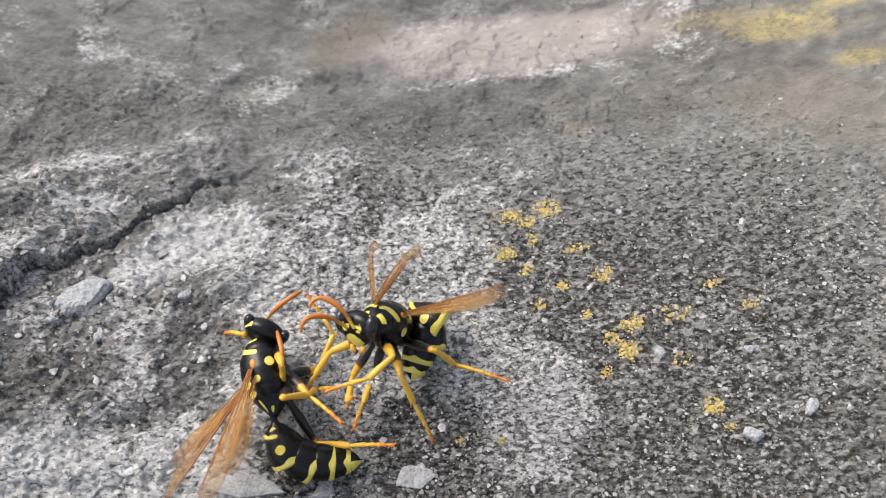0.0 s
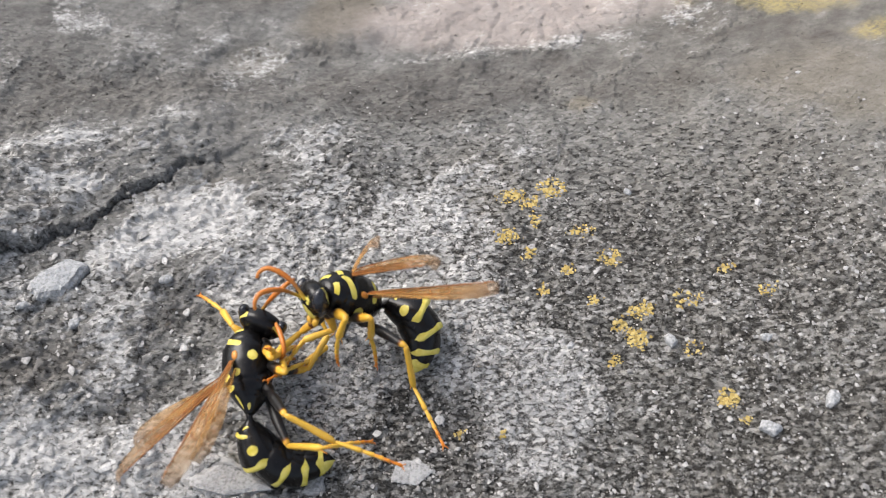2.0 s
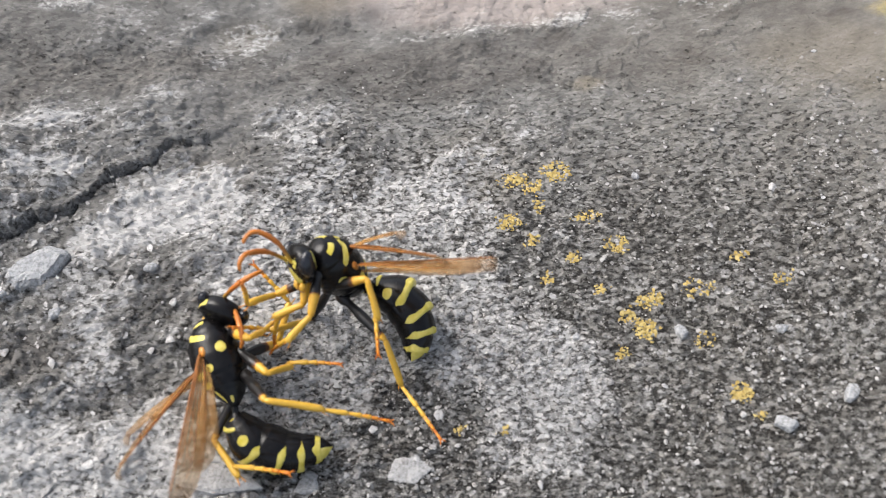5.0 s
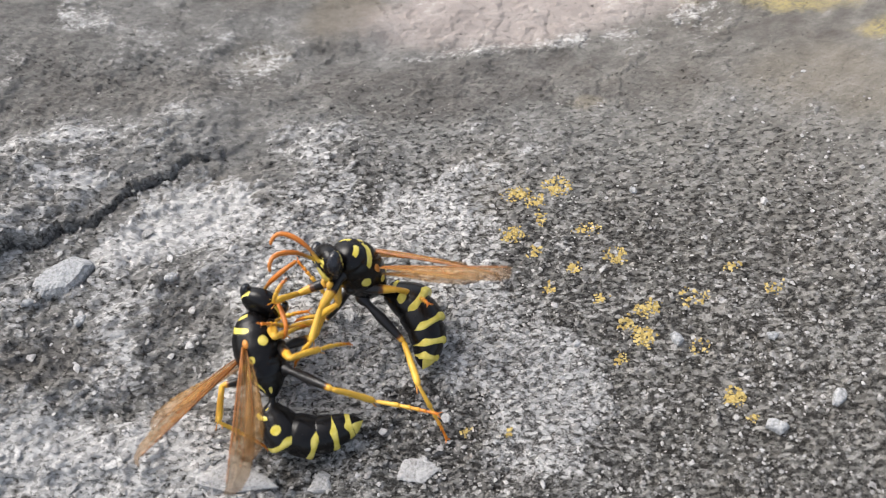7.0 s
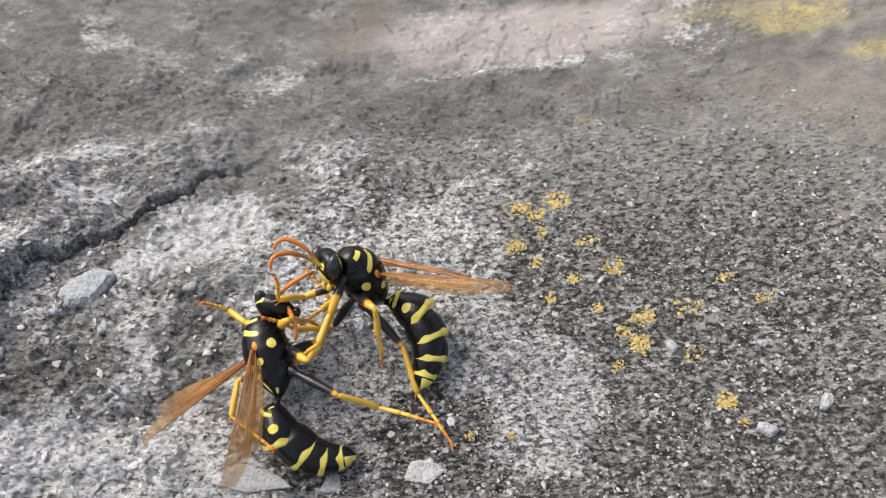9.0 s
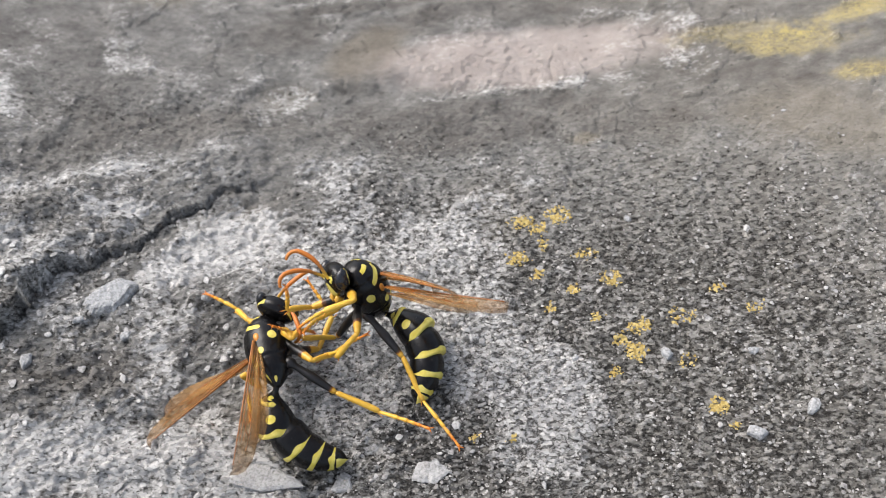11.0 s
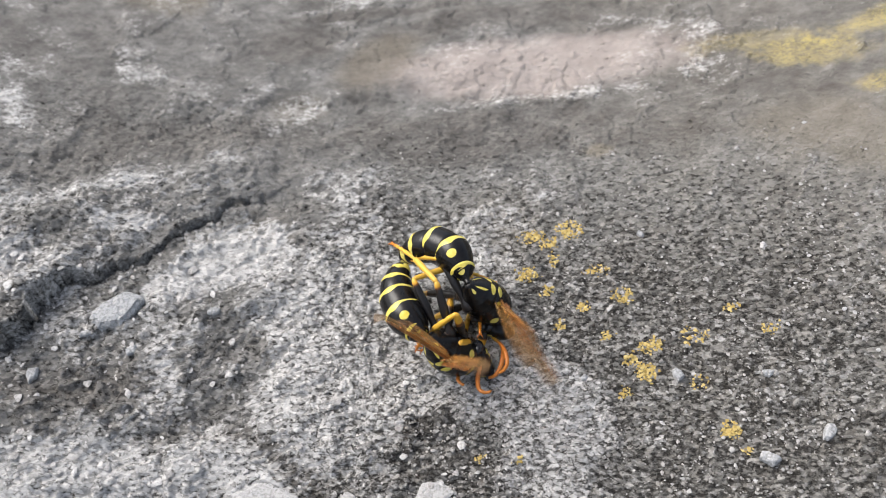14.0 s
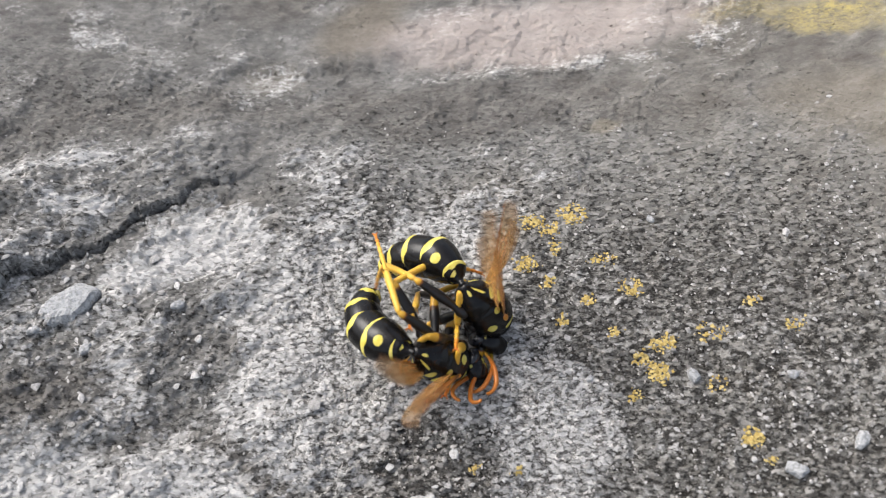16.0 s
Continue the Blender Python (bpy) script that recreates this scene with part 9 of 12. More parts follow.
    walk(two["abdomen3"], [(0, P(-2.68, 1.34, -1.12, -102.44, 81.7, -20.74)), (0.5, P(-2.71, 2.12, -1.09, -102.26, 71.36, -12.57)), (1, P(-3.46, 2.78, -0.02, -20.67, 70.07, 71.68)), (1.5, P(-4.34, 2.14, 0.72, 26.26, 46.99, 126.85)), (2, P(-4.19, 2.62, -0.04, 13.84, 50.55, 111.51)), (2.5, P(-4.14, 2.63, 0.45, 21.22, 38.75, 117.25)), (3, P(-4.15, 2.54, 0.73, 26.65, 33.76, 122.7)), (3.5, P(-4.3, 2.37, 1.06, 28.63, 25.27, 127.71)), (4, P(-4.17, 2.56, 1.23, 32.13, 18.12, 125.97)), (6.5, P(-4.19, 3.07, 0.69, 27.6, 29.84, 119.71)), (7, P(-4.04, 3.23, 0.68, 31.36, 26.72, 118.75)), (7.5, P(-4.27, 3.22, 0.43, 30.42, 31.68, 121.32)), (8, P(-4.49, 3.11, -0.59, 26.13, 49.47, 124.33)), (8.5, P(-4.51, 3.33, -0.17, 27.46, 43.45, 123.71)), (9, P(-4.68, 3.46, 0.71, 27.88, 34.59, 124.83)), (11.5, P(-4.68, 3.74, 0.3, 28.4, 35.82, 122.94)), (12, P(-4.27, 3.54, 0.86, 34.46, 23.72, 121.95)), (12.5, P(-3.96, 3.66, 0.89, 34.34, 14.91, 115.62)), (12.8667, P(-3.88, 3.74, 0.84, 33.92, 15.59, 113.94)), (12.9, P(-3.32, 1.48, -0.17, 29.85, 51.54, 110.36)), (12.9334, P(-2.77, -0.78, -1.18, -30.59, 84.68, 50.3)), (12.9667, P(-2.21, -3.03, -2.19, -135.5, 55.6, -54.23)), (13, P(-2.2, -3.03, -2.19, -135.47, 55.56, -54.11)), (13.5, P(-2.53, -3.41, -1.97, -157.3, 54, -69.94)), (14, P(-2.63, -3.3, -2.51, -171.45, 55.56, -79.17)), (14.5, P(-2.65, -3.66, -2.1, -171.26, 58.38, -76.51)), (15, P(-2.51, -3.44, -2.23, -160.48, 61.8, -67.46)), (15.5, P(-2.51, -3.78, -1.8, -165.16, 56.26, -70.01)), (16, P(-2.33, -3.91, -1.08, -172.66, 46.93, -72.23))])
    walk(two["abdomen4"], [(0, P(-2.56, 1.3, -2.01, -102.44, 81.7, -20.74)), (0.5, P(-2.42, 2.03, -1.94, -107.33, 70.17, -17.43)), (1, P(-3.26, 2.87, -0.89, -72.05, 75.39, 21.91)), (1.5, P(-4.6, 2.5, -0.05, 22.92, 67.76, 122.88)), (2, P(-4.31, 3.05, -0.8, 1.5, 67.15, 98.45)), (2.5, P(-4.39, 3.17, -0.2, 13.44, 60.07, 109.99)), (3, P(-4.49, 3.09, 0.13, 22.45, 54.46, 120.07)), (3.5, P(-4.75, 2.95, 0.59, 24.6, 52.84, 125.44)), (4, P(-4.65, 3.22, 0.86, 29.16, 45.47, 126.07)), (6.5, P(-4.57, 3.75, 0.1, 22.69, 49.7, 117.57)), (7, P(-4.43, 3.95, 0.14, 27, 46.88, 118.33)), (7.5, P(-4.66, 3.87, -0.2, 25.21, 52.16, 120.5)), (8, P(-4.82, 3.6, -1.45, 22.3, 59.4, 122.75)), (8.5, P(-4.91, 3.94, -0.98, 21.78, 58.56, 121.32)), (9, P(-5.15, 4.15, -0.09, 23.39, 50.31, 123.61)), (11.5, P(-5.15, 4.47, -0.49, 22.51, 52.14, 121.26)), (12, P(-4.77, 4.34, 0.32, 29.53, 43.65, 122.63)), (12.5, P(-4.41, 4.59, 0.54, 30.68, 29.68, 115.9)), (12.8667, P(-4.3, 4.68, 0.48, 30.14, 30.35, 114.08)), (12.9, P(-3.48, 1.98, -0.69, 19.74, 58.86, 101.05)), (12.9334, P(-2.66, -0.73, -1.85, -51.65, 77.84, 27.36)), (12.9667, P(-1.83, -3.43, -3.02, -114.65, 56.94, -37.95)), (13, P(-1.82, -3.43, -3.02, -114.63, 56.89, -37.86)), (13.5, P(-2.26, -3.9, -2.84, -130, 59.66, -49.02)), (14, P(-2.47, -3.81, -3.43, -134.12, 64.85, -50.59)), (14.5, P(-2.45, -4.11, -3.09, -98.16, 64.78, -17.68)), (15, P(-2.24, -3.79, -3.21, -85.86, 62.4, -7.52)), (15.5, P(-2.23, -4.2, -2.77, -95.12, 59.79, -14.7)), (16, P(-2.05, -4.46, -1.93, -109.96, 56.03, -25.27))])
    walk(two["abdomen5"], [(0, P(-2.46, 1.26, -2.74, -102.44, 81.7, -20.74)), (0.5, P(-2.18, 1.95, -2.63, -107.33, 70.17, -17.43)), (1, P(-3.08, 2.94, -1.6, -72.99, 75.36, 20.99)), (1.5, P(-4.72, 2.7, -0.75, 21.41, 71.61, 121.25)), (2, P(-4.33, 3.29, -1.5, -3.91, 70.55, 92.89)), (2.5, P(-4.47, 3.45, -0.88, 8.97, 66.3, 105.66)), (3, P(-4.67, 3.41, -0.51, 20.72, 60.34, 118.77)), (3.5, P(-4.94, 3.23, -0.07, 22.04, 63.57, 123.54)), (4, P(-4.9, 3.56, 0.24, 27.96, 56.97, 126.09)), (6.5, P(-4.77, 4.16, -0.58, 20.65, 56.16, 116.41)), (7, P(-4.66, 4.38, -0.52, 25.31, 54.21, 118.01)), (7.5, P(-4.87, 4.24, -0.9, 23.35, 58.52, 119.92)), (8, P(-5.04, 3.95, -2.21, 21.29, 61.31, 122.15)), (8.5, P(-5.11, 4.29, -1.79, 18.7, 64.41, 119.49)), (9, P(-5.46, 4.63, -0.86, 22.25, 53.65, 123.13)), (11.5, P(-5.41, 4.93, -1.31, 20.17, 57.3, 120.19)), (12, P(-5.08, 4.82, -0.37, 27.35, 52.04, 122.66)), (12.5, P(-4.73, 5.24, 0.03, 28.27, 39.02, 115.85)), (12.8667, P(-4.6, 5.34, -0.04, 27.61, 39.69, 113.91)), (12.9, P(-3.55, 2.33, -1.26, 10.62, 62.34, 92.26)), (12.9334, P(-2.51, -0.67, -2.48, -52.6, 72.2, 24.76)), (12.9667, P(-1.46, -3.68, -3.71, -97.54, 55.51, -24.53)), (13, P(-1.45, -3.67, -3.7, -97.54, 55.46, -24.46)), (13.5, P(-1.95, -4.18, -3.58, -106.84, 59.9, -30.34)), (14, P(-2.19, -4.03, -4.23, -92.67, 63.8, -16.49)), (14.5, P(-2, -4.09, -3.88, -62.08, 55.99, 10.55)), (15, P(-1.76, -3.72, -3.95, -56.88, 52.72, 14)), (15.5, P(-1.72, -4.2, -3.49, -57.23, 46.88, 12.92)), (16, P(-1.54, -4.53, -2.61, -64.38, 45.02, 8.19))])
    walk(two["legLF"], [(0, P(1.45, 0.55, -0.95, 28, 10.63, 43.19)), (0.5, P(1.45, 0.55, -0.95, 38.1, 33.99, 61.01)), (1, P(1.45, 0.55, -0.95, 61.88, 22.04, 120.61)), (1.5, P(1.45, 0.55, -0.95, 55.18, 11.31, 89.89)), (2, P(1.45, 0.55, -0.95, 54.19, -16.5, 61.53)), (2.5, P(1.45, 0.55, -0.95, 99.14, -43.81, 50.51)), (2.75, P(1.45, 0.55, -0.95, 72.41, -17.3, 96.69)), (3, P(1.45, 0.55, -0.95, 70.86, 17.46, 128.74)), (3.5, P(1.45, 0.55, -0.95, 64.6, 4.15, 133.73)), (4, P(1.45, 0.55, -0.95, 77.9, 20.86, 131.04)), (6.5, P(1.45, 0.55, -0.95, 90.31, 71.98, 109.99)), (7, P(1.45, 0.55, -0.95, 103.24, 74.61, 119.26)), (7.5, P(1.45, 0.55, -0.95, 74.76, 38.37, 99.82)), (8, P(1.45, 0.55, -0.95, 114.01, 65.92, 138.31)), (8.25, P(1.45, 0.55, -0.95, 68.35, 40.93, 79.54)), (8.5, P(1.45, 0.55, -0.95, 62.78, 5.73, 56.66)), (8.75, P(1.45, 0.55, -0.95, 67.97, 36.83, 82.1)), (9, P(1.45, 0.55, -0.95, 102.24, 59.31, 131.9)), (10.25, P(1.45, 0.55, -0.95, 72.6, 31.98, 84.72)), (11.5, P(1.45, 0.55, -0.95, 71.54, -1.74, 59.29)), (11.75, P(1.45, 0.55, -0.95, 54.39, 35.36, 57.71)), (12, P(1.45, 0.55, -0.95, 11.46, 67.82, 25.82)), (12.5, P(1.45, 0.55, -0.95, 94.23, 81.2, 106.97)), (12.8667, P(1.45, 0.55, -0.95, 84.12, 83.58, 94.98)), (12.9, P(1.45, 0.55, -0.95, 142.69, 61.19, 152.09)), (12.9334, P(1.45, 0.55, -0.95, 149.45, 35.55, 157.21)), (12.9667, P(1.45, 0.55, -0.95, 152.78, 9.73, 158.46)), (13, P(1.45, 0.55, -0.95, 153.11, 9.47, 158.51)), (13.5, P(1.45, 0.55, -0.95, 146.47, 6.3, 164.96)), (14, P(1.45, 0.55, -0.95, 160.07, -9.14, 164)), (14.5, P(1.45, 0.55, -0.95, -175.25, -10.23, 152)), (15, P(1.45, 0.55, -0.95, -176.79, -10.81, 153.73)), (15.5, P(1.45, 0.55, -0.95, -164.33, -6.99, 145.14)), (16, P(1.45, 0.55, -0.95, -177.15, -7.33, 153.11))])
    walk(two["tibiaLF"], [(0, P(2.3, 0, 0, -36.02, 22.31, -84.08)), (0.5, P(2.3, 0, 0, -8.43, 2.44, -86.11)), (1, P(2.3, 0, 0, 23.43, 13.95, -110.88)), (1.5, P(2.3, 0, 0, -7.11, 8.1, -90.64)), (1.75, P(2.3, 0, 0, -24.83, 30.24, -117.03)), (2, P(2.3, 0, 0, -56.75, 39.88, -156.17)), (2.5, P(2.3, 0, 0, -52.05, 12.25, -143.59)), (2.75, P(2.3, 0, 0, -9.87, 20.78, -114.53)), (3, P(2.3, 0, 0, 30.86, 8.35, -87.29)), (3.5, P(2.3, 0, 0, 28.77, 16.4, -87.39)), (4, P(2.3, 0, 0, 35.54, 23.67, -66.35)), (5.25, P(2.3, 0, 0, 17.15, 6.38, -25.76)), (6.5, P(2.3, 0, 0, -7.69, 5.44, 17.1)), (7, P(2.3, 0, 0, -7.4, 5.94, 17.29)), (7.25, P(2.3, 0, 0, -0.84, 2.12, -22.07)), (7.5, P(2.3, 0, 0, 6.64, 3.32, -61.53)), (7.75, P(2.3, 0, 0, 3.22, 0.37, -29.47)), (8, P(2.3, 0, 0, -1.24, -0.3, 2.69)), (8.25, P(2.3, 0, 0, -16.88, 22.72, -35.08)), (8.5, P(2.3, 0, 0, -46.83, 29.13, -83.08)), (8.75, P(2.3, 0, 0, -16.47, 22.16, -35.69)), (9, P(2.3, 0, 0, -0.61, -1.35, 1.22)), (10.25, P(2.3, 0, 0, -23.01, 10.14, -46.25)), (11.5, P(2.3, 0, 0, -46.53, 1.07, -94.32)), (12, P(2.3, 0, 0, -15.06, 53.72, -84.49)), (12.5, P(2.3, 0, 0, 18.54, 38.29, -42.47)), (12.8667, P(2.3, 0, 0, 17.46, 38.42, -42.55)), (12.9, P(2.3, 0, 0, 0.28, 33.49, -94.5)), (12.9334, P(2.3, 0, 0, -5.97, 19.85, -139.13)), (12.9667, P(2.3, 0, 0, -0.74, 6.02, -179.75)), (13, P(2.3, 0, 0, -0.3, 6.62, -179.9)), (13.5, P(2.3, 0, 0, -2.68, 15.89, -178.61)), (14, P(2.3, 0, 0, 10.74, 28.71, 177.99)), (14.5, P(2.3, 0, 0, 37.99, 32.97, 177.29)), (15, P(2.3, 0, 0, 38.15, 37.39, 179.5)), (15.5, P(2.3, 0, 0, 58.5, 42.49, -174.89)), (15.6667, P(2.3, 0, 0, 103.18, 44.8, -177.98)), (15.8333, P(2.3, 0, 0, 150.1, 48.01, -177.84)), (16, P(2.3, 0, 0, -160.25, 50.07, -174.1))])
    walk(two["tarsusLF"], [(0, P(2.48, -1.75, -0.72, -34.7, -5.14, -95.04)), (0.5, P(2.43, -1.89, -0.08, -8.55, 11.18, -84.94)), (1, P(1.64, -1.72, -0.46, 22.47, 10.78, -115.8)), (1.5, P(2.28, -1.88, -0.27, -8.21, 37.96, -118.36)), (2, P(0.97, -0.59, -1.22, -66.67, 43.89, -159.82)), (2.25, P(0.89, -0.85, -0.81, -36.65, 21.87, -162.33)), (2.5, P(0.81, -1.1, -0.4, -8.13, 3.62, -175.21)), (2.75, P(1.6, -1.49, -0.34, 7.86, 21.07, -131.61)), (3, P(2.39, -1.88, -0.28, 32.98, 21.63, -82.21)), (3.5, P(2.38, -1.82, -0.54, 29.33, 48.29, -116.08)), (4, P(3, -1.59, -0.76, 40.71, 44.16, -92.5)), (5.25, P(3.55, -0.52, -0.47, 30.03, 43.16, -55.89)), (6.5, P(4.11, 0.56, -0.18, 20.43, 47, -18.71)), (7, P(4.1, 0.56, -0.2, 20.19, 36.26, -31.81)), (7.5, P(3.2, -1.67, -0.11, 10.33, 51.94, -49.43)), (8, P(4.2, 0.09, 0.01, 17.43, 35.93, -22.33)), (8.25, P(3.35, -0.78, -0.46, -16.9, 44.65, -92.87)), (8.5, P(2.5, -1.65, -0.92, -39.12, 24.08, -153.61)), (8.75, P(3.35, -0.8, -0.44, -6.93, 37.72, -97.53)), (9, P(4.2, 0.04, 0.04, 23.7, 22.09, -42.73)), (10.25, P(3.18, -0.93, 0, -13.87, 28.99, -84.91)), (11.5, P(2.16, -1.89, -0.04, -46.11, 12.04, -122.06)), (12, P(2.41, -1.12, -1.53, -15.23, 56.42, -76.74)), (12.5, P(3.4, -1.01, -1.18, 25.03, 49.99, -97.5)), (12.8667, P(3.4, -1.01, -1.18, 23.71, 49.23, -96.71)), (12.9, P(2.4, -0.67, -0.85, -14.96, 43.69, -123.3)), (12.9334, P(1.41, -0.34, -0.53, -43.25, 29.01, -138.44)), (12.9667, P(0.41, -0.01, -0.2, -64.29, 10.64, -143.75)), (13, P(0.41, 0, -0.22, -64.02, 10.84, -144.11)), (13.1667, P(0.43, -0.02, -0.32, -41.22, 38.88, -96.24)), (13.3333, P(0.45, -0.03, -0.42, 2.84, 36.43, -30.58)), (13.5, P(0.47, -0.04, -0.52, 21.69, 6.4, 14.49)), (14, P(0.63, 0.06, -0.91, 11.61, 4.04, 9.11)), (14.5, P(0.71, 0.08, -1.03, -7.95, 9.6, -6.49)), (15, P(0.79, 0.01, -1.15, -4.02, 13.26, -3.46)), (15.5, P(0.9, -0.12, -1.28, -15.28, 13.24, -13.96)), (16, P(1.09, -0.13, -1.46, -3.24, 15.46, -3.18))])
    walk(two["legLM"], [(0, P(0.15, 0.6, -1.12, 22.5, 28.63, 41.22)), (0.5, P(0.15, 0.6, -1.12, 57.81, 38.73, 95.03)), (1, P(0.15, 0.6, -1.12, 63.7, 27.68, 118.08)), (1.25, P(0.15, 0.6, -1.12, 62.08, -2.13, 102.86)), (1.5, P(0.15, 0.6, -1.12, 69, -31.25, 85.96)), (2, P(0.15, 0.6, -1.12, 64.75, -29.2, 67.12)), (2.5, P(0.15, 0.6, -1.12, 59.81, -12.76, 62.67)), (3, P(0.15, 0.6, -1.12, 65.68, -6.73, 79.94)), (3.5, P(0.15, 0.6, -1.12, 88.62, -36.79, 70.26)), (4, P(0.15, 0.6, -1.12, 90.8, -30.7, 61.65)), (6.5, P(0.15, 0.6, -1.12, 52.38, -60.67, 133.46)), (7, P(0.15, 0.6, -1.12, 58.98, -46.92, 126.08)), (7.5, P(0.15, 0.6, -1.12, 82.07, -21.42, 79.07)), (8, P(0.15, 0.6, -1.12, 67.95, 0.39, 53.86)), (8.5, P(0.15, 0.6, -1.12, 54.47, 29.21, 65.69)), (9, P(0.15, 0.6, -1.12, 75.93, -10.42, 84.23)), (11.5, P(0.15, 0.6, -1.12, 59.79, 31.74, 74.7)), (12, P(0.15, 0.6, -1.12, 55.44, 26.65, 61.2)), (12.5, P(0.15, 0.6, -1.12, 62.7, 5.74, 55.76)), (12.8667, P(0.15, 0.6, -1.12, 61.28, 5.57, 52.75)), (12.9, P(0.15, 0.6, -1.12, 73.29, 23.4, 88.25)), (12.9334, P(0.15, 0.6, -1.12, 95.99, 29.92, 131)), (12.9667, P(0.15, 0.6, -1.12, 117.38, 20.93, 172.75)), (13, P(0.15, 0.6, -1.12, 117.54, 20.86, 172.78)), (13.5, P(0.15, 0.6, -1.12, 140.95, 7.85, 167.67)), (14, P(0.15, 0.6, -1.12, 148.18, 20.94, 161.89)), (14.5, P(0.15, 0.6, -1.12, 102.51, 19.22, -170.72)), (15, P(0.15, 0.6, -1.12, 102.08, 18.59, -173.32)), (15.5, P(0.15, 0.6, -1.12, 125.67, 7.57, -174.41)), (16, P(0.15, 0.6, -1.12, 144.07, -1.89, -179.71))])
    walk(two["tibiaLM"], [(0, P(2.7, 0, 0, 34.88, 73.85, 61.19)), (0.5, P(2.7, 0, 0, -4.32, 47.35, 7.83)), (1, P(2.7, 0, 0, 3.12, 6, -6.16)), (1.25, P(2.7, 0, 0, -2.69, 47.08, -17.95)), (1.5, P(2.7, 0, 0, -78.75, 77.99, -98.49)), (1.6667, P(2.7, 0, 0, 163.21, 75.7, 174.04)), (1.8333, P(2.7, 0, 0, 125.89, 57.65, 168.4)), (2, P(2.7, 0, 0, 102.28, 40.89, 179.43)), (2.5, P(2.7, 0, 0, 102, 51.14, -159.51)), (3, P(2.7, 0, 0, 77.21, 71.79, 166.62)), (3.1667, P(2.7, 0, 0, 24.7, 55.18, 162.96)), (3.3333, P(2.7, 0, 0, -12.41, 42.13, 178.92)), (3.5, P(2.7, 0, 0, -47.92, 37.89, -159.94)), (4, P(2.7, 0, 0, -56.57, 35.97, -157.68)), (4.8333, P(2.7, 0, 0, -61.39, 54.86, -116.11)), (5.6667, P(2.7, 0, 0, -31.99, 68.56, -44.86)), (6.5, P(2.7, 0, 0, 5.09, 58.14, 33.69)), (7, P(2.7, 0, 0, -3.44, 54.04, 41.38)), (7.25, P(2.7, 0, 0, 54.8, 74.38, 117.95)), (7.5, P(2.7, 0, 0, 109.69, 53.05, -168.79)), (7.75, P(2.7, 0, 0, 135.94, 68.6, 174.91)), (8, P(2.7, 0, 0, -159.94, 85.46, -161.26)), (8.25, P(2.7, 0, 0, -50.18, 61.79, -79.01)), (8.5, P(2.7, 0, 0, -29.76, 34.69, -89.71)), (8.6667, P(2.7, 0, 0, -62.81, 52.79, -69.11)), (8.8333, P(2.7, 0, 0, -111.04, 76.04, -69.83)), (9, P(2.7, 0, 0, 107.48, 72.65, -165.88)), (9.625, P(2.7, 0, 0, -164.05, 81.06, -115.68)), (10.25, P(2.7, 0, 0, -88.14, 70.57, -78.16)), (10.875, P(2.7, 0, 0, -54.74, 57.41, -84.69)), (11.5, P(2.7, 0, 0, -27.36, 47.45, -99.66)), (12, P(2.7, 0, 0, -36.47, 43.62, -82.93)), (12.5, P(2.7, 0, 0, -63.16, 45.19, -155.67)), (12.8667, P(2.7, 0, 0, -65.25, 44.15, -155.88)), (12.9, P(2.7, 0, 0, -95.37, 52.51, -154.8)), (12.9334, P(2.7, 0, 0, -132.31, 59.89, -162.01)), (12.9667, P(2.7, 0, 0, -177.71, 62.82, -178.47)), (13, P(2.7, 0, 0, -177.07, 62.73, -178.04)), (13.5, P(2.7, 0, 0, -122.48, 54.82, -145.13)), (14, P(2.7, 0, 0, -133.69, 37.21, -146.74)), (14.5, P(2.7, 0, 0, 166.9, 61.33, 172.43)), (15, P(2.7, 0, 0, 165.46, 59.83, 171.45)), (15.5, P(2.7, 0, 0, -139.38, 58.91, -157.9)), (16, P(2.7, 0, 0, -89.79, 42.78, -152.11))])
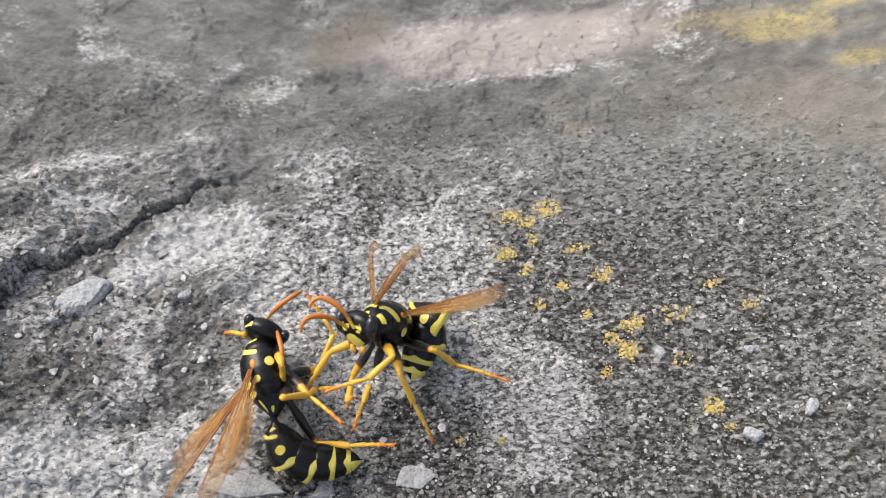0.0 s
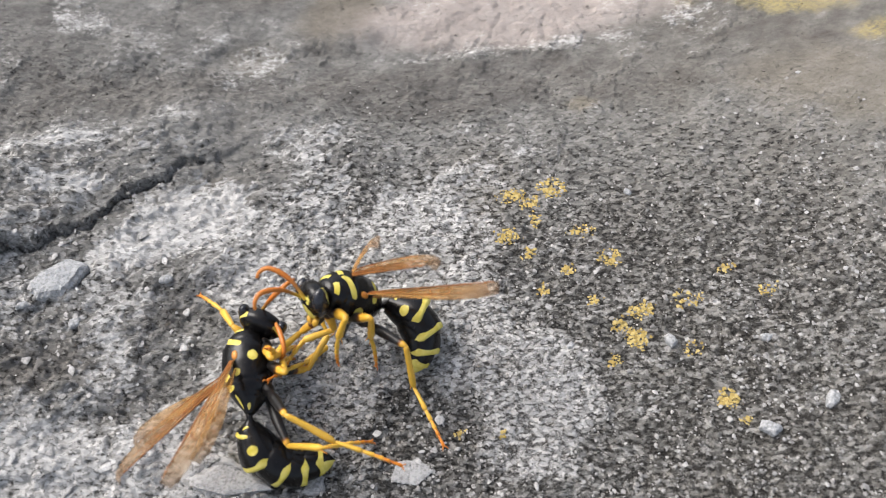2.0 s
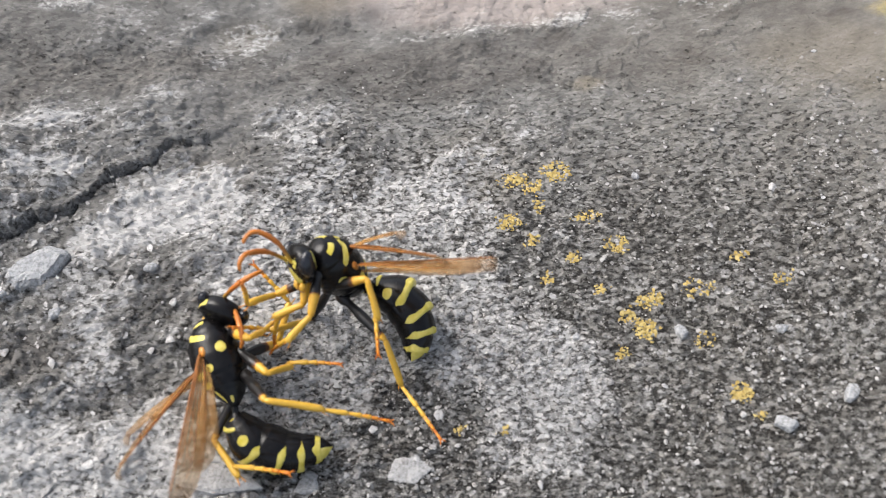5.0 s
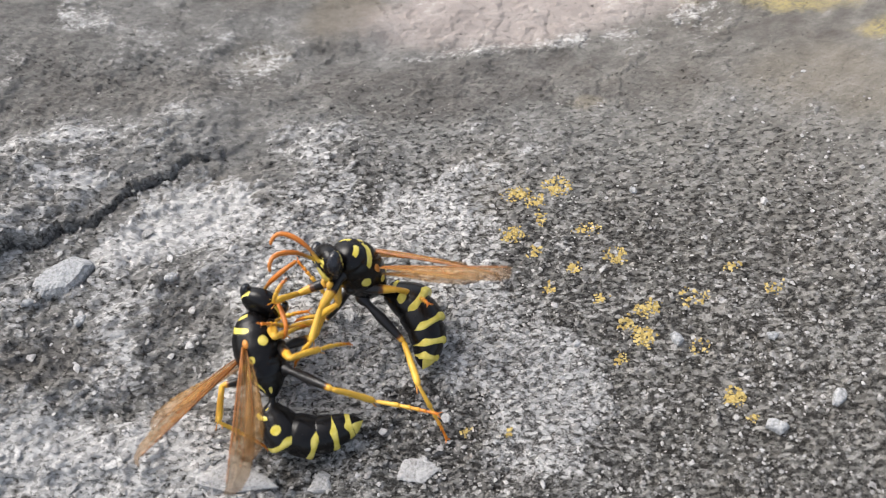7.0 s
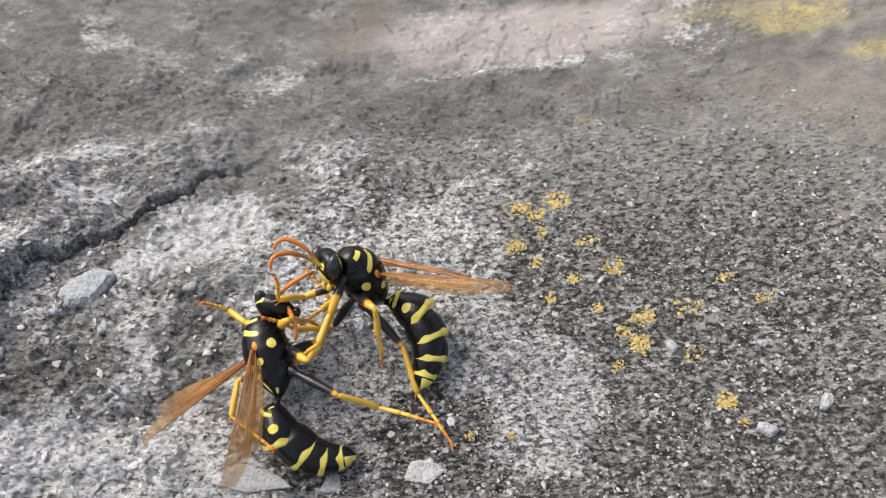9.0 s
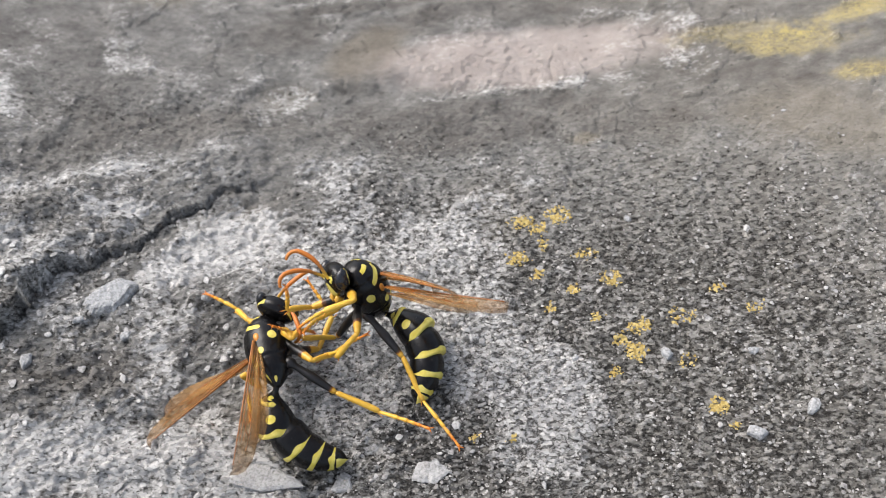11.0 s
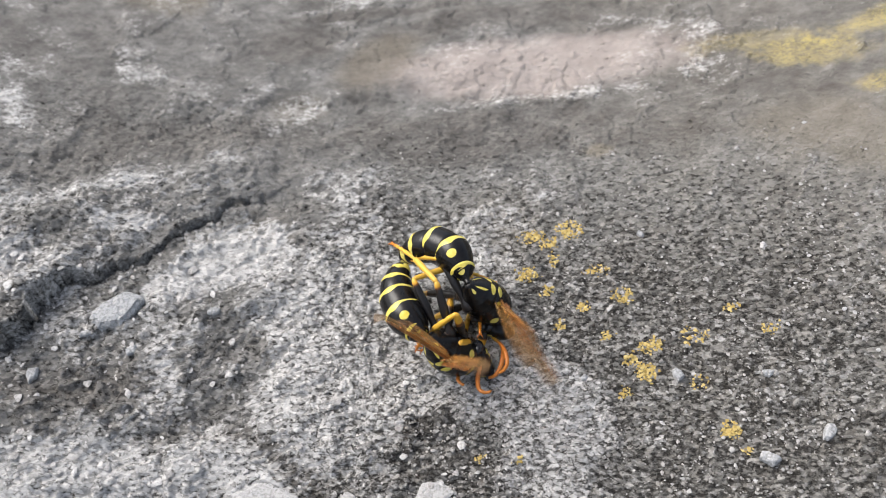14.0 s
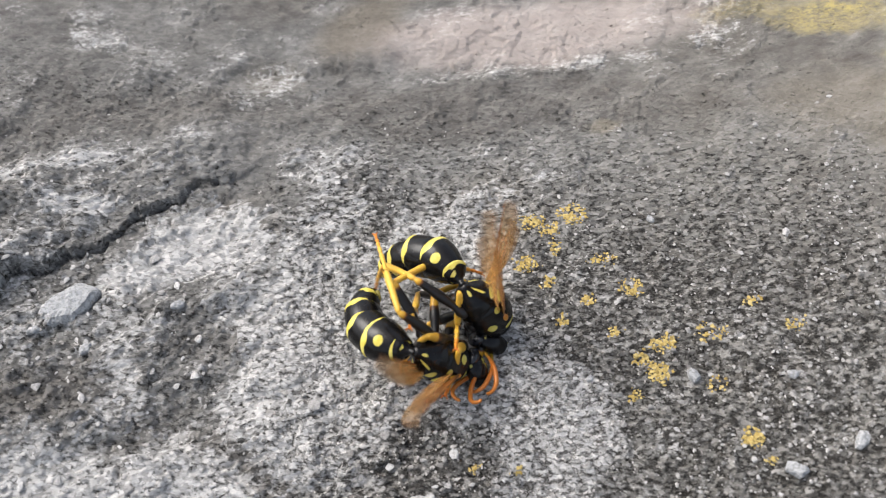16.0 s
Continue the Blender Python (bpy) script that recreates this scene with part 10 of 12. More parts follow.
    walk(two["tarsusLM"], [(0, P(3.02, 0.59, -2.31, 23.44, 64.8, 50.79)), (0.25, P(3.67, 0.4, -2.04, -0.63, 24.81, 18.65)), (0.5, P(4.31, 0.22, -1.77, -1.2, -18.09, 4.63)), (1, P(5.07, -0.26, -0.25, 2.53, -43.26, -5.58)), (1.1667, P(4.26, -0.34, -0.95, 1.09, 5.95, -6.42)), (1.3333, P(3.44, -0.41, -1.65, -2.53, 55.09, -9.8)), (1.5, P(2.63, -0.49, -2.35, -164.24, 75.12, -171.32)), (1.75, P(1.76, -0.24, -1.96, 134.22, 64.14, 165.19)), (2, P(0.89, 0.02, -1.57, 98.99, 50.9, 170.09)), (2.5, P(1.29, -0.53, -1.87, 91.4, 54.94, -174.92)), (3, P(1.97, 0.17, -2.28, 66.8, 59.87, 158.89)), (3.1667, P(1.62, -0.1, -2.01, 137.25, 71.01, 178.46)), (3.3333, P(1.27, -0.38, -1.74, -138.54, 65.26, -147.58)), (3.5, P(0.92, -0.65, -1.47, -86.71, 51.61, -148.4)), (4, P(0.9, -0.74, -1.41, -82.96, 50.47, -133.98)), (4.8333, P(1.85, -0.26, -1.62, -37.89, 28.47, -89.76)), (5.6667, P(2.8, 0.22, -1.83, -18.84, -7.38, -71.93)), (6.5, P(3.75, 0.7, -2.04, -7.4, -46.45, -63.3)), (7, P(3.76, 0.93, -1.94, 4.27, -51.45, -69.96)), (7.1667, P(2.93, 0.53, -1.93, 38.1, -23.39, -120.33)), (7.3333, P(2.11, 0.12, -1.93, 41.48, 14.69, -149.41)), (7.5, P(1.28, -0.28, -1.92, 19.44, 48.32, 169.64)), (8, P(2.52, -0.06, -2.39, -2.96, 15.08, -178.43)), (8.25, P(2.62, -1.02, -1.88, 19.53, 37.46, -177.66)), (8.5, P(2.71, -1.97, -1.37, 54.06, 56.98, -161.07)), (9, P(2.01, -0.17, -2.29, 80.83, 69.27, 167.9)), (9.625, P(2.11, -0.53, -2.16, 52.24, 54.73, -179.6)), (10.25, P(2.22, -0.89, -2.03, 26.53, 44.43, -161.33)), (10.875, P(2.32, -1.24, -1.9, 0.68, 40.35, -140.87)), (11.5, P(2.43, -1.6, -1.77, -25.2, 43.34, -120.25)), (12, P(2.91, -1.72, -1.66, -36.85, 34.34, -120.98)), (12.5, P(1.16, -0.7, -1.7, -28.02, 19.47, -153.25)), (12.8667, P(1.13, -0.7, -1.67, -29.34, 18.3, -152.88)), (12.9, P(1.29, -0.48, -1.83, -64.06, 33.05, -142.78)), (12.9334, P(1.45, -0.25, -1.98, -104.79, 50.26, -145.15)), (12.9667, P(1.6, -0.03, -2.13, -164.9, 60.07, -170.47)), (13, P(1.6, -0.04, -2.13, -164.36, 59.97, -170.15)), (13.5, P(1.57, -0.79, -1.96, -118.88, 47.84, -149.4)), (14, P(1.1, -1.05, -1.45, -120.37, 23.75, -149.09)), (14.5, P(1.56, 0.15, -2.11, -177.68, 56.35, -178.88)), (15, P(1.51, 0.18, -2.07, -168.18, 51.8, -174.77)), (15.5, P(1.55, -0.47, -2.06, -128.54, 48.94, -160.88)), (16, P(1.14, -0.82, -1.63, -91.33, 45.91, -144.43))])
    walk(two["legLH"], [(0, P(-1.2, 0.55, -1, 43.3, -2.9, 57.32)), (0.5, P(-1.2, 0.55, -1, 52.57, 0.65, 77.19)), (1, P(-1.2, 0.55, -1, 60.75, -17.61, 79.2)), (1.5, P(-1.2, 0.55, -1, 61.58, -17.22, 90.61)), (2, P(-1.2, 0.55, -1, 53.81, -10.29, 92.68)), (2.5, P(-1.2, 0.55, -1, 59.81, -9.04, 92.75)), (3, P(-1.2, 0.55, -1, 65.68, -6.26, 94.79)), (3.5, P(-1.2, 0.55, -1, 65.62, -7.86, 107.04)), (4, P(-1.2, 0.55, -1, 68.64, -1.66, 112.67)), (6.5, P(-1.2, 0.55, -1, 67.47, -5.82, 104.67)), (7, P(-1.2, 0.55, -1, 69.09, -1.88, 125.76)), (7.5, P(-1.2, 0.55, -1, 72.39, 1.56, 129.16)), (8, P(-1.2, 0.55, -1, 77.87, 7.43, 118.51)), (8.5, P(-1.2, 0.55, -1, 74.99, 1.23, 126.34)), (9, P(-1.2, 0.55, -1, 69.18, -4.63, 133.73)), (11.5, P(-1.2, 0.55, -1, 75.74, -1.55, 116.12)), (12, P(-1.2, 0.55, -1, 77.99, -6.19, 100.28)), (12.5, P(-1.2, 0.55, -1, 67.98, -10.04, 124.33)), (12.8667, P(-1.2, 0.55, -1, 67.72, -9.42, 123.07)), (12.9, P(-1.2, 0.55, -1, 72.63, 6.13, 135.79)), (12.9334, P(-1.2, 0.55, -1, 81.32, 20.07, 150.63)), (12.9667, P(-1.2, 0.55, -1, 94.76, 31.01, 169.33)), (13, P(-1.2, 0.55, -1, 94.96, 30.93, 169.33)), (13.5, P(-1.2, 0.55, -1, 93.28, 30.47, 176.04)), (14, P(-1.2, 0.55, -1, 62.8, 46.01, -174.18)), (14.5, P(-1.2, 0.55, -1, 77.7, 35.86, -168.63)), (15, P(-1.2, 0.55, -1, 81.79, 44.14, -150.18)), (15.5, P(-1.2, 0.55, -1, 98.59, 27.07, -160.9)), (16, P(-1.2, 0.55, -1, 119.16, 14.89, -168.12))])
    walk(two["tibiaLH"], [(0, P(3.6, 0, 0, 73.62, 53.27, 135.36)), (0.5, P(3.6, 0, 0, 47.57, 65.86, 100.5)), (0.75, P(3.6, 0, 0, -22, 68.98, -11.91)), (1, P(3.6, 0, 0, -31.54, 44.01, -67.09)), (1.5, P(3.6, 0, 0, -93.91, 79.18, -122.72)), (2, P(3.6, 0, 0, -37.17, 79.04, -64.77)), (2.5, P(3.6, 0, 0, -15.89, 78.88, -29.77)), (3, P(3.6, 0, 0, -5.28, 80.45, -10.35)), (3.5, P(3.6, 0, 0, -1.23, 71.08, -15.98)), (4, P(3.6, 0, 0, 3.35, 47.49, -13.19)), (6.5, P(3.6, 0, 0, 0.09, 60.38, -10.02)), (6.75, P(3.6, 0, 0, 2.54, 19.14, -20.96)), (7, P(3.6, 0, 0, 12.68, -20.92, -33.74)), (7.5, P(3.6, 0, 0, 12.42, -21.58, -30.42)), (7.75, P(3.6, 0, 0, 3.26, 12.59, -16.47)), (8, P(3.6, 0, 0, 1.86, 47.92, -4.01)), (8.5, P(3.6, 0, 0, 6.33, 36.17, -10.61)), (9, P(3.6, 0, 0, 10.43, 17.23, -20.86)), (11.5, P(3.6, 0, 0, 1.57, 16.5, -9.84)), (12, P(3.6, 0, 0, -1.1, 28.69, -11.28)), (12.5, P(3.6, 0, 0, 5.07, 22.91, -11.18)), (12.8667, P(3.6, 0, 0, 5.17, 22.92, -11.43)), (12.9, P(3.6, 0, 0, -15.1, 38.88, -31.96)), (12.9334, P(3.6, 0, 0, -45.73, 45.73, -62.81)), (12.9667, P(3.6, 0, 0, -76.82, 39.61, -94.13)), (13, P(3.6, 0, 0, -76.93, 39.36, -94.36)), (13.5, P(3.6, 0, 0, -67.73, 53.83, -80.33)), (14, P(3.6, 0, 0, 15.19, 73.64, 17.61)), (14.5, P(3.6, 0, 0, -59.62, 62.65, -73.63)), (15, P(3.6, 0, 0, -25.74, 51.13, -39.9)), (15.5, P(3.6, 0, 0, -47.16, 34.57, -70.01)), (16, P(3.6, 0, 0, -53.5, 15.6, -86.27))])
    walk(two["tarsusLH"], [(0, P(2.28, 1.3, -2.48, 7.56, 10.72, 11.16)), (0.5, P(3.37, 1.25, -2.83, 4.74, -15.37, 10.75)), (0.6667, P(3.74, 0.15, -2.6, 7.02, 23.03, 7.34)), (0.8333, P(4.1, -0.95, -2.38, 6.96, 61.5, 3.72)), (1, P(4.47, -2.05, -2.15, -160.03, 79.83, -166.25)), (1.25, P(3.88, -1.27, -2.6, -20.7, 61.49, -32.87)), (1.5, P(3.29, -0.49, -3.04, -10.62, 25.37, -29.82)), (2, P(3.85, -0.53, -3.04, -5.44, 17.28, -23.34)), (2.5, P(4.12, -0.3, -3.04, -3.72, 22.73, -17.55)), (3, P(4.11, -0.09, -3.06, -1.72, 30.81, -9.58)), (3.5, P(4.57, -0.28, -2.93, -0.28, 22.08, -9.64)), (4, P(5.64, -0.48, -2.29, 0.93, -9.53, -6.44)), (6.5, P(5.11, -0.27, -2.7, 0.07, 3.19, -14.31)), (7, P(6.01, -1.61, 1.11, 3.31, 22.92, -5.81)), (7.5, P(6.09, -1.46, 1.14, 1.16, 21.33, -1.88)), (8, P(5.67, -0.15, -2.3, 0.28, -3.94, -1.21)), (8.5, P(6.06, -0.46, -1.83, 4.63, -21.2, -13.77)), (9, P(6.37, -1.05, -0.92, 5.58, -18.65, -14.17)), (11.5, P(6.53, -0.51, -0.88, -0.25, -18.41, 1.7)), (11.75, P(6.4, -0.52, -1.18, -1.72, 11.76, 10.62)), (12, P(6.27, -0.53, -1.49, 2.35, 41.76, 21.35)), (12.25, P(6.33, -0.54, -1.35, -1.78, 9.2, 5.29)), (12.5, P(6.4, -0.55, -1.21, 3.22, -23.19, -9.56)), (12.8667, P(6.4, -0.57, -1.21, 3.08, -22.04, -9.17)), (12.9, P(5.41, -1.17, -1.46, -6.8, 16.05, -20.55)), (12.9334, P(4.42, -1.78, -1.72, -32.5, 49.36, -47.14)), (12.9667, P(3.43, -2.38, -1.98, -99.48, 56.62, -114.86)), (13, P(3.42, -2.39, -1.97, -99.42, 56.34, -114.94)), (13.5, P(3.91, -1.8, -2.5, -77.44, 58.78, -90.85)), (14, P(4.43, 0.26, -2.97, 31.91, 80.49, 35.12)), (14.5, P(4, -1.37, -2.75, -79.05, 61.48, -98.72)), (15, P(5.09, -1.25, -2.41, -42.25, 60.97, -62.23)), (15.5, P(4.47, -2.4, -1.76, -56.91, 42.74, -86.1)), (16, P(3.79, -2.98, -0.83, -55.41, 18.13, -94.37))])
    walk(two["legRF"], [(0, P(1.45, -0.55, -0.95, -49, 29.35, -57.03)), (0.5, P(1.45, -0.55, -0.95, -58.51, 66.7, -57.05)), (1, P(1.45, -0.55, -0.95, -111.95, 60.55, -120.49)), (1.5, P(1.45, -0.55, -0.95, -144.93, 66.34, -140.08)), (1.75, P(1.45, -0.55, -0.95, 125.98, 59.18, 170.34)), (2, P(1.45, -0.55, -0.95, 79.12, 36.2, 167.03)), (2.5, P(1.45, -0.55, -0.95, 106.99, 44.56, 159.49)), (3, P(1.45, -0.55, -0.95, 83.26, 72.08, 104.09)), (3.25, P(1.45, -0.55, -0.95, 110.24, 53.1, 153.67)), (3.5, P(1.45, -0.55, -0.95, 108.66, 30.87, 177.8)), (4, P(1.45, -0.55, -0.95, 88.26, 37.24, 130.3)), (6.5, P(1.45, -0.55, -0.95, 94.08, 59.6, 120.63)), (7, P(1.45, -0.55, -0.95, 89.25, 33.24, 129.48)), (7.1667, P(1.45, -0.55, -0.95, 60.24, 16.98, 147.66)), (7.3333, P(1.45, -0.55, -0.95, 29.08, 11.24, 170.71)), (7.5, P(1.45, -0.55, -0.95, -1.93, 18.03, -166.49)), (7.75, P(1.45, -0.55, -0.95, -39.61, 10.51, -157.22)), (8, P(1.45, -0.55, -0.95, -77.44, 10.08, -145.33)), (8.1667, P(1.45, -0.55, -0.95, -109.9, 27.39, -142.22)), (8.3333, P(1.45, -0.55, -0.95, -148.87, 43.2, -151.63)), (8.5, P(1.45, -0.55, -0.95, 160.21, 49.03, -175.64)), (9, P(1.45, -0.55, -0.95, 124.75, 25.6, -174.56)), (11.5, P(1.45, -0.55, -0.95, 157.8, 37.61, -172.45)), (11.625, P(1.45, -0.55, -0.95, 114.08, 31.31, -174.99)), (11.75, P(1.45, -0.55, -0.95, 73.26, 25.25, -171.94)), (11.875, P(1.45, -0.55, -0.95, 33.62, 22.35, -165.42)), (12, P(1.45, -0.55, -0.95, -5.9, 23.92, -158.42)), (12.5, P(1.45, -0.55, -0.95, -1.11, 11.55, -164.5)), (12.8667, P(1.45, -0.55, -0.95, 0.14, 20.81, -169.87)), (12.9, P(1.45, -0.55, -0.95, 18.16, 56.86, -168.1)), (12.9334, P(1.45, -0.55, -0.95, 128.1, 78.5, -71.59)), (12.9667, P(1.45, -0.55, -0.95, -177.38, 45.82, -30.96)), (13, P(1.45, -0.55, -0.95, -177.45, 45.82, -30.96)), (13.5, P(1.45, -0.55, -0.95, -178.99, 45.82, -30.96)), (14, P(1.45, -0.55, -0.95, 177.46, 45.82, -30.96)), (14.5, P(1.45, -0.55, -0.95, 174.29, 45.82, -30.96)), (15, P(1.45, -0.55, -0.95, 173.43, 45.82, -30.96)), (15.5, P(1.45, -0.55, -0.95, 174.5, 45.82, -30.96)), (16, P(1.45, -0.55, -0.95, 174.57, 45.82, -30.96))])
    walk(two["tibiaRF"], [(0, P(2.3, 0, 0, -1.71, 44.87, 15.27)), (0.5, P(2.3, 0, 0, 20.07, 40.97, -23.43)), (1, P(2.3, 0, 0, 5.71, 14.95, -3.09)), (1.5, P(2.3, 0, 0, -1.3, 17.78, 0.54)), (1.6667, P(2.3, 0, 0, 21.57, 4.82, -31.08)), (1.8333, P(2.3, 0, 0, 47.52, 6.19, -64.74)), (2, P(2.3, 0, 0, 69.19, 21.32, -95.67)), (2.5, P(2.3, 0, 0, 59.45, 0.8, -64.77)), (2.75, P(2.3, 0, 0, 33.1, 17.37, -36.38)), (3, P(2.3, 0, 0, 14.04, 43.57, -13.71)), (3.25, P(2.3, 0, 0, 41.36, 18.43, -32.14)), (3.5, P(2.3, 0, 0, 73.09, 4.35, -58.72)), (4, P(2.3, 0, 0, 39.32, 29.28, -74.94)), (5.25, P(2.3, 0, 0, 31.01, 6.43, -55.74)), (6.5, P(2.3, 0, 0, 15.49, -12.16, -33.13)), (6.75, P(2.3, 0, 0, 36.29, 14.58, -52.67)), (7, P(2.3, 0, 0, 51.12, 45.95, -64.86)), (7.25, P(2.3, 0, 0, 117.74, 71.65, -33.04)), (7.5, P(2.3, 0, 0, -144.64, 56.56, 30.93)), (7.75, P(2.3, 0, 0, -93.28, 29.64, 75.08)), (8, P(2.3, 0, 0, -71.75, -9.88, 85.87)), (8.1667, P(2.3, 0, 0, -36.11, -31.37, 48.41)), (8.3333, P(2.3, 0, 0, 7.99, -24.25, 2.65)), (8.5, P(2.3, 0, 0, 34.83, 5.21, -26.34)), (9, P(2.3, 0, 0, 74.91, 5.54, -41.5)), (11.5, P(2.3, 0, 0, 45.63, -13.68, -40.63)), (11.625, P(2.3, 0, 0, 78.03, 14.37, -47.47)), (11.75, P(2.3, 0, 0, 116.16, 41.33, -35.65)), (11.875, P(2.3, 0, 0, 178.04, 51.02, 4.22)), (12, P(2.3, 0, 0, -128.96, 32.39, 34.34)), (12.5, P(2.3, 0, 0, -100.99, 26.4, 51.25)), (12.8667, P(2.3, 0, 0, -100.38, 11.48, 59.11)), (12.9, P(2.3, 0, 0, -86.35, -21.08, 60.45)), (12.9334, P(2.3, 0, 0, -65.71, -52.66, 50.07)), (12.9667, P(2.3, 0, 0, 5.47, -71.06, -12.55)), (13, P(2.3, 0, 0, 5.55, -71.05, -12.73)), (13.5, P(2.3, 0, 0, 7.9, -70.65, -17.02)), (14, P(2.3, 0, 0, 13.79, -69.34, -26.1)), (14.5, P(2.3, 0, 0, 17.33, -67.77, -33.14)), (15, P(2.3, 0, 0, 18.41, -67.29, -34.86)), (15.5, P(2.3, 0, 0, 15.64, -67.89, -32.69)), (16, P(2.3, 0, 0, 13.72, -67.92, -32.56))])
    walk(two["tarsusRF"], [(0, P(3.6, 0.35, -1.34, 4.9, 61.72, -28.58)), (0.5, P(3.62, -0.57, -1.25, 13.38, 45.32, -12.06)), (0.6667, P(3.79, -0.41, -0.99, 9.05, 5.54, 13.65)), (0.8333, P(3.96, -0.26, -0.74, -13.86, -27.75, 46.02)), (1, P(4.13, -0.1, -0.49, -60.4, -36.79, 99.65)), (1.5, P(4.11, 0.02, -0.58, -67.73, -46.87, 98.94)), (1.6667, P(3.45, -0.58, -0.62, 19.14, -70.84, 7.57)), (1.8333, P(2.79, -1.17, -0.65, 67.56, -33.38, -45.61)), (2, P(2.13, -1.76, -0.69, 73.42, 11.71, -58.91)), (2.5, P(3.11, -1.72, -0.03, 55.26, 13.33, -27.55)), (3, P(3.64, -0.33, -1.31, 52.79, 59.83, -28.51)), (3.1667, P(3.52, -0.76, -0.92, 45.5, 14.61, -40.18)), (3.3333, P(3.4, -1.19, -0.53, 46.96, -30.9, -47.29)), (3.5, P(3.28, -1.62, -0.14, 71.66, -74.75, -75.48)), (3.6667, P(3.1, -1.61, -0.41, 40.55, -36.89, -40.42)), (3.8333, P(2.91, -1.61, -0.67, 37.71, 3.62, -31.86)), (4, P(2.73, -1.6, -0.93, 41.51, 44.09, -22.52)), (6.5, P(3.86, -1.02, 0.4, 43.01, 47.43, -38.42)), (7, P(2.86, -1.2, -1.37, 42.18, 48.15, -97.73)), (7.1667, P(2.97, -0.62, -1.44, 20.02, 83.02, -137.08)), (7.3333, P(3.09, -0.04, -1.51, -108.15, 59.23, 78.1)), (7.5, P(3.2, 0.54, -1.59, -102.64, 23.98, 63.77)), (8, P(2.43, 1.87, 0.33, -71.21, 5.96, 46.94)), (8.25, P(3.22, 0.51, 0.08, -68.24, -35.94, 65.94)), (8.5, P(4, -0.84, -0.17, -106.74, -73.43, 119.25)), (9, P(3.72, -1.25, -0.18, 147.5, -58.04, -155.9)), (11.5, P(3.7, -1.2, 0.45, -126.47, -63.08, 140.27)), (11.625, P(3.68, -0.68, 0.08, 140.19, -57.21, -140.57)), (11.75, P(3.66, -0.15, -0.28, 107.37, -21.84, -124.4)), (11.875, P(3.64, 0.38, -0.65, 85.68, 15.15, -129.15)), (12, P(3.62, 0.91, -1.02, 50.27, 45.9, -154.33)), (12.5, P(3.37, 1.33, -0.84, 41.13, 22.92, -162.28)), (12.8667, P(3.26, 1.6, -0.38, 44.62, 25.14, -161.33)), (12.9, P(3.14, 1.02, 0.35, 19.11, -0.01, 174.95)), (12.9334, P(3.02, 0.44, 1.07, 2.73, -31.63, 161.68)), (12.9667, P(2.9, -0.13, 1.8, -13.12, -65.48, 156.2)), (13, P(2.9, -0.14, 1.8, -13.29, -65.51, 156.33)), (13.5, P(2.9, -0.18, 1.79, -16.58, -66.09, 159.51)), (14, P(2.9, -0.29, 1.78, -24.55, -67.1, 167.37)), (14.5, P(2.9, -0.39, 1.76, -33.6, -67.59, 174.9)), (15, P(2.9, -0.42, 1.75, -35.92, -67.66, 176.99)), (15.5, P(2.9, -0.39, 1.76, -33.97, -67.57, 174.38)), (16, P(2.9, -0.38, 1.76, -34.95, -67.57, 174.23))])
    walk(two["legRM"], [(0, P(0.15, -0.6, -1.12, -70.69, 68.43, -71.57)), (0.5, P(0.15, -0.6, -1.12, -71.55, 68.43, -71.57)), (1, P(0.15, -0.6, -1.12, -72.64, 68.43, -71.57)), (1.5, P(0.15, -0.6, -1.12, -74.63, 68.43, -71.57)), (2, P(0.15, -0.6, -1.12, -69.04, 68.43, -71.57)), (2.5, P(0.15, -0.6, -1.12, -71.41, 68.43, -71.57)), (3, P(0.15, -0.6, -1.12, -75.04, 68.43, -71.57)), (3.5, P(0.15, -0.6, -1.12, -77.62, 68.43, -71.57)), (4, P(0.15, -0.6, -1.12, -77.19, 68.43, -71.57)), (6.5, P(0.15, -0.6, -1.12, -75.55, 68.43, -71.57)), (7, P(0.15, -0.6, -1.12, -75.79, 68.43, -71.57)), (7.5, P(0.15, -0.6, -1.12, -79.11, 68.43, -71.57)), (8, P(0.15, -0.6, -1.12, -83.47, 68.43, -71.57)), (8.5, P(0.15, -0.6, -1.12, -82.47, 68.43, -71.57)), (9, P(0.15, -0.6, -1.12, -82.77, 68.43, -71.57)), (11.5, P(0.15, -0.6, -1.12, -83.58, 68.43, -71.57)), (12, P(0.15, -0.6, -1.12, -81.48, 68.43, -71.57)), (12.5, P(0.15, -0.6, -1.12, -75.99, 68.43, -71.57)), (12.8667, P(0.15, -0.6, -1.12, -74.78, 68.43, -71.57)), (12.9, P(0.15, -0.6, -1.12, -120.73, 68.43, -71.57)), (12.9334, P(0.15, -0.6, -1.12, -166.69, 68.43, -71.57)), (12.9667, P(0.15, -0.6, -1.12, 147.36, 68.43, -71.57)), (13, P(0.15, -0.6, -1.12, 147.29, 68.43, -71.57)), (13.5, P(0.15, -0.6, -1.12, 145.35, 68.43, -71.57)), (14, P(0.15, -0.6, -1.12, 140.82, 68.43, -71.57)), (14.5, P(0.15, -0.6, -1.12, 137.72, 68.43, -71.57)), (15, P(0.15, -0.6, -1.12, 136.79, 68.43, -71.57)), (15.5, P(0.15, -0.6, -1.12, 138.53, 68.43, -71.57)), (16, P(0.15, -0.6, -1.12, 139.27, 68.43, -71.57))])
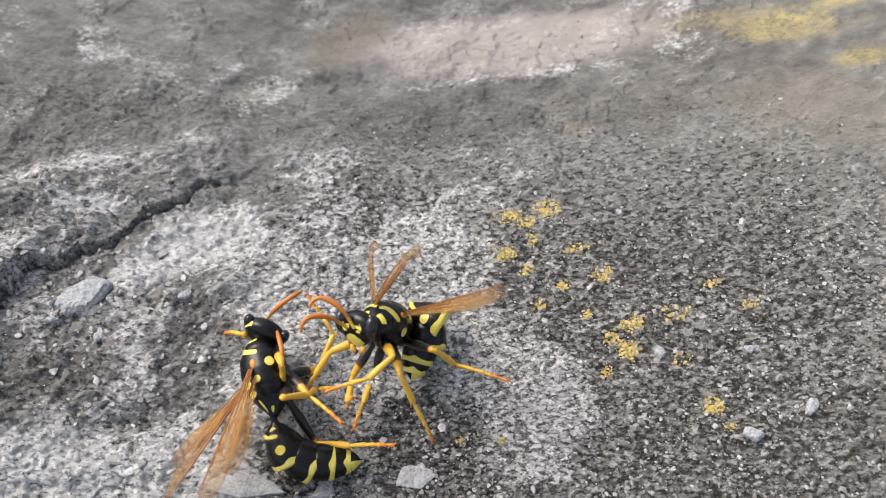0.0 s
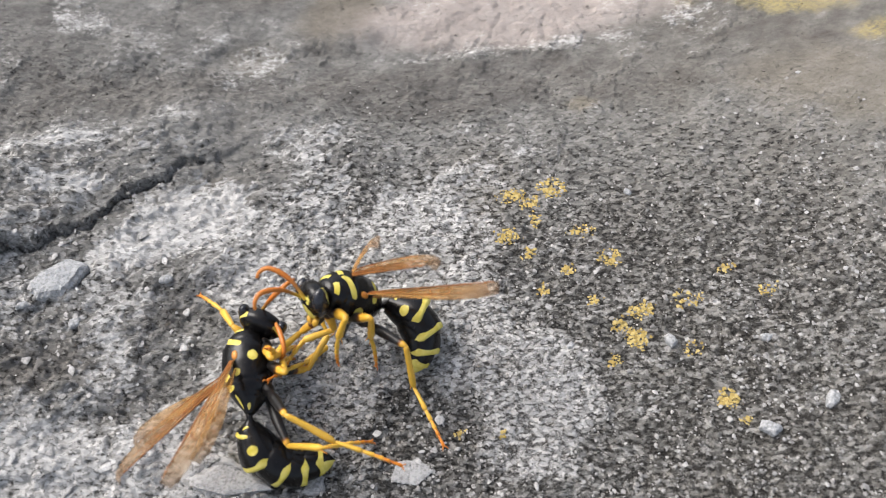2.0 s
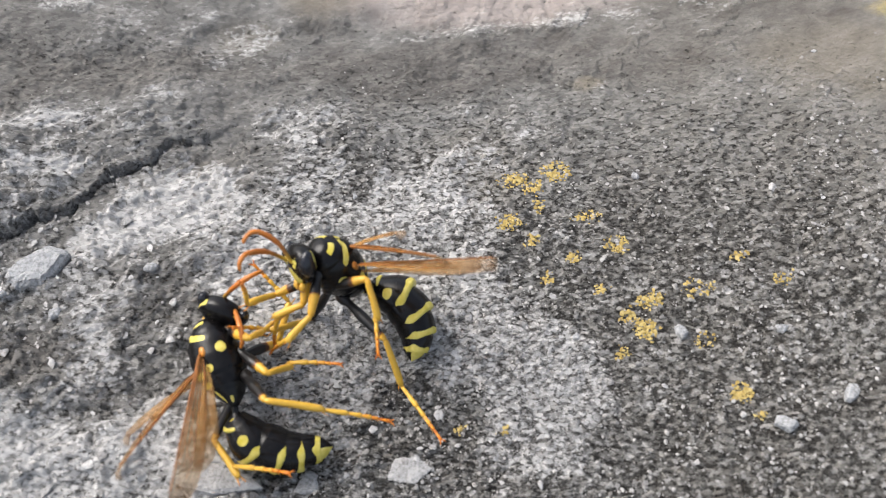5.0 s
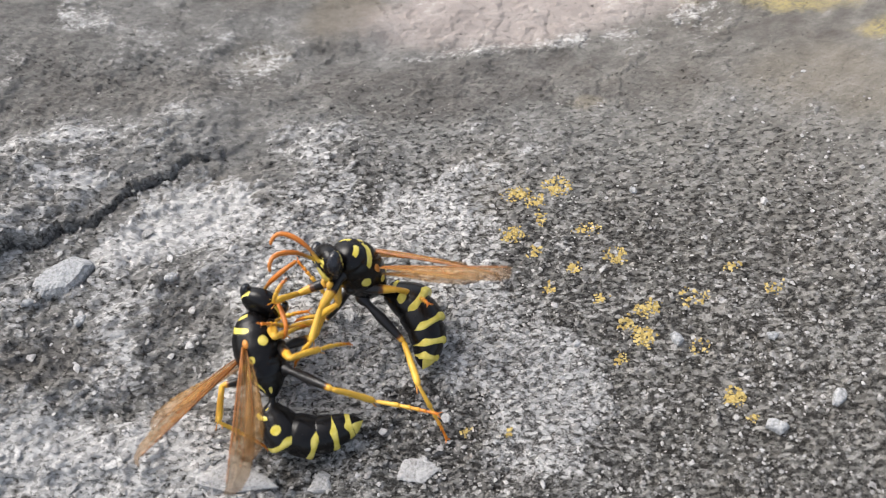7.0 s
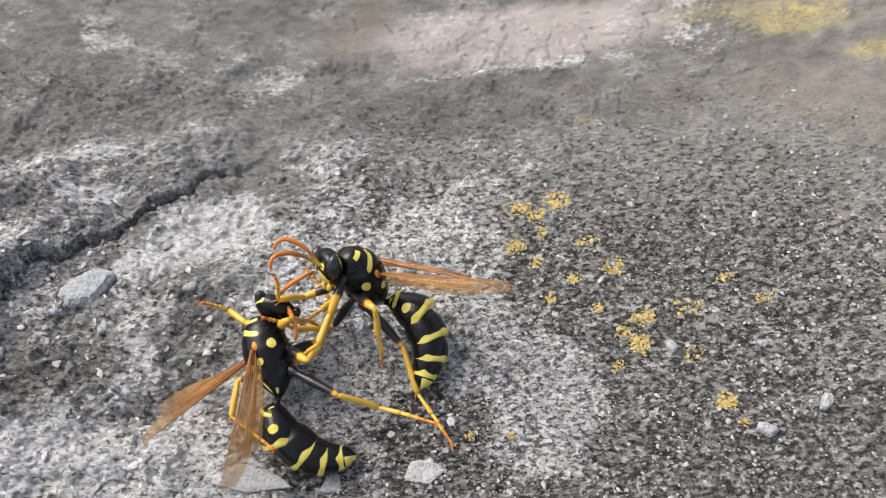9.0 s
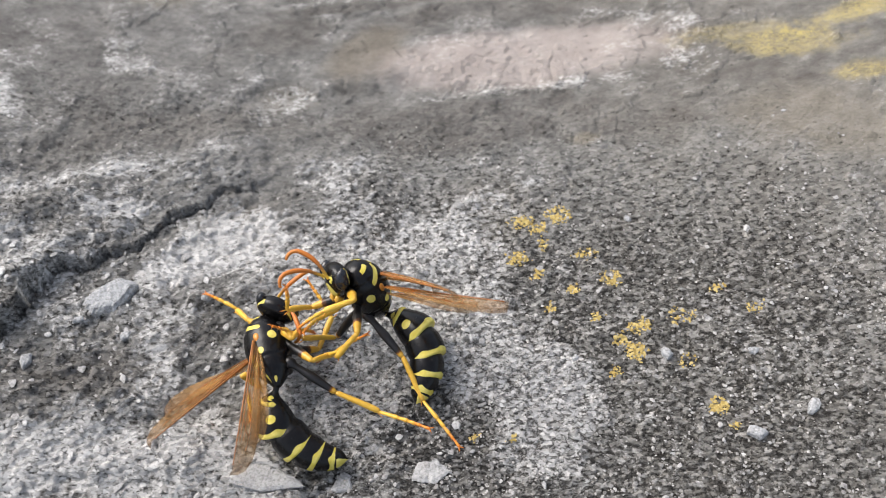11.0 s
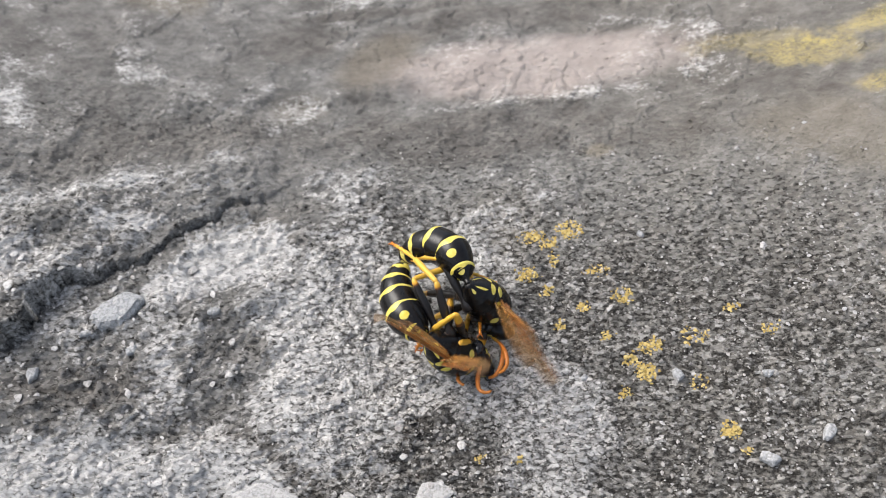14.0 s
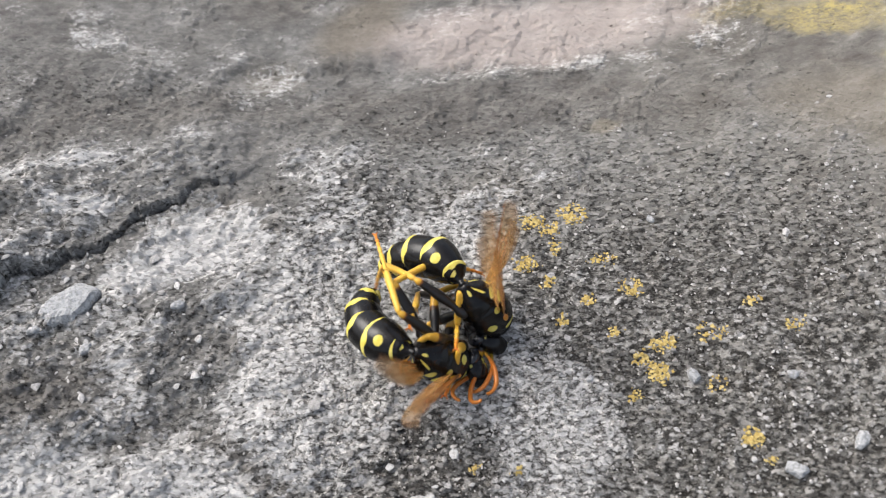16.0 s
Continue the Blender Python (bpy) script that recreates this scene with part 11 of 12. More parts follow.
    walk(two["tibiaRM"], [(0, P(2.7, 0, 0, -27.49, -44.66, 52.64)), (0.5, P(2.7, 0, 0, -25.38, -45.33, 52.12)), (1, P(2.7, 0, 0, -25.11, -46.19, 51.43)), (1.5, P(2.7, 0, 0, -24.22, -47.73, 50.08)), (2, P(2.7, 0, 0, -27.26, -43.33, 53.6)), (2.5, P(2.7, 0, 0, -23.09, -45.23, 52.2)), (3, P(2.7, 0, 0, -18.97, -48.04, 49.79)), (3.5, P(2.7, 0, 0, -18.97, -49.99, 47.83)), (4, P(2.7, 0, 0, -16.16, -49.67, 48.17)), (6.5, P(2.7, 0, 0, -17.02, -48.43, 49.42)), (7, P(2.7, 0, 0, -13.67, -48.61, 49.24)), (7.5, P(2.7, 0, 0, -13.02, -51.08, 46.6)), (8, P(2.7, 0, 0, -11.3, -54.15, 42.53)), (8.5, P(2.7, 0, 0, -12.03, -53.46, 43.53)), (9, P(2.7, 0, 0, -14.13, -53.67, 43.23)), (11.5, P(2.7, 0, 0, -11.69, -54.22, 42.42)), (12, P(2.7, 0, 0, -9.97, -52.78, 44.48)), (12.5, P(2.7, 0, 0, -12.32, -48.77, 49.09)), (12.8667, P(2.7, 0, 0, -12.41, -47.85, 49.97)), (12.9, P(2.7, 0, 0, 4.39, -28.99, 5.01)), (12.9334, P(2.7, 0, 0, 2.66, -6.16, -28.78)), (12.9667, P(2.7, 0, 0, -11.57, 11.83, -63.83)), (13, P(2.7, 0, 0, -11.59, 11.88, -63.83)), (13.5, P(2.7, 0, 0, -10.42, 13.63, -63.63)), (14, P(2.7, 0, 0, -6.87, 17.67, -63.06)), (14.5, P(2.7, 0, 0, -6.75, 20.44, -62.57)), (15, P(2.7, 0, 0, -6.27, 21.26, -62.41)), (15.5, P(2.7, 0, 0, -9.38, 19.72, -62.71)), (16, P(2.7, 0, 0, -12.27, 19.06, -62.83))])
    walk(two["tarsusRM"], [(0, P(3.74, 1.36, 1.69, -84.29, -59.63, 147.66)), (0.5, P(3.74, 1.33, 1.71, -76.05, -60.08, 148.91)), (1, P(3.74, 1.3, 1.73, -78.04, -60.63, 150.56)), (1.5, P(3.74, 1.24, 1.78, -136.39, -61.56, 153.76)), (2, P(3.74, 1.41, 1.65, -77.94, -58.72, 145.35)), (2.5, P(3.74, 1.34, 1.7, -62.85, -60.01, 148.71)), (3, P(3.74, 1.23, 1.78, -128.45, -61.74, 154.44)), (3.5, P(3.74, 1.14, 1.84, -132.51, -62.76, 158.95)), (4, P(3.74, 1.16, 1.83, -130.31, -62.61, 158.18)), (6.5, P(3.74, 1.21, 1.8, -128.22, -61.96, 155.3)), (6.75, P(3.74, 1.21, 1.8, -74.8, -61.96, 155.56)), (7, P(3.74, 1.2, 1.8, -21.29, -62.06, 155.71)), (7.5, P(3.74, 1.1, 1.87, -17.13, -63.27, 161.7)), (8, P(3.74, 0.95, 1.95, -8.16, -64.32, 170.31)), (8.1667, P(3.74, 0.96, 1.94, -51.2, -64.02, 169.83)), (8.3333, P(3.74, 0.97, 1.93, -93.94, -63.95, 169)), (8.5, P(3.74, 0.98, 1.93, -136.76, -64.14, 168.28)), (9, P(3.74, 0.97, 1.93, -138.54, -64.2, 168.88)), (11.5, P(3.74, 0.95, 1.95, -138.46, -64.34, 170.53)), (11.6667, P(3.74, 0.97, 1.93, -94.99, -64.73, 169)), (11.8333, P(3.74, 0.99, 1.92, -51.33, -64.55, 167.27)), (12, P(3.74, 1.02, 1.91, -8.37, -63.92, 166.3)), (12.5, P(3.74, 1.2, 1.8, -17.39, -62.14, 156.06)), (12.8667, P(3.74, 1.23, 1.78, -18.16, -61.63, 154)), (12.9, P(3.74, 0.12, 1.02, -36.01, -30.56, -169.8)), (12.9334, P(3.74, -0.99, 0.27, -31.98, 2.4, -148.02)), (12.9667, P(3.74, -2.11, -0.49, -13.88, 30.85, -119.83)), (13, P(3.74, -2.11, -0.49, -13.91, 30.9, -119.85)), (13.5, P(3.74, -2.09, -0.57, -12.59, 32.58, -120.46)), (14, P(3.74, -2.04, -0.73, -8.29, 36.45, -122.07)), (14.5, P(3.74, -2, -0.84, -8.29, 39.06, -123.37)), (15, P(3.74, -1.98, -0.87, -7.69, 39.84, -123.8)), (15.5, P(3.74, -2.01, -0.81, -11.81, 38.39, -123.02)), (16, P(3.74, -2.02, -0.78, -15.84, 37.76, -122.7))])
    walk(two["legRH"], [(0, P(-1.2, -0.55, -1, -118.19, 45.82, -149.04)), (0.5, P(-1.2, -0.55, -1, -124.64, 45.82, -149.04)), (1, P(-1.2, -0.55, -1, -127.83, 45.82, -149.04)), (1.5, P(-1.2, -0.55, -1, -134.1, 45.82, -149.04)), (2, P(-1.2, -0.55, -1, -114.64, 45.82, -149.04)), (2.5, P(-1.2, -0.55, -1, -127.42, 45.82, -149.04)), (3, P(-1.2, -0.55, -1, -138.49, 45.82, -149.04)), (3.5, P(-1.2, -0.55, -1, -144.03, 45.82, -149.04)), (4, P(-1.2, -0.55, -1, -143.69, 45.82, -149.04)), (6.5, P(-1.2, -0.55, -1, -140.24, 45.82, -149.04)), (7, P(-1.2, -0.55, -1, -141.53, 45.82, -149.04)), (7.5, P(-1.2, -0.55, -1, -147.58, 45.82, -149.04)), (8, P(-1.2, -0.55, -1, -155.17, 45.82, -149.04)), (8.5, P(-1.2, -0.55, -1, -153.53, 45.82, -149.04)), (9, P(-1.2, -0.55, -1, -154.42, 45.82, -149.04)), (11.5, P(-1.2, -0.55, -1, -155.42, 45.82, -149.04)), (12, P(-1.2, -0.55, -1, -151.62, 45.82, -149.04)), (12.5, P(-1.2, -0.55, -1, -142.14, 45.82, -149.04)), (12.8667, P(-1.2, -0.55, -1, -140.02, 45.82, -149.04)), (12.9, P(-1.2, -0.55, -1, 178.91, 45.82, -149.04)), (12.9334, P(-1.2, -0.55, -1, 137.83, 45.82, -149.04)), (12.9667, P(-1.2, -0.55, -1, 96.75, 45.82, -149.04)), (13, P(-1.2, -0.55, -1, 96.71, 45.82, -149.04)), (13.5, P(-1.2, -0.55, -1, 93.75, 45.82, -149.04)), (14, P(-1.2, -0.55, -1, 86.11, 45.82, -149.04)), (14.5, P(-1.2, -0.55, -1, 82.7, 45.82, -149.04)), (15, P(-1.2, -0.55, -1, 81.31, 45.82, -149.04)), (15.5, P(-1.2, -0.55, -1, 85.72, 45.82, -149.04)), (16, P(-1.2, -0.55, -1, 89.13, 45.82, -149.04))])
    walk(two["tibiaRH"], [(0, P(3.6, 0, 0, -85.3, -40.12, 101.23)), (0.5, P(3.6, 0, 0, -86.32, -46.43, 102.47)), (1, P(3.6, 0, 0, -88.19, -49.54, 103.26)), (1.5, P(3.6, 0, 0, -91.99, -55.62, 105.28)), (2, P(3.6, 0, 0, -82.82, -36.63, 100.69)), (2.5, P(3.6, 0, 0, -85.41, -49.14, 103.15)), (3, P(3.6, 0, 0, -90.95, -59.83, 107.23)), (3.5, P(3.6, 0, 0, -97.58, -65.08, 110.69)), (4, P(3.6, 0, 0, -94.88, -64.75, 110.43)), (6.5, P(3.6, 0, 0, -91.19, -61.5, 108.18)), (7, P(3.6, 0, 0, -89.93, -62.72, 108.95)), (7.5, P(3.6, 0, 0, -98.61, -68.37, 113.82)), (8, P(3.6, 0, 0, -114.79, -75.01, 125.13)), (8.5, P(3.6, 0, 0, -110.62, -73.64, 121.9)), (9, P(3.6, 0, 0, -114.05, -74.38, 123.58)), (11.5, P(3.6, 0, 0, -115.73, -75.21, 125.67)), (12, P(3.6, 0, 0, -104.77, -71.99, 118.78)), (12.5, P(3.6, 0, 0, -89.65, -63.3, 109.35)), (12.8667, P(3.6, 0, 0, -86.91, -61.29, 108.05)), (12.9, P(3.6, 0, 0, -14.83, -56.04, -4.08)), (12.9334, P(3.6, 0, 0, -13.05, -20.16, -53.59)), (12.9667, P(3.6, 0, 0, -38.42, 5.66, -98.6)), (13, P(3.6, 0, 0, -38.48, 5.7, -98.6)), (13.5, P(3.6, 0, 0, -39.01, 8.63, -98.66)), (14, P(3.6, 0, 0, -39.71, 16.18, -98.92)), (14.5, P(3.6, 0, 0, -42.15, 19.55, -99.09)), (15, P(3.6, 0, 0, -42.55, 20.92, -99.17)), (15.5, P(3.6, 0, 0, -43.52, 16.56, -98.93)), (16, P(3.6, 0, 0, -45.12, 13.19, -98.8))])
    walk(two["tarsusRH"], [(0, P(3.14, 2.33, 2, -101.28, -31.83, 134.68)), (0.5, P(3.14, 2.09, 2.25, -105.19, -36.29, 137.83)), (1, P(3.14, 1.96, 2.36, -109.2, -38.39, 139.66)), (1.5, P(3.14, 1.69, 2.56, -117.13, -42.28, 143.85)), (2, P(3.14, 2.44, 1.85, -96.26, -29.27, 133.23)), (2.5, P(3.14, 1.97, 2.34, -104.48, -38.13, 139.42)), (3, P(3.14, 1.49, 2.68, -115.1, -44.76, 147.29)), (3.5, P(3.14, 1.22, 2.81, -126.13, -47.55, 152.28)), (4, P(3.14, 1.24, 2.8, -120.38, -47.39, 151.95)), (6.5, P(3.14, 1.41, 2.72, -114.81, -45.69, 148.79)), (7, P(3.14, 1.34, 2.76, -110.75, -46.35, 149.94)), (7.5, P(3.14, 1.05, 2.88, -123.4, -49.11, 155.88)), (8, P(3.14, 0.66, 2.99, -141.01, -51.69, 164.53)), (8.5, P(3.14, 0.74, 2.97, -137.45, -51.23, 162.55)), (9, P(3.14, 0.7, 2.99, -143.32, -51.48, 163.62)), (11.5, P(3.14, 0.64, 3, -142.43, -51.76, 164.83)), (12, P(3.14, 0.84, 2.95, -127.94, -50.62, 160.32)), (12.5, P(3.14, 1.31, 2.77, -109.24, -46.65, 150.5)), (12.8667, P(3.14, 1.42, 2.72, -104.91, -45.58, 148.6)), (12.9, P(3.14, -0.07, 1.71, -88.67, -17.87, 171.55)), (12.9334, P(3.14, -1.56, 0.7, -64.1, 1.22, -160.33)), (12.9667, P(3.14, -3.05, -0.31, -33.46, 4.95, -126.85)), (13, P(3.14, -3.05, -0.31, -33.52, 4.98, -126.85)), (13.5, P(3.14, -3.03, -0.47, -34.31, 7.35, -127.04)), (14, P(3.14, -2.94, -0.86, -35.51, 13.42, -127.89)), (14.5, P(3.14, -2.88, -1.04, -38.24, 16.1, -128.45)), (15, P(3.14, -2.86, -1.11, -38.72, 17.19, -128.71)), (15.5, P(3.14, -2.94, -0.88, -39.6, 13.72, -127.95)), (16, P(3.14, -2.98, -0.71, -41.06, 11.02, -127.49))])
    walk(two["forewingL"], [(0, P(0.5, 1.05, 0.8, 33.42, -18.33, 53.82)), (0.5, P(0.5, 1.05, 0.8, 36.86, -21.87, 63.64)), (1, P(0.5, 1.05, 0.8, 36.61, -28.92, 76.58)), (1.5, P(0.5, 1.05, 0.8, 43.14, -35.77, 79.62)), (2, P(0.5, 1.05, 0.8, 34.76, -33.72, 78)), (2.5, P(0.5, 1.05, 0.8, 39.18, -30.85, 76.1)), (3, P(0.5, 1.05, 0.8, 44.49, -28.82, 75.73)), (3.5, P(0.5, 1.05, 0.8, 39.27, -26.41, 82.72)), (4, P(0.5, 1.05, 0.8, 45.18, -26.98, 78.2)), (6.5, P(0.5, 1.05, 0.8, 54.76, -34.42, 71.75)), (7, P(0.5, 1.05, 0.8, 52.92, -28.03, 70.63)), (7.5, P(0.5, 1.05, 0.8, 48.31, -25.86, 78.42)), (8, P(0.5, 1.05, 0.8, 46.84, -23.94, 84.94)), (8.5, P(0.5, 1.05, 0.8, 50.46, -26.84, 81.51)), (9, P(0.5, 1.05, 0.8, 51.44, -31.51, 83.21)), (11.5, P(0.5, 1.05, 0.8, 52.01, -29.22, 83.26)), (12, P(0.5, 1.05, 0.8, 54.49, -29.92, 79.74)), (12.5, P(0.5, 1.05, 0.8, 59.23, -32.4, 68.56)), (12.8667, P(0.5, 1.05, 0.8, 58.75, -32.67, 67.69)), (12.9, P(0.5, 1.05, 0.8, 73.31, 0, 95.73)), (12.9334, P(0.5, 1.05, 0.8, 103.16, 20.04, 133.46)), (12.9667, P(0.5, 1.05, 0.8, 140.1, 15.38, 177.41)), (13, P(0.5, 1.05, 0.8, 140.08, 15.37, 177.42)), (13.0714, P(0.5, 1.05, 0.8, 127.67, 13.42, 174.6)), (13.1429, P(0.5, 1.05, 0.8, 155.32, 13.24, -178.75)), (13.2143, P(0.5, 1.05, 0.8, 129.62, 11.43, 175.82)), (13.2857, P(0.5, 1.05, 0.8, 157.04, 10.93, -178.61)), (13.3571, P(0.5, 1.05, 0.8, 131.52, 9.41, 176.97)), (13.4286, P(0.5, 1.05, 0.8, 158.74, 8.62, -178.53)), (13.5, P(0.5, 1.05, 0.8, 146.48, 7.6, 179.75)), (13.5714, P(0.5, 1.05, 0.8, 132.61, 6.87, 177.59)), (13.6429, P(0.5, 1.05, 0.8, 158.04, 6.99, -179.74)), (13.7143, P(0.5, 1.05, 0.8, 131.11, 5.9, 176.72)), (13.7857, P(0.5, 1.05, 0.8, 156.49, 6.48, 179.05)), (13.8571, P(0.5, 1.05, 0.8, 129.63, 4.9, 175.88)), (13.9286, P(0.5, 1.05, 0.8, 154.96, 5.94, 177.86)), (14, P(0.5, 1.05, 0.8, 141.17, 4.9, 176.07)), (14.0714, P(0.5, 1.05, 0.8, 131.23, 2.18, 178.71)), (14.1429, P(0.5, 1.05, 0.8, 160.17, -0.73, -177.85)), (14.2143, P(0.5, 1.05, 0.8, 137.02, -1.78, -174.3)), (14.2857, P(0.5, 1.05, 0.8, 165.62, -7.56, -173.62)), (14.3571, P(0.5, 1.05, 0.8, 142.3, -6.4, -167.72)), (14.4286, P(0.5, 1.05, 0.8, 170.67, -14.76, -169.98)), (14.5, P(0.5, 1.05, 0.8, 159.87, -15.4, -164.5)), (14.5714, P(0.5, 1.05, 0.8, 147.15, -11.62, -162.27)), (14.6429, P(0.5, 1.05, 0.8, 173.35, -17.87, -169.81)), (14.7143, P(0.5, 1.05, 0.8, 147.28, -11.69, -163.8)), (14.7857, P(0.5, 1.05, 0.8, 173.61, -17.27, -171.26)), (14.8571, P(0.5, 1.05, 0.8, 147.41, -11.76, -165.33)), (14.9286, P(0.5, 1.05, 0.8, 173.85, -16.67, -172.69)), (15, P(0.5, 1.05, 0.8, 160.62, -14.46, -169.85)), (15.0714, P(0.5, 1.05, 0.8, 146.33, -10.41, -169.99)), (15.1429, P(0.5, 1.05, 0.8, 171.38, -11.14, -177.84)), (15.2143, P(0.5, 1.05, 0.8, 143.7, -7.79, -176.31)), (15.2857, P(0.5, 1.05, 0.8, 168.44, -6.14, 177.56)), (15.3571, P(0.5, 1.05, 0.8, 140.8, -5.47, 177.3)), (15.4286, P(0.5, 1.05, 0.8, 165.13, -1.39, 172.73)), (15.5, P(0.5, 1.05, 0.8, 150.51, -1.34, 170.27)), (15.5714, P(0.5, 1.05, 0.8, 144.53, -5.81, 170.22)), (15.6429, P(0.5, 1.05, 0.8, 176.99, -2.61, 166.95)), (15.7143, P(0.5, 1.05, 0.8, 158.42, -10.14, 168.22)), (15.7857, P(0.5, 1.05, 0.8, -169.12, -5.21, 162.94)), (15.8571, P(0.5, 1.05, 0.8, 172.68, -13.87, 165.18)), (15.9286, P(0.5, 1.05, 0.8, -155.03, -6.76, 158.41)), (16, P(0.5, 1.05, 0.8, -160.08, -12.2, 158.07))])
    walk(two["hindwingL"], [(0, P(-0.05, 1.05, 0.7, 29.77, -21.06, 65.22)), (0.5, P(-0.05, 1.05, 0.7, 31.86, -27.28, 79.47)), (1, P(-0.05, 1.05, 0.7, 22.66, -35.55, 106.23)), (1.5, P(-0.05, 1.05, 0.7, 20.26, -45.7, 117.95)), (2, P(-0.05, 1.05, 0.7, 23.35, -39.85, 101.36)), (2.5, P(-0.05, 1.05, 0.7, 30.35, -39.33, 96.93)), (3, P(-0.05, 1.05, 0.7, 38.32, -39.64, 93.52)), (3.5, P(-0.05, 1.05, 0.7, 33.32, -36.71, 101.86)), (4, P(-0.05, 1.05, 0.7, 38.26, -39.56, 98.24)), (6.5, P(-0.05, 1.05, 0.7, 54.72, -37.21, 73.87)), (7, P(-0.05, 1.05, 0.7, 53.17, -30.73, 72.66)), (7.5, P(-0.05, 1.05, 0.7, 48.5, -28.18, 80.41)), (8, P(-0.05, 1.05, 0.7, 47.19, -26.17, 86.72)), (8.5, P(-0.05, 1.05, 0.7, 50.79, -29.36, 83.35)), (9, P(-0.05, 1.05, 0.7, 51.57, -34.01, 85.04)), (11.5, P(-0.05, 1.05, 0.7, 52.11, -31.58, 85.06)), (12, P(-0.05, 1.05, 0.7, 54.15, -32.62, 82.13)), (12.5, P(-0.05, 1.05, 0.7, 58.91, -35.17, 70.76)), (12.8667, P(-0.05, 1.05, 0.7, 58.25, -35.41, 70.06)), (12.9, P(-0.05, 1.05, 0.7, 70.47, -2.75, 96.54)), (12.9334, P(-0.05, 1.05, 0.7, 97.23, 19.7, 131.29)), (12.9667, P(-0.05, 1.05, 0.7, 134.06, 19.98, 174.84)), (13, P(-0.05, 1.05, 0.7, 134.03, 19.96, 174.86)), (13.0714, P(-0.05, 1.05, 0.7, 121.56, 17.3, 171.17)), (13.1429, P(-0.05, 1.05, 0.7, 149.89, 18.13, -179.87)), (13.2143, P(-0.05, 1.05, 0.7, 123.85, 15.28, 172.69)), (13.2857, P(-0.05, 1.05, 0.7, 151.85, 15.66, -179.52)), (13.3571, P(-0.05, 1.05, 0.7, 126.06, 13.2, 174.12)), (13.4286, P(-0.05, 1.05, 0.7, 153.77, 13.18, -179.27)), (13.5, P(-0.05, 1.05, 0.7, 141.44, 11.81, 178.09)), (13.5714, P(-0.05, 1.05, 0.7, 127.45, 10.46, 174.97)), (13.6429, P(-0.05, 1.05, 0.7, 153.13, 11.25, 179.43)), (13.7143, P(-0.05, 1.05, 0.7, 125.98, 9.23, 174.06)), (13.7857, P(-0.05, 1.05, 0.7, 151.55, 10.53, 178.06)), (13.8571, P(-0.05, 1.05, 0.7, 124.53, 7.97, 173.17)), (13.9286, P(-0.05, 1.05, 0.7, 150, 9.77, 176.7)), (14, P(-0.05, 1.05, 0.7, 136.13, 8.24, 174.02)), (14.0714, P(-0.05, 1.05, 0.7, 125.43, 8.58, -174.46)), (14.1429, P(-0.05, 1.05, 0.7, 152.65, 0.83, -158.78)), (14.2143, P(-0.05, 1.05, 0.7, 131.1, 10.53, -147.67)), (14.2857, P(-0.05, 1.05, 0.7, 152.12, -8.36, -133.86)), (14.3571, P(-0.05, 1.05, 0.7, 137.06, 9.76, -120.77)), (14.4286, P(-0.05, 1.05, 0.7, 147.61, -16.43, -108.01)), (14.5, P(-0.05, 1.05, 0.7, 142.96, -6.55, -94.23)), (14.5714, P(-0.05, 1.05, 0.7, 141.1, 4.3, -104.59)), (14.6429, P(-0.05, 1.05, 0.7, 152.02, -21.41, -116.87)), (14.7143, P(-0.05, 1.05, 0.7, 140.49, -0.24, -125.17)), (14.7857, P(-0.05, 1.05, 0.7, 160.26, -20.29, -139.39)), (14.8571, P(-0.05, 1.05, 0.7, 141.52, -4.71, -145.78)), (14.9286, P(-0.05, 1.05, 0.7, 167.33, -16.34, -161.19)), (15, P(-0.05, 1.05, 0.7, 156.98, -11.29, -168.86)), (15.0714, P(-0.05, 1.05, 0.7, 142.73, -7.29, -169.99)), (15.1429, P(-0.05, 1.05, 0.7, 167.42, -8.42, -176.74)), (15.2143, P(-0.05, 1.05, 0.7, 139.81, -5.08, -176.77)), (15.2857, P(-0.05, 1.05, 0.7, 164.32, -3.61, 178.02)), (15.3571, P(-0.05, 1.05, 0.7, 136.66, -3.24, 176.36)), (15.4286, P(-0.05, 1.05, 0.7, 160.8, 0.9, 172.53)), (15.5, P(-0.05, 1.05, 0.7, 146.09, 0.64, 169.28)), (15.5714, P(-0.05, 1.05, 0.7, 141.07, -4.35, 169.29)), (15.6429, P(-0.05, 1.05, 0.7, 174.34, -1.34, 166.97)), (15.7143, P(-0.05, 1.05, 0.7, 156.71, -9.32, 168.02)), (15.7857, P(-0.05, 1.05, 0.7, -169.97, -4.81, 163.18)), (15.8571, P(-0.05, 1.05, 0.7, 172.73, -13.77, 165.4)), (15.9286, P(-0.05, 1.05, 0.7, -153.99, -7.11, 158.57)), (16, P(-0.05, 1.05, 0.7, -158.1, -12.83, 158.25))])
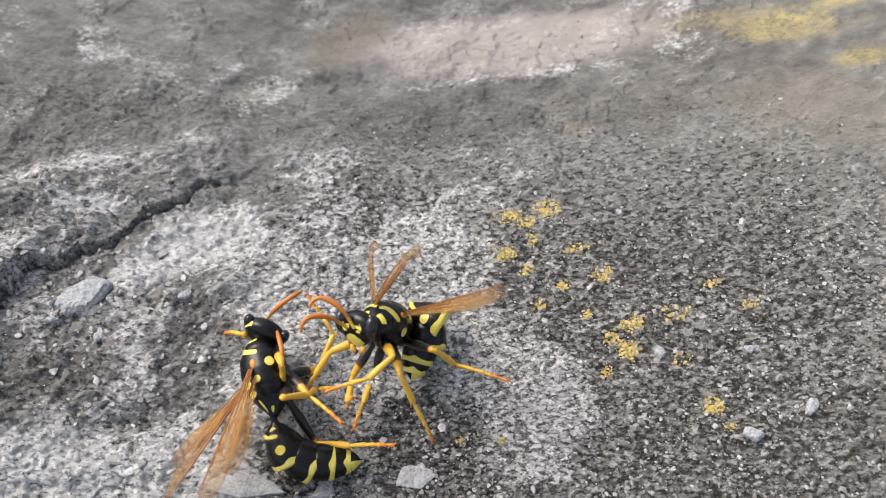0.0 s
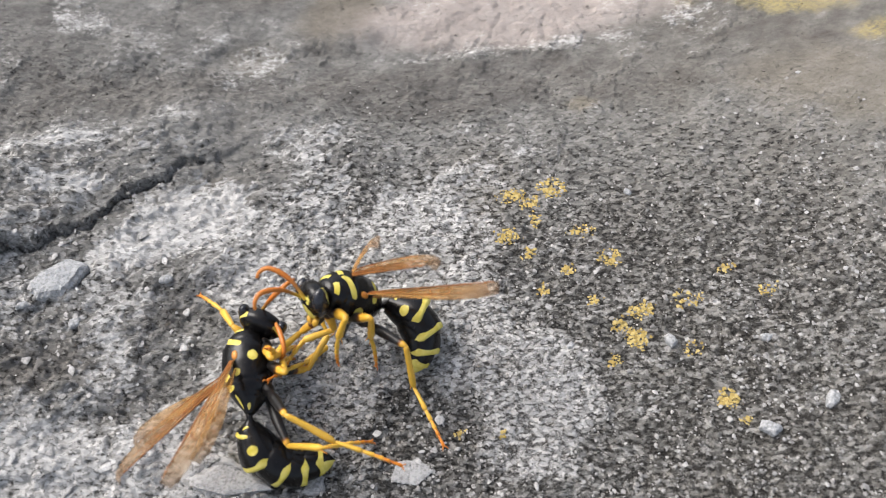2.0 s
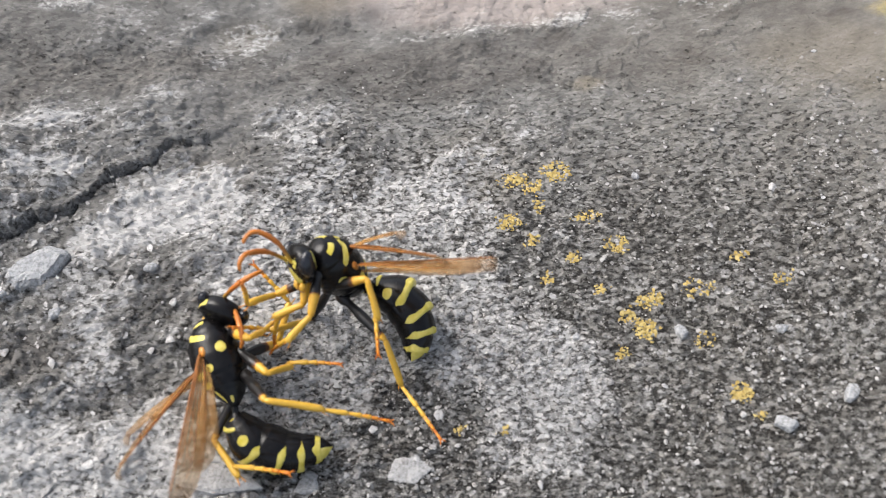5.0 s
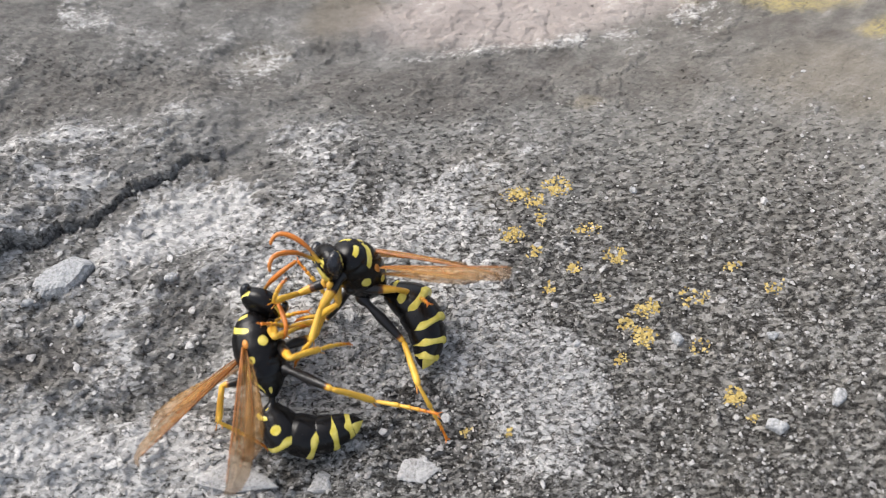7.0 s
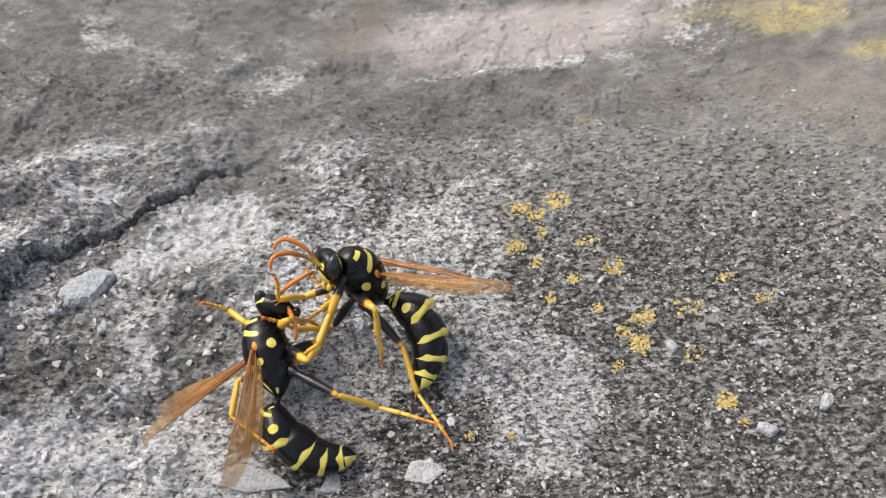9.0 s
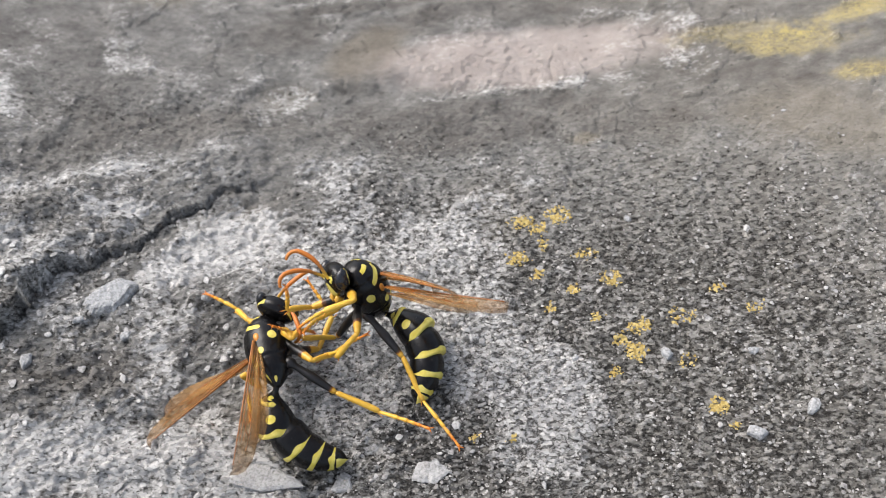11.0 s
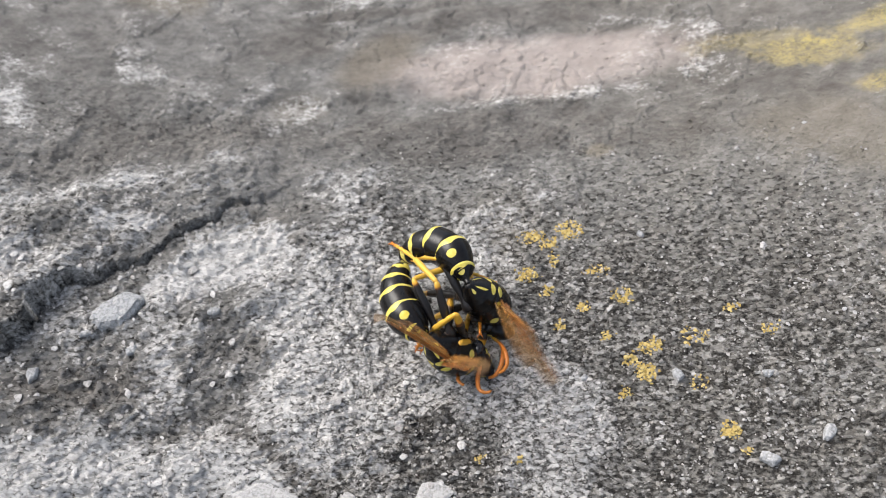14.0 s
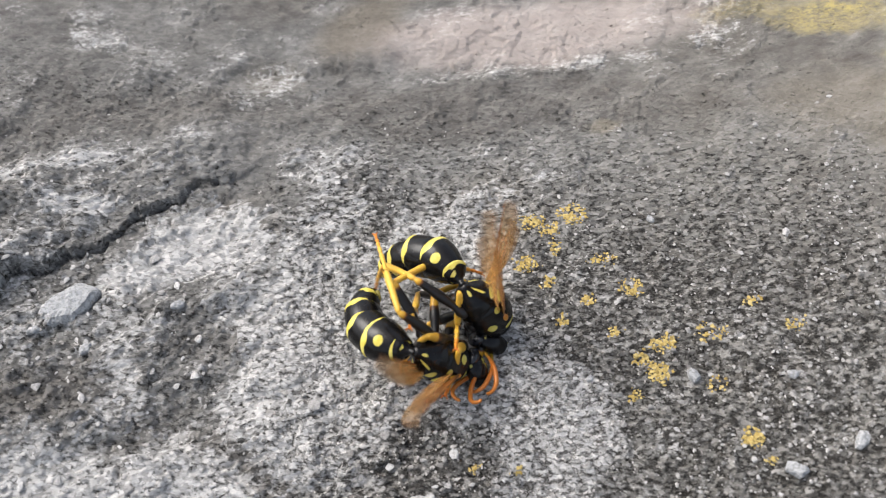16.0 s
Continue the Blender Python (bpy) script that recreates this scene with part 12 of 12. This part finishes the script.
    walk(two["forewingR"], [(0, P(0.5, -1.05, 0.8, 84.42, -24.42, 35.41)), (0.5, P(0.5, -1.05, 0.8, 74.04, -20.95, 46.13)), (1, P(0.5, -1.05, 0.8, 74.49, -26.5, 57.36)), (1.5, P(0.5, -1.05, 0.8, 77.09, -28.9, 62.2)), (2, P(0.5, -1.05, 0.8, 64.61, -28.72, 63.24)), (2.5, P(0.5, -1.05, 0.8, 64.3, -23.56, 63.35)), (3, P(0.5, -1.05, 0.8, 66.95, -19, 62.3)), (3.5, P(0.5, -1.05, 0.8, 42.28, -16.68, 65.8)), (4, P(0.5, -1.05, 0.8, 44.94, -14.46, 63.03)), (6.5, P(0.5, -1.05, 0.8, 40.91, -32.94, 86.89)), (7, P(0.5, -1.05, 0.8, 41.02, -28.26, 86.08)), (7.5, P(0.5, -1.05, 0.8, 38.53, -26.54, 93.34)), (8, P(0.5, -1.05, 0.8, 38.25, -25.41, 99.87)), (8.5, P(0.5, -1.05, 0.8, 41.4, -27.34, 94.42)), (9, P(0.5, -1.05, 0.8, 41.13, -31.47, 96.59)), (11.5, P(0.5, -1.05, 0.8, 53.16, -13.3, 66.64)), (12, P(0.5, -1.05, 0.8, 60.89, -12.97, 59.83)), (12.5, P(0.5, -1.05, 0.8, 45.52, -31.64, 84.08)), (12.8667, P(0.5, -1.05, 0.8, 44.83, -31.82, 83.56)), (12.9, P(0.5, -1.05, 0.8, 83.21, -7.64, 95.4)), (12.9334, P(0.5, -1.05, 0.8, 124.85, 3.77, 119.45)), (12.9667, P(0.5, -1.05, 0.8, 167.25, -4.13, 144.85)), (13, P(0.5, -1.05, 0.8, 167.07, -4.11, 144.91)), (13.0714, P(0.5, -1.05, 0.8, 176.57, 3.18, 146.88)), (13.1429, P(0.5, -1.05, 0.8, 153, -10.31, 150.37)), (13.2143, P(0.5, -1.05, 0.8, 174.3, 2.86, 150.96)), (13.2857, P(0.5, -1.05, 0.8, 149.86, -8.94, 154.28)), (13.3571, P(0.5, -1.05, 0.8, 172.01, 2.71, 155.04)), (13.4286, P(0.5, -1.05, 0.8, 146.84, -7.36, 158.08)), (13.5, P(0.5, -1.05, 0.8, 157.58, -1.93, 159.05)), (13.5714, P(0.5, -1.05, 0.8, 178.94, 1.35, 154.89)), (13.6429, P(0.5, -1.05, 0.8, 165.29, -11.86, 152.77)), (13.7143, P(0.5, -1.05, 0.8, -162.44, 0.71, 146.03)), (13.7857, P(0.5, -1.05, 0.8, -173.94, -14.41, 144.03)), (13.8571, P(0.5, -1.05, 0.8, -143.94, 2.93, 137.42)), (13.9286, P(0.5, -1.05, 0.8, -152.94, -13.76, 134.89)), (14, P(0.5, -1.05, 0.8, -134.17, -2.28, 129.52)), (14.0714, P(0.5, -1.05, 0.8, -131.01, 2.38, 134.47)), (14.1429, P(0.5, -1.05, 0.8, -157.19, -18.93, 143.41)), (14.2143, P(0.5, -1.05, 0.8, -142.56, -6.93, 144.99)), (14.2857, P(0.5, -1.05, 0.8, -173.46, -22.07, 158.01)), (14.3571, P(0.5, -1.05, 0.8, -155.94, -13.75, 157.46)), (14.4286, P(0.5, -1.05, 0.8, 169.83, -21.18, 173.08)), (14.5, P(0.5, -1.05, 0.8, 175.55, -18.8, 175.77)), (14.5714, P(0.5, -1.05, 0.8, -173.78, -15.78, 171.82)), (14.6429, P(0.5, -1.05, 0.8, 156.46, -16.22, 179.19)), (14.7143, P(0.5, -1.05, 0.8, -179.53, -12.59, 172.14)), (14.7857, P(0.5, -1.05, 0.8, 151.13, -13.3, 177.85)), (14.8571, P(0.5, -1.05, 0.8, 174.8, -9.39, 172.13)), (14.9286, P(0.5, -1.05, 0.8, 145.78, -10.51, 176.24)), (15, P(0.5, -1.05, 0.8, 156.18, -7.89, 173.4)), (15.0714, P(0.5, -1.05, 0.8, 166.97, -5.66, 166.82)), (15.1429, P(0.5, -1.05, 0.8, 139.45, -12.65, 165.85)), (15.2143, P(0.5, -1.05, 0.8, 162.45, -5.13, 156.83)), (15.2857, P(0.5, -1.05, 0.8, 136.39, -16.68, 156.43)), (15.3571, P(0.5, -1.05, 0.8, 157.92, -5.39, 146.83)), (15.4286, P(0.5, -1.05, 0.8, 133.99, -21.13, 147.01)), (15.5, P(0.5, -1.05, 0.8, 143.7, -15.19, 138.72)), (15.5714, P(0.5, -1.05, 0.8, 153.62, -4.75, 140.12)), (15.6429, P(0.5, -1.05, 0.8, 132.14, -18.01, 147.42)), (15.7143, P(0.5, -1.05, 0.8, 154.17, -1.4, 146.61)), (15.7857, P(0.5, -1.05, 0.8, 131.74, -12.49, 152.35)), (15.8571, P(0.5, -1.05, 0.8, 155.09, 1.86, 153.13)), (15.9286, P(0.5, -1.05, 0.8, 131.82, -6.95, 157.16)), (16, P(0.5, -1.05, 0.8, 144.2, 0.42, 159.14))])
    walk(two["hindwingR"], [(0, P(-0.05, -1.05, 0.7, 128.12, -32.49, 17.37)), (0.5, P(-0.05, -1.05, 0.7, 120.72, -23.98, 25.75)), (1, P(-0.05, -1.05, 0.7, 111.05, -28.51, 36.25)), (1.5, P(-0.05, -1.05, 0.7, 117.74, -28.7, 38.59)), (2, P(-0.05, -1.05, 0.7, 103.88, -29.34, 39.47)), (2.5, P(-0.05, -1.05, 0.7, 103.65, -22.82, 39.44)), (3, P(-0.05, -1.05, 0.7, 106.27, -16.62, 40.56)), (3.5, P(-0.05, -1.05, 0.7, 86.24, -12.27, 44.77)), (4, P(-0.05, -1.05, 0.7, 85.77, -10.85, 43.3)), (6.5, P(-0.05, -1.05, 0.7, 43.61, -38.56, 87.73)), (7, P(-0.05, -1.05, 0.7, 43.66, -34.06, 87.17)), (7.5, P(-0.05, -1.05, 0.7, 40.93, -32.32, 94.49)), (8, P(-0.05, -1.05, 0.7, 40.64, -31.33, 100.85)), (8.5, P(-0.05, -1.05, 0.7, 44.33, -33.25, 94.97)), (9, P(-0.05, -1.05, 0.7, 43.89, -37.34, 97.07)), (11.5, P(-0.05, -1.05, 0.7, 61.11, -16.59, 64.17)), (12, P(-0.05, -1.05, 0.7, 69.13, -16.29, 57.25)), (12.5, P(-0.05, -1.05, 0.7, 47.86, -37.46, 85.11)), (12.8667, P(-0.05, -1.05, 0.7, 46.91, -37.65, 84.88)), (12.9, P(-0.05, -1.05, 0.7, 92.54, -11.27, 92.09)), (12.9334, P(-0.05, -1.05, 0.7, 139.37, 2.37, 115.71)), (12.9667, P(-0.05, -1.05, 0.7, -172.77, -6.02, 141.58)), (13, P(-0.05, -1.05, 0.7, -173.05, -5.99, 141.64)), (13.0714, P(-0.05, -1.05, 0.7, -165.47, 1.51, 143.42)), (13.1429, P(-0.05, -1.05, 0.7, 170.11, -13.44, 147.99)), (13.2143, P(-0.05, -1.05, 0.7, -170.69, 0.56, 147.75)), (13.2857, P(-0.05, -1.05, 0.7, 163.82, -12.47, 152.42)), (13.3571, P(-0.05, -1.05, 0.7, -175.96, 0.01, 152.14)), (13.4286, P(-0.05, -1.05, 0.7, 157.65, -11.04, 156.7)), (13.5, P(-0.05, -1.05, 0.7, 166.78, -5.26, 157.12)), (13.5714, P(-0.05, -1.05, 0.7, -173.8, -0.54, 151.96)), (13.6429, P(-0.05, -1.05, 0.7, 171.32, -14, 150.2)), (13.7143, P(-0.05, -1.05, 0.7, -158.88, 0.44, 142.8)), (13.7857, P(-0.05, -1.05, 0.7, -171.39, -15.23, 140.76)), (13.8571, P(-0.05, -1.05, 0.7, -144.29, 3.72, 134.18)), (13.9286, P(-0.05, -1.05, 0.7, -154.13, -13.68, 131.38)), (14, P(-0.05, -1.05, 0.7, -137.94, -1.45, 126.09)), (14.0714, P(-0.05, -1.05, 0.7, -132.85, 3.41, 131.5)), (14.1429, P(-0.05, -1.05, 0.7, -155.68, -19.37, 140.37)), (14.2143, P(-0.05, -1.05, 0.7, -139.52, -7.04, 142.09)), (14.2857, P(-0.05, -1.05, 0.7, -167.67, -24.25, 155.51)), (14.3571, P(-0.05, -1.05, 0.7, -148.28, -15.97, 154.23)), (14.4286, P(-0.05, -1.05, 0.7, 179.05, -25.91, 171.83)), (14.5, P(-0.05, -1.05, 0.7, -173.33, -24.75, 173.95)), (14.5714, P(-0.05, -1.05, 0.7, -162.57, -21.07, 168.82)), (14.6429, P(-0.05, -1.05, 0.7, 166.53, -22.04, 179.23)), (14.7143, P(-0.05, -1.05, 0.7, -168.95, -17.66, 169.6)), (14.7857, P(-0.05, -1.05, 0.7, 160.81, -18.73, 178.06)), (14.8571, P(-0.05, -1.05, 0.7, -175.19, -14.2, 169.97)), (14.9286, P(-0.05, -1.05, 0.7, 155.11, -15.55, 176.57)), (15, P(-0.05, -1.05, 0.7, 165.56, -12.69, 172.63)), (15.0714, P(-0.05, -1.05, 0.7, 177.01, -9.62, 164.56)), (15.1429, P(-0.05, -1.05, 0.7, 149.89, -16.86, 164.85)), (15.2143, P(-0.05, -1.05, 0.7, 173.38, -7.93, 153.72)), (15.2857, P(-0.05, -1.05, 0.7, 148.08, -20.08, 153.94)), (15.3571, P(-0.05, -1.05, 0.7, 169.52, -6.94, 142.83)), (15.4286, P(-0.05, -1.05, 0.7, 146.93, -23.58, 142.87)), (15.5, P(-0.05, -1.05, 0.7, 156.53, -16.24, 133.72)), (15.5714, P(-0.05, -1.05, 0.7, 164.89, -5.38, 135.65)), (15.6429, P(-0.05, -1.05, 0.7, 143.55, -20.37, 143.84)), (15.7143, P(-0.05, -1.05, 0.7, 163.87, -2.66, 143.04)), (15.7857, P(-0.05, -1.05, 0.7, 141.18, -15.08, 149.95)), (15.8571, P(-0.05, -1.05, 0.7, 163.2, 0.17, 150.38)), (15.9286, P(-0.05, -1.05, 0.7, 139.44, -9.59, 155.71)), (16, P(-0.05, -1.05, 0.7, 150.88, -1.9, 157.57))])


motions()
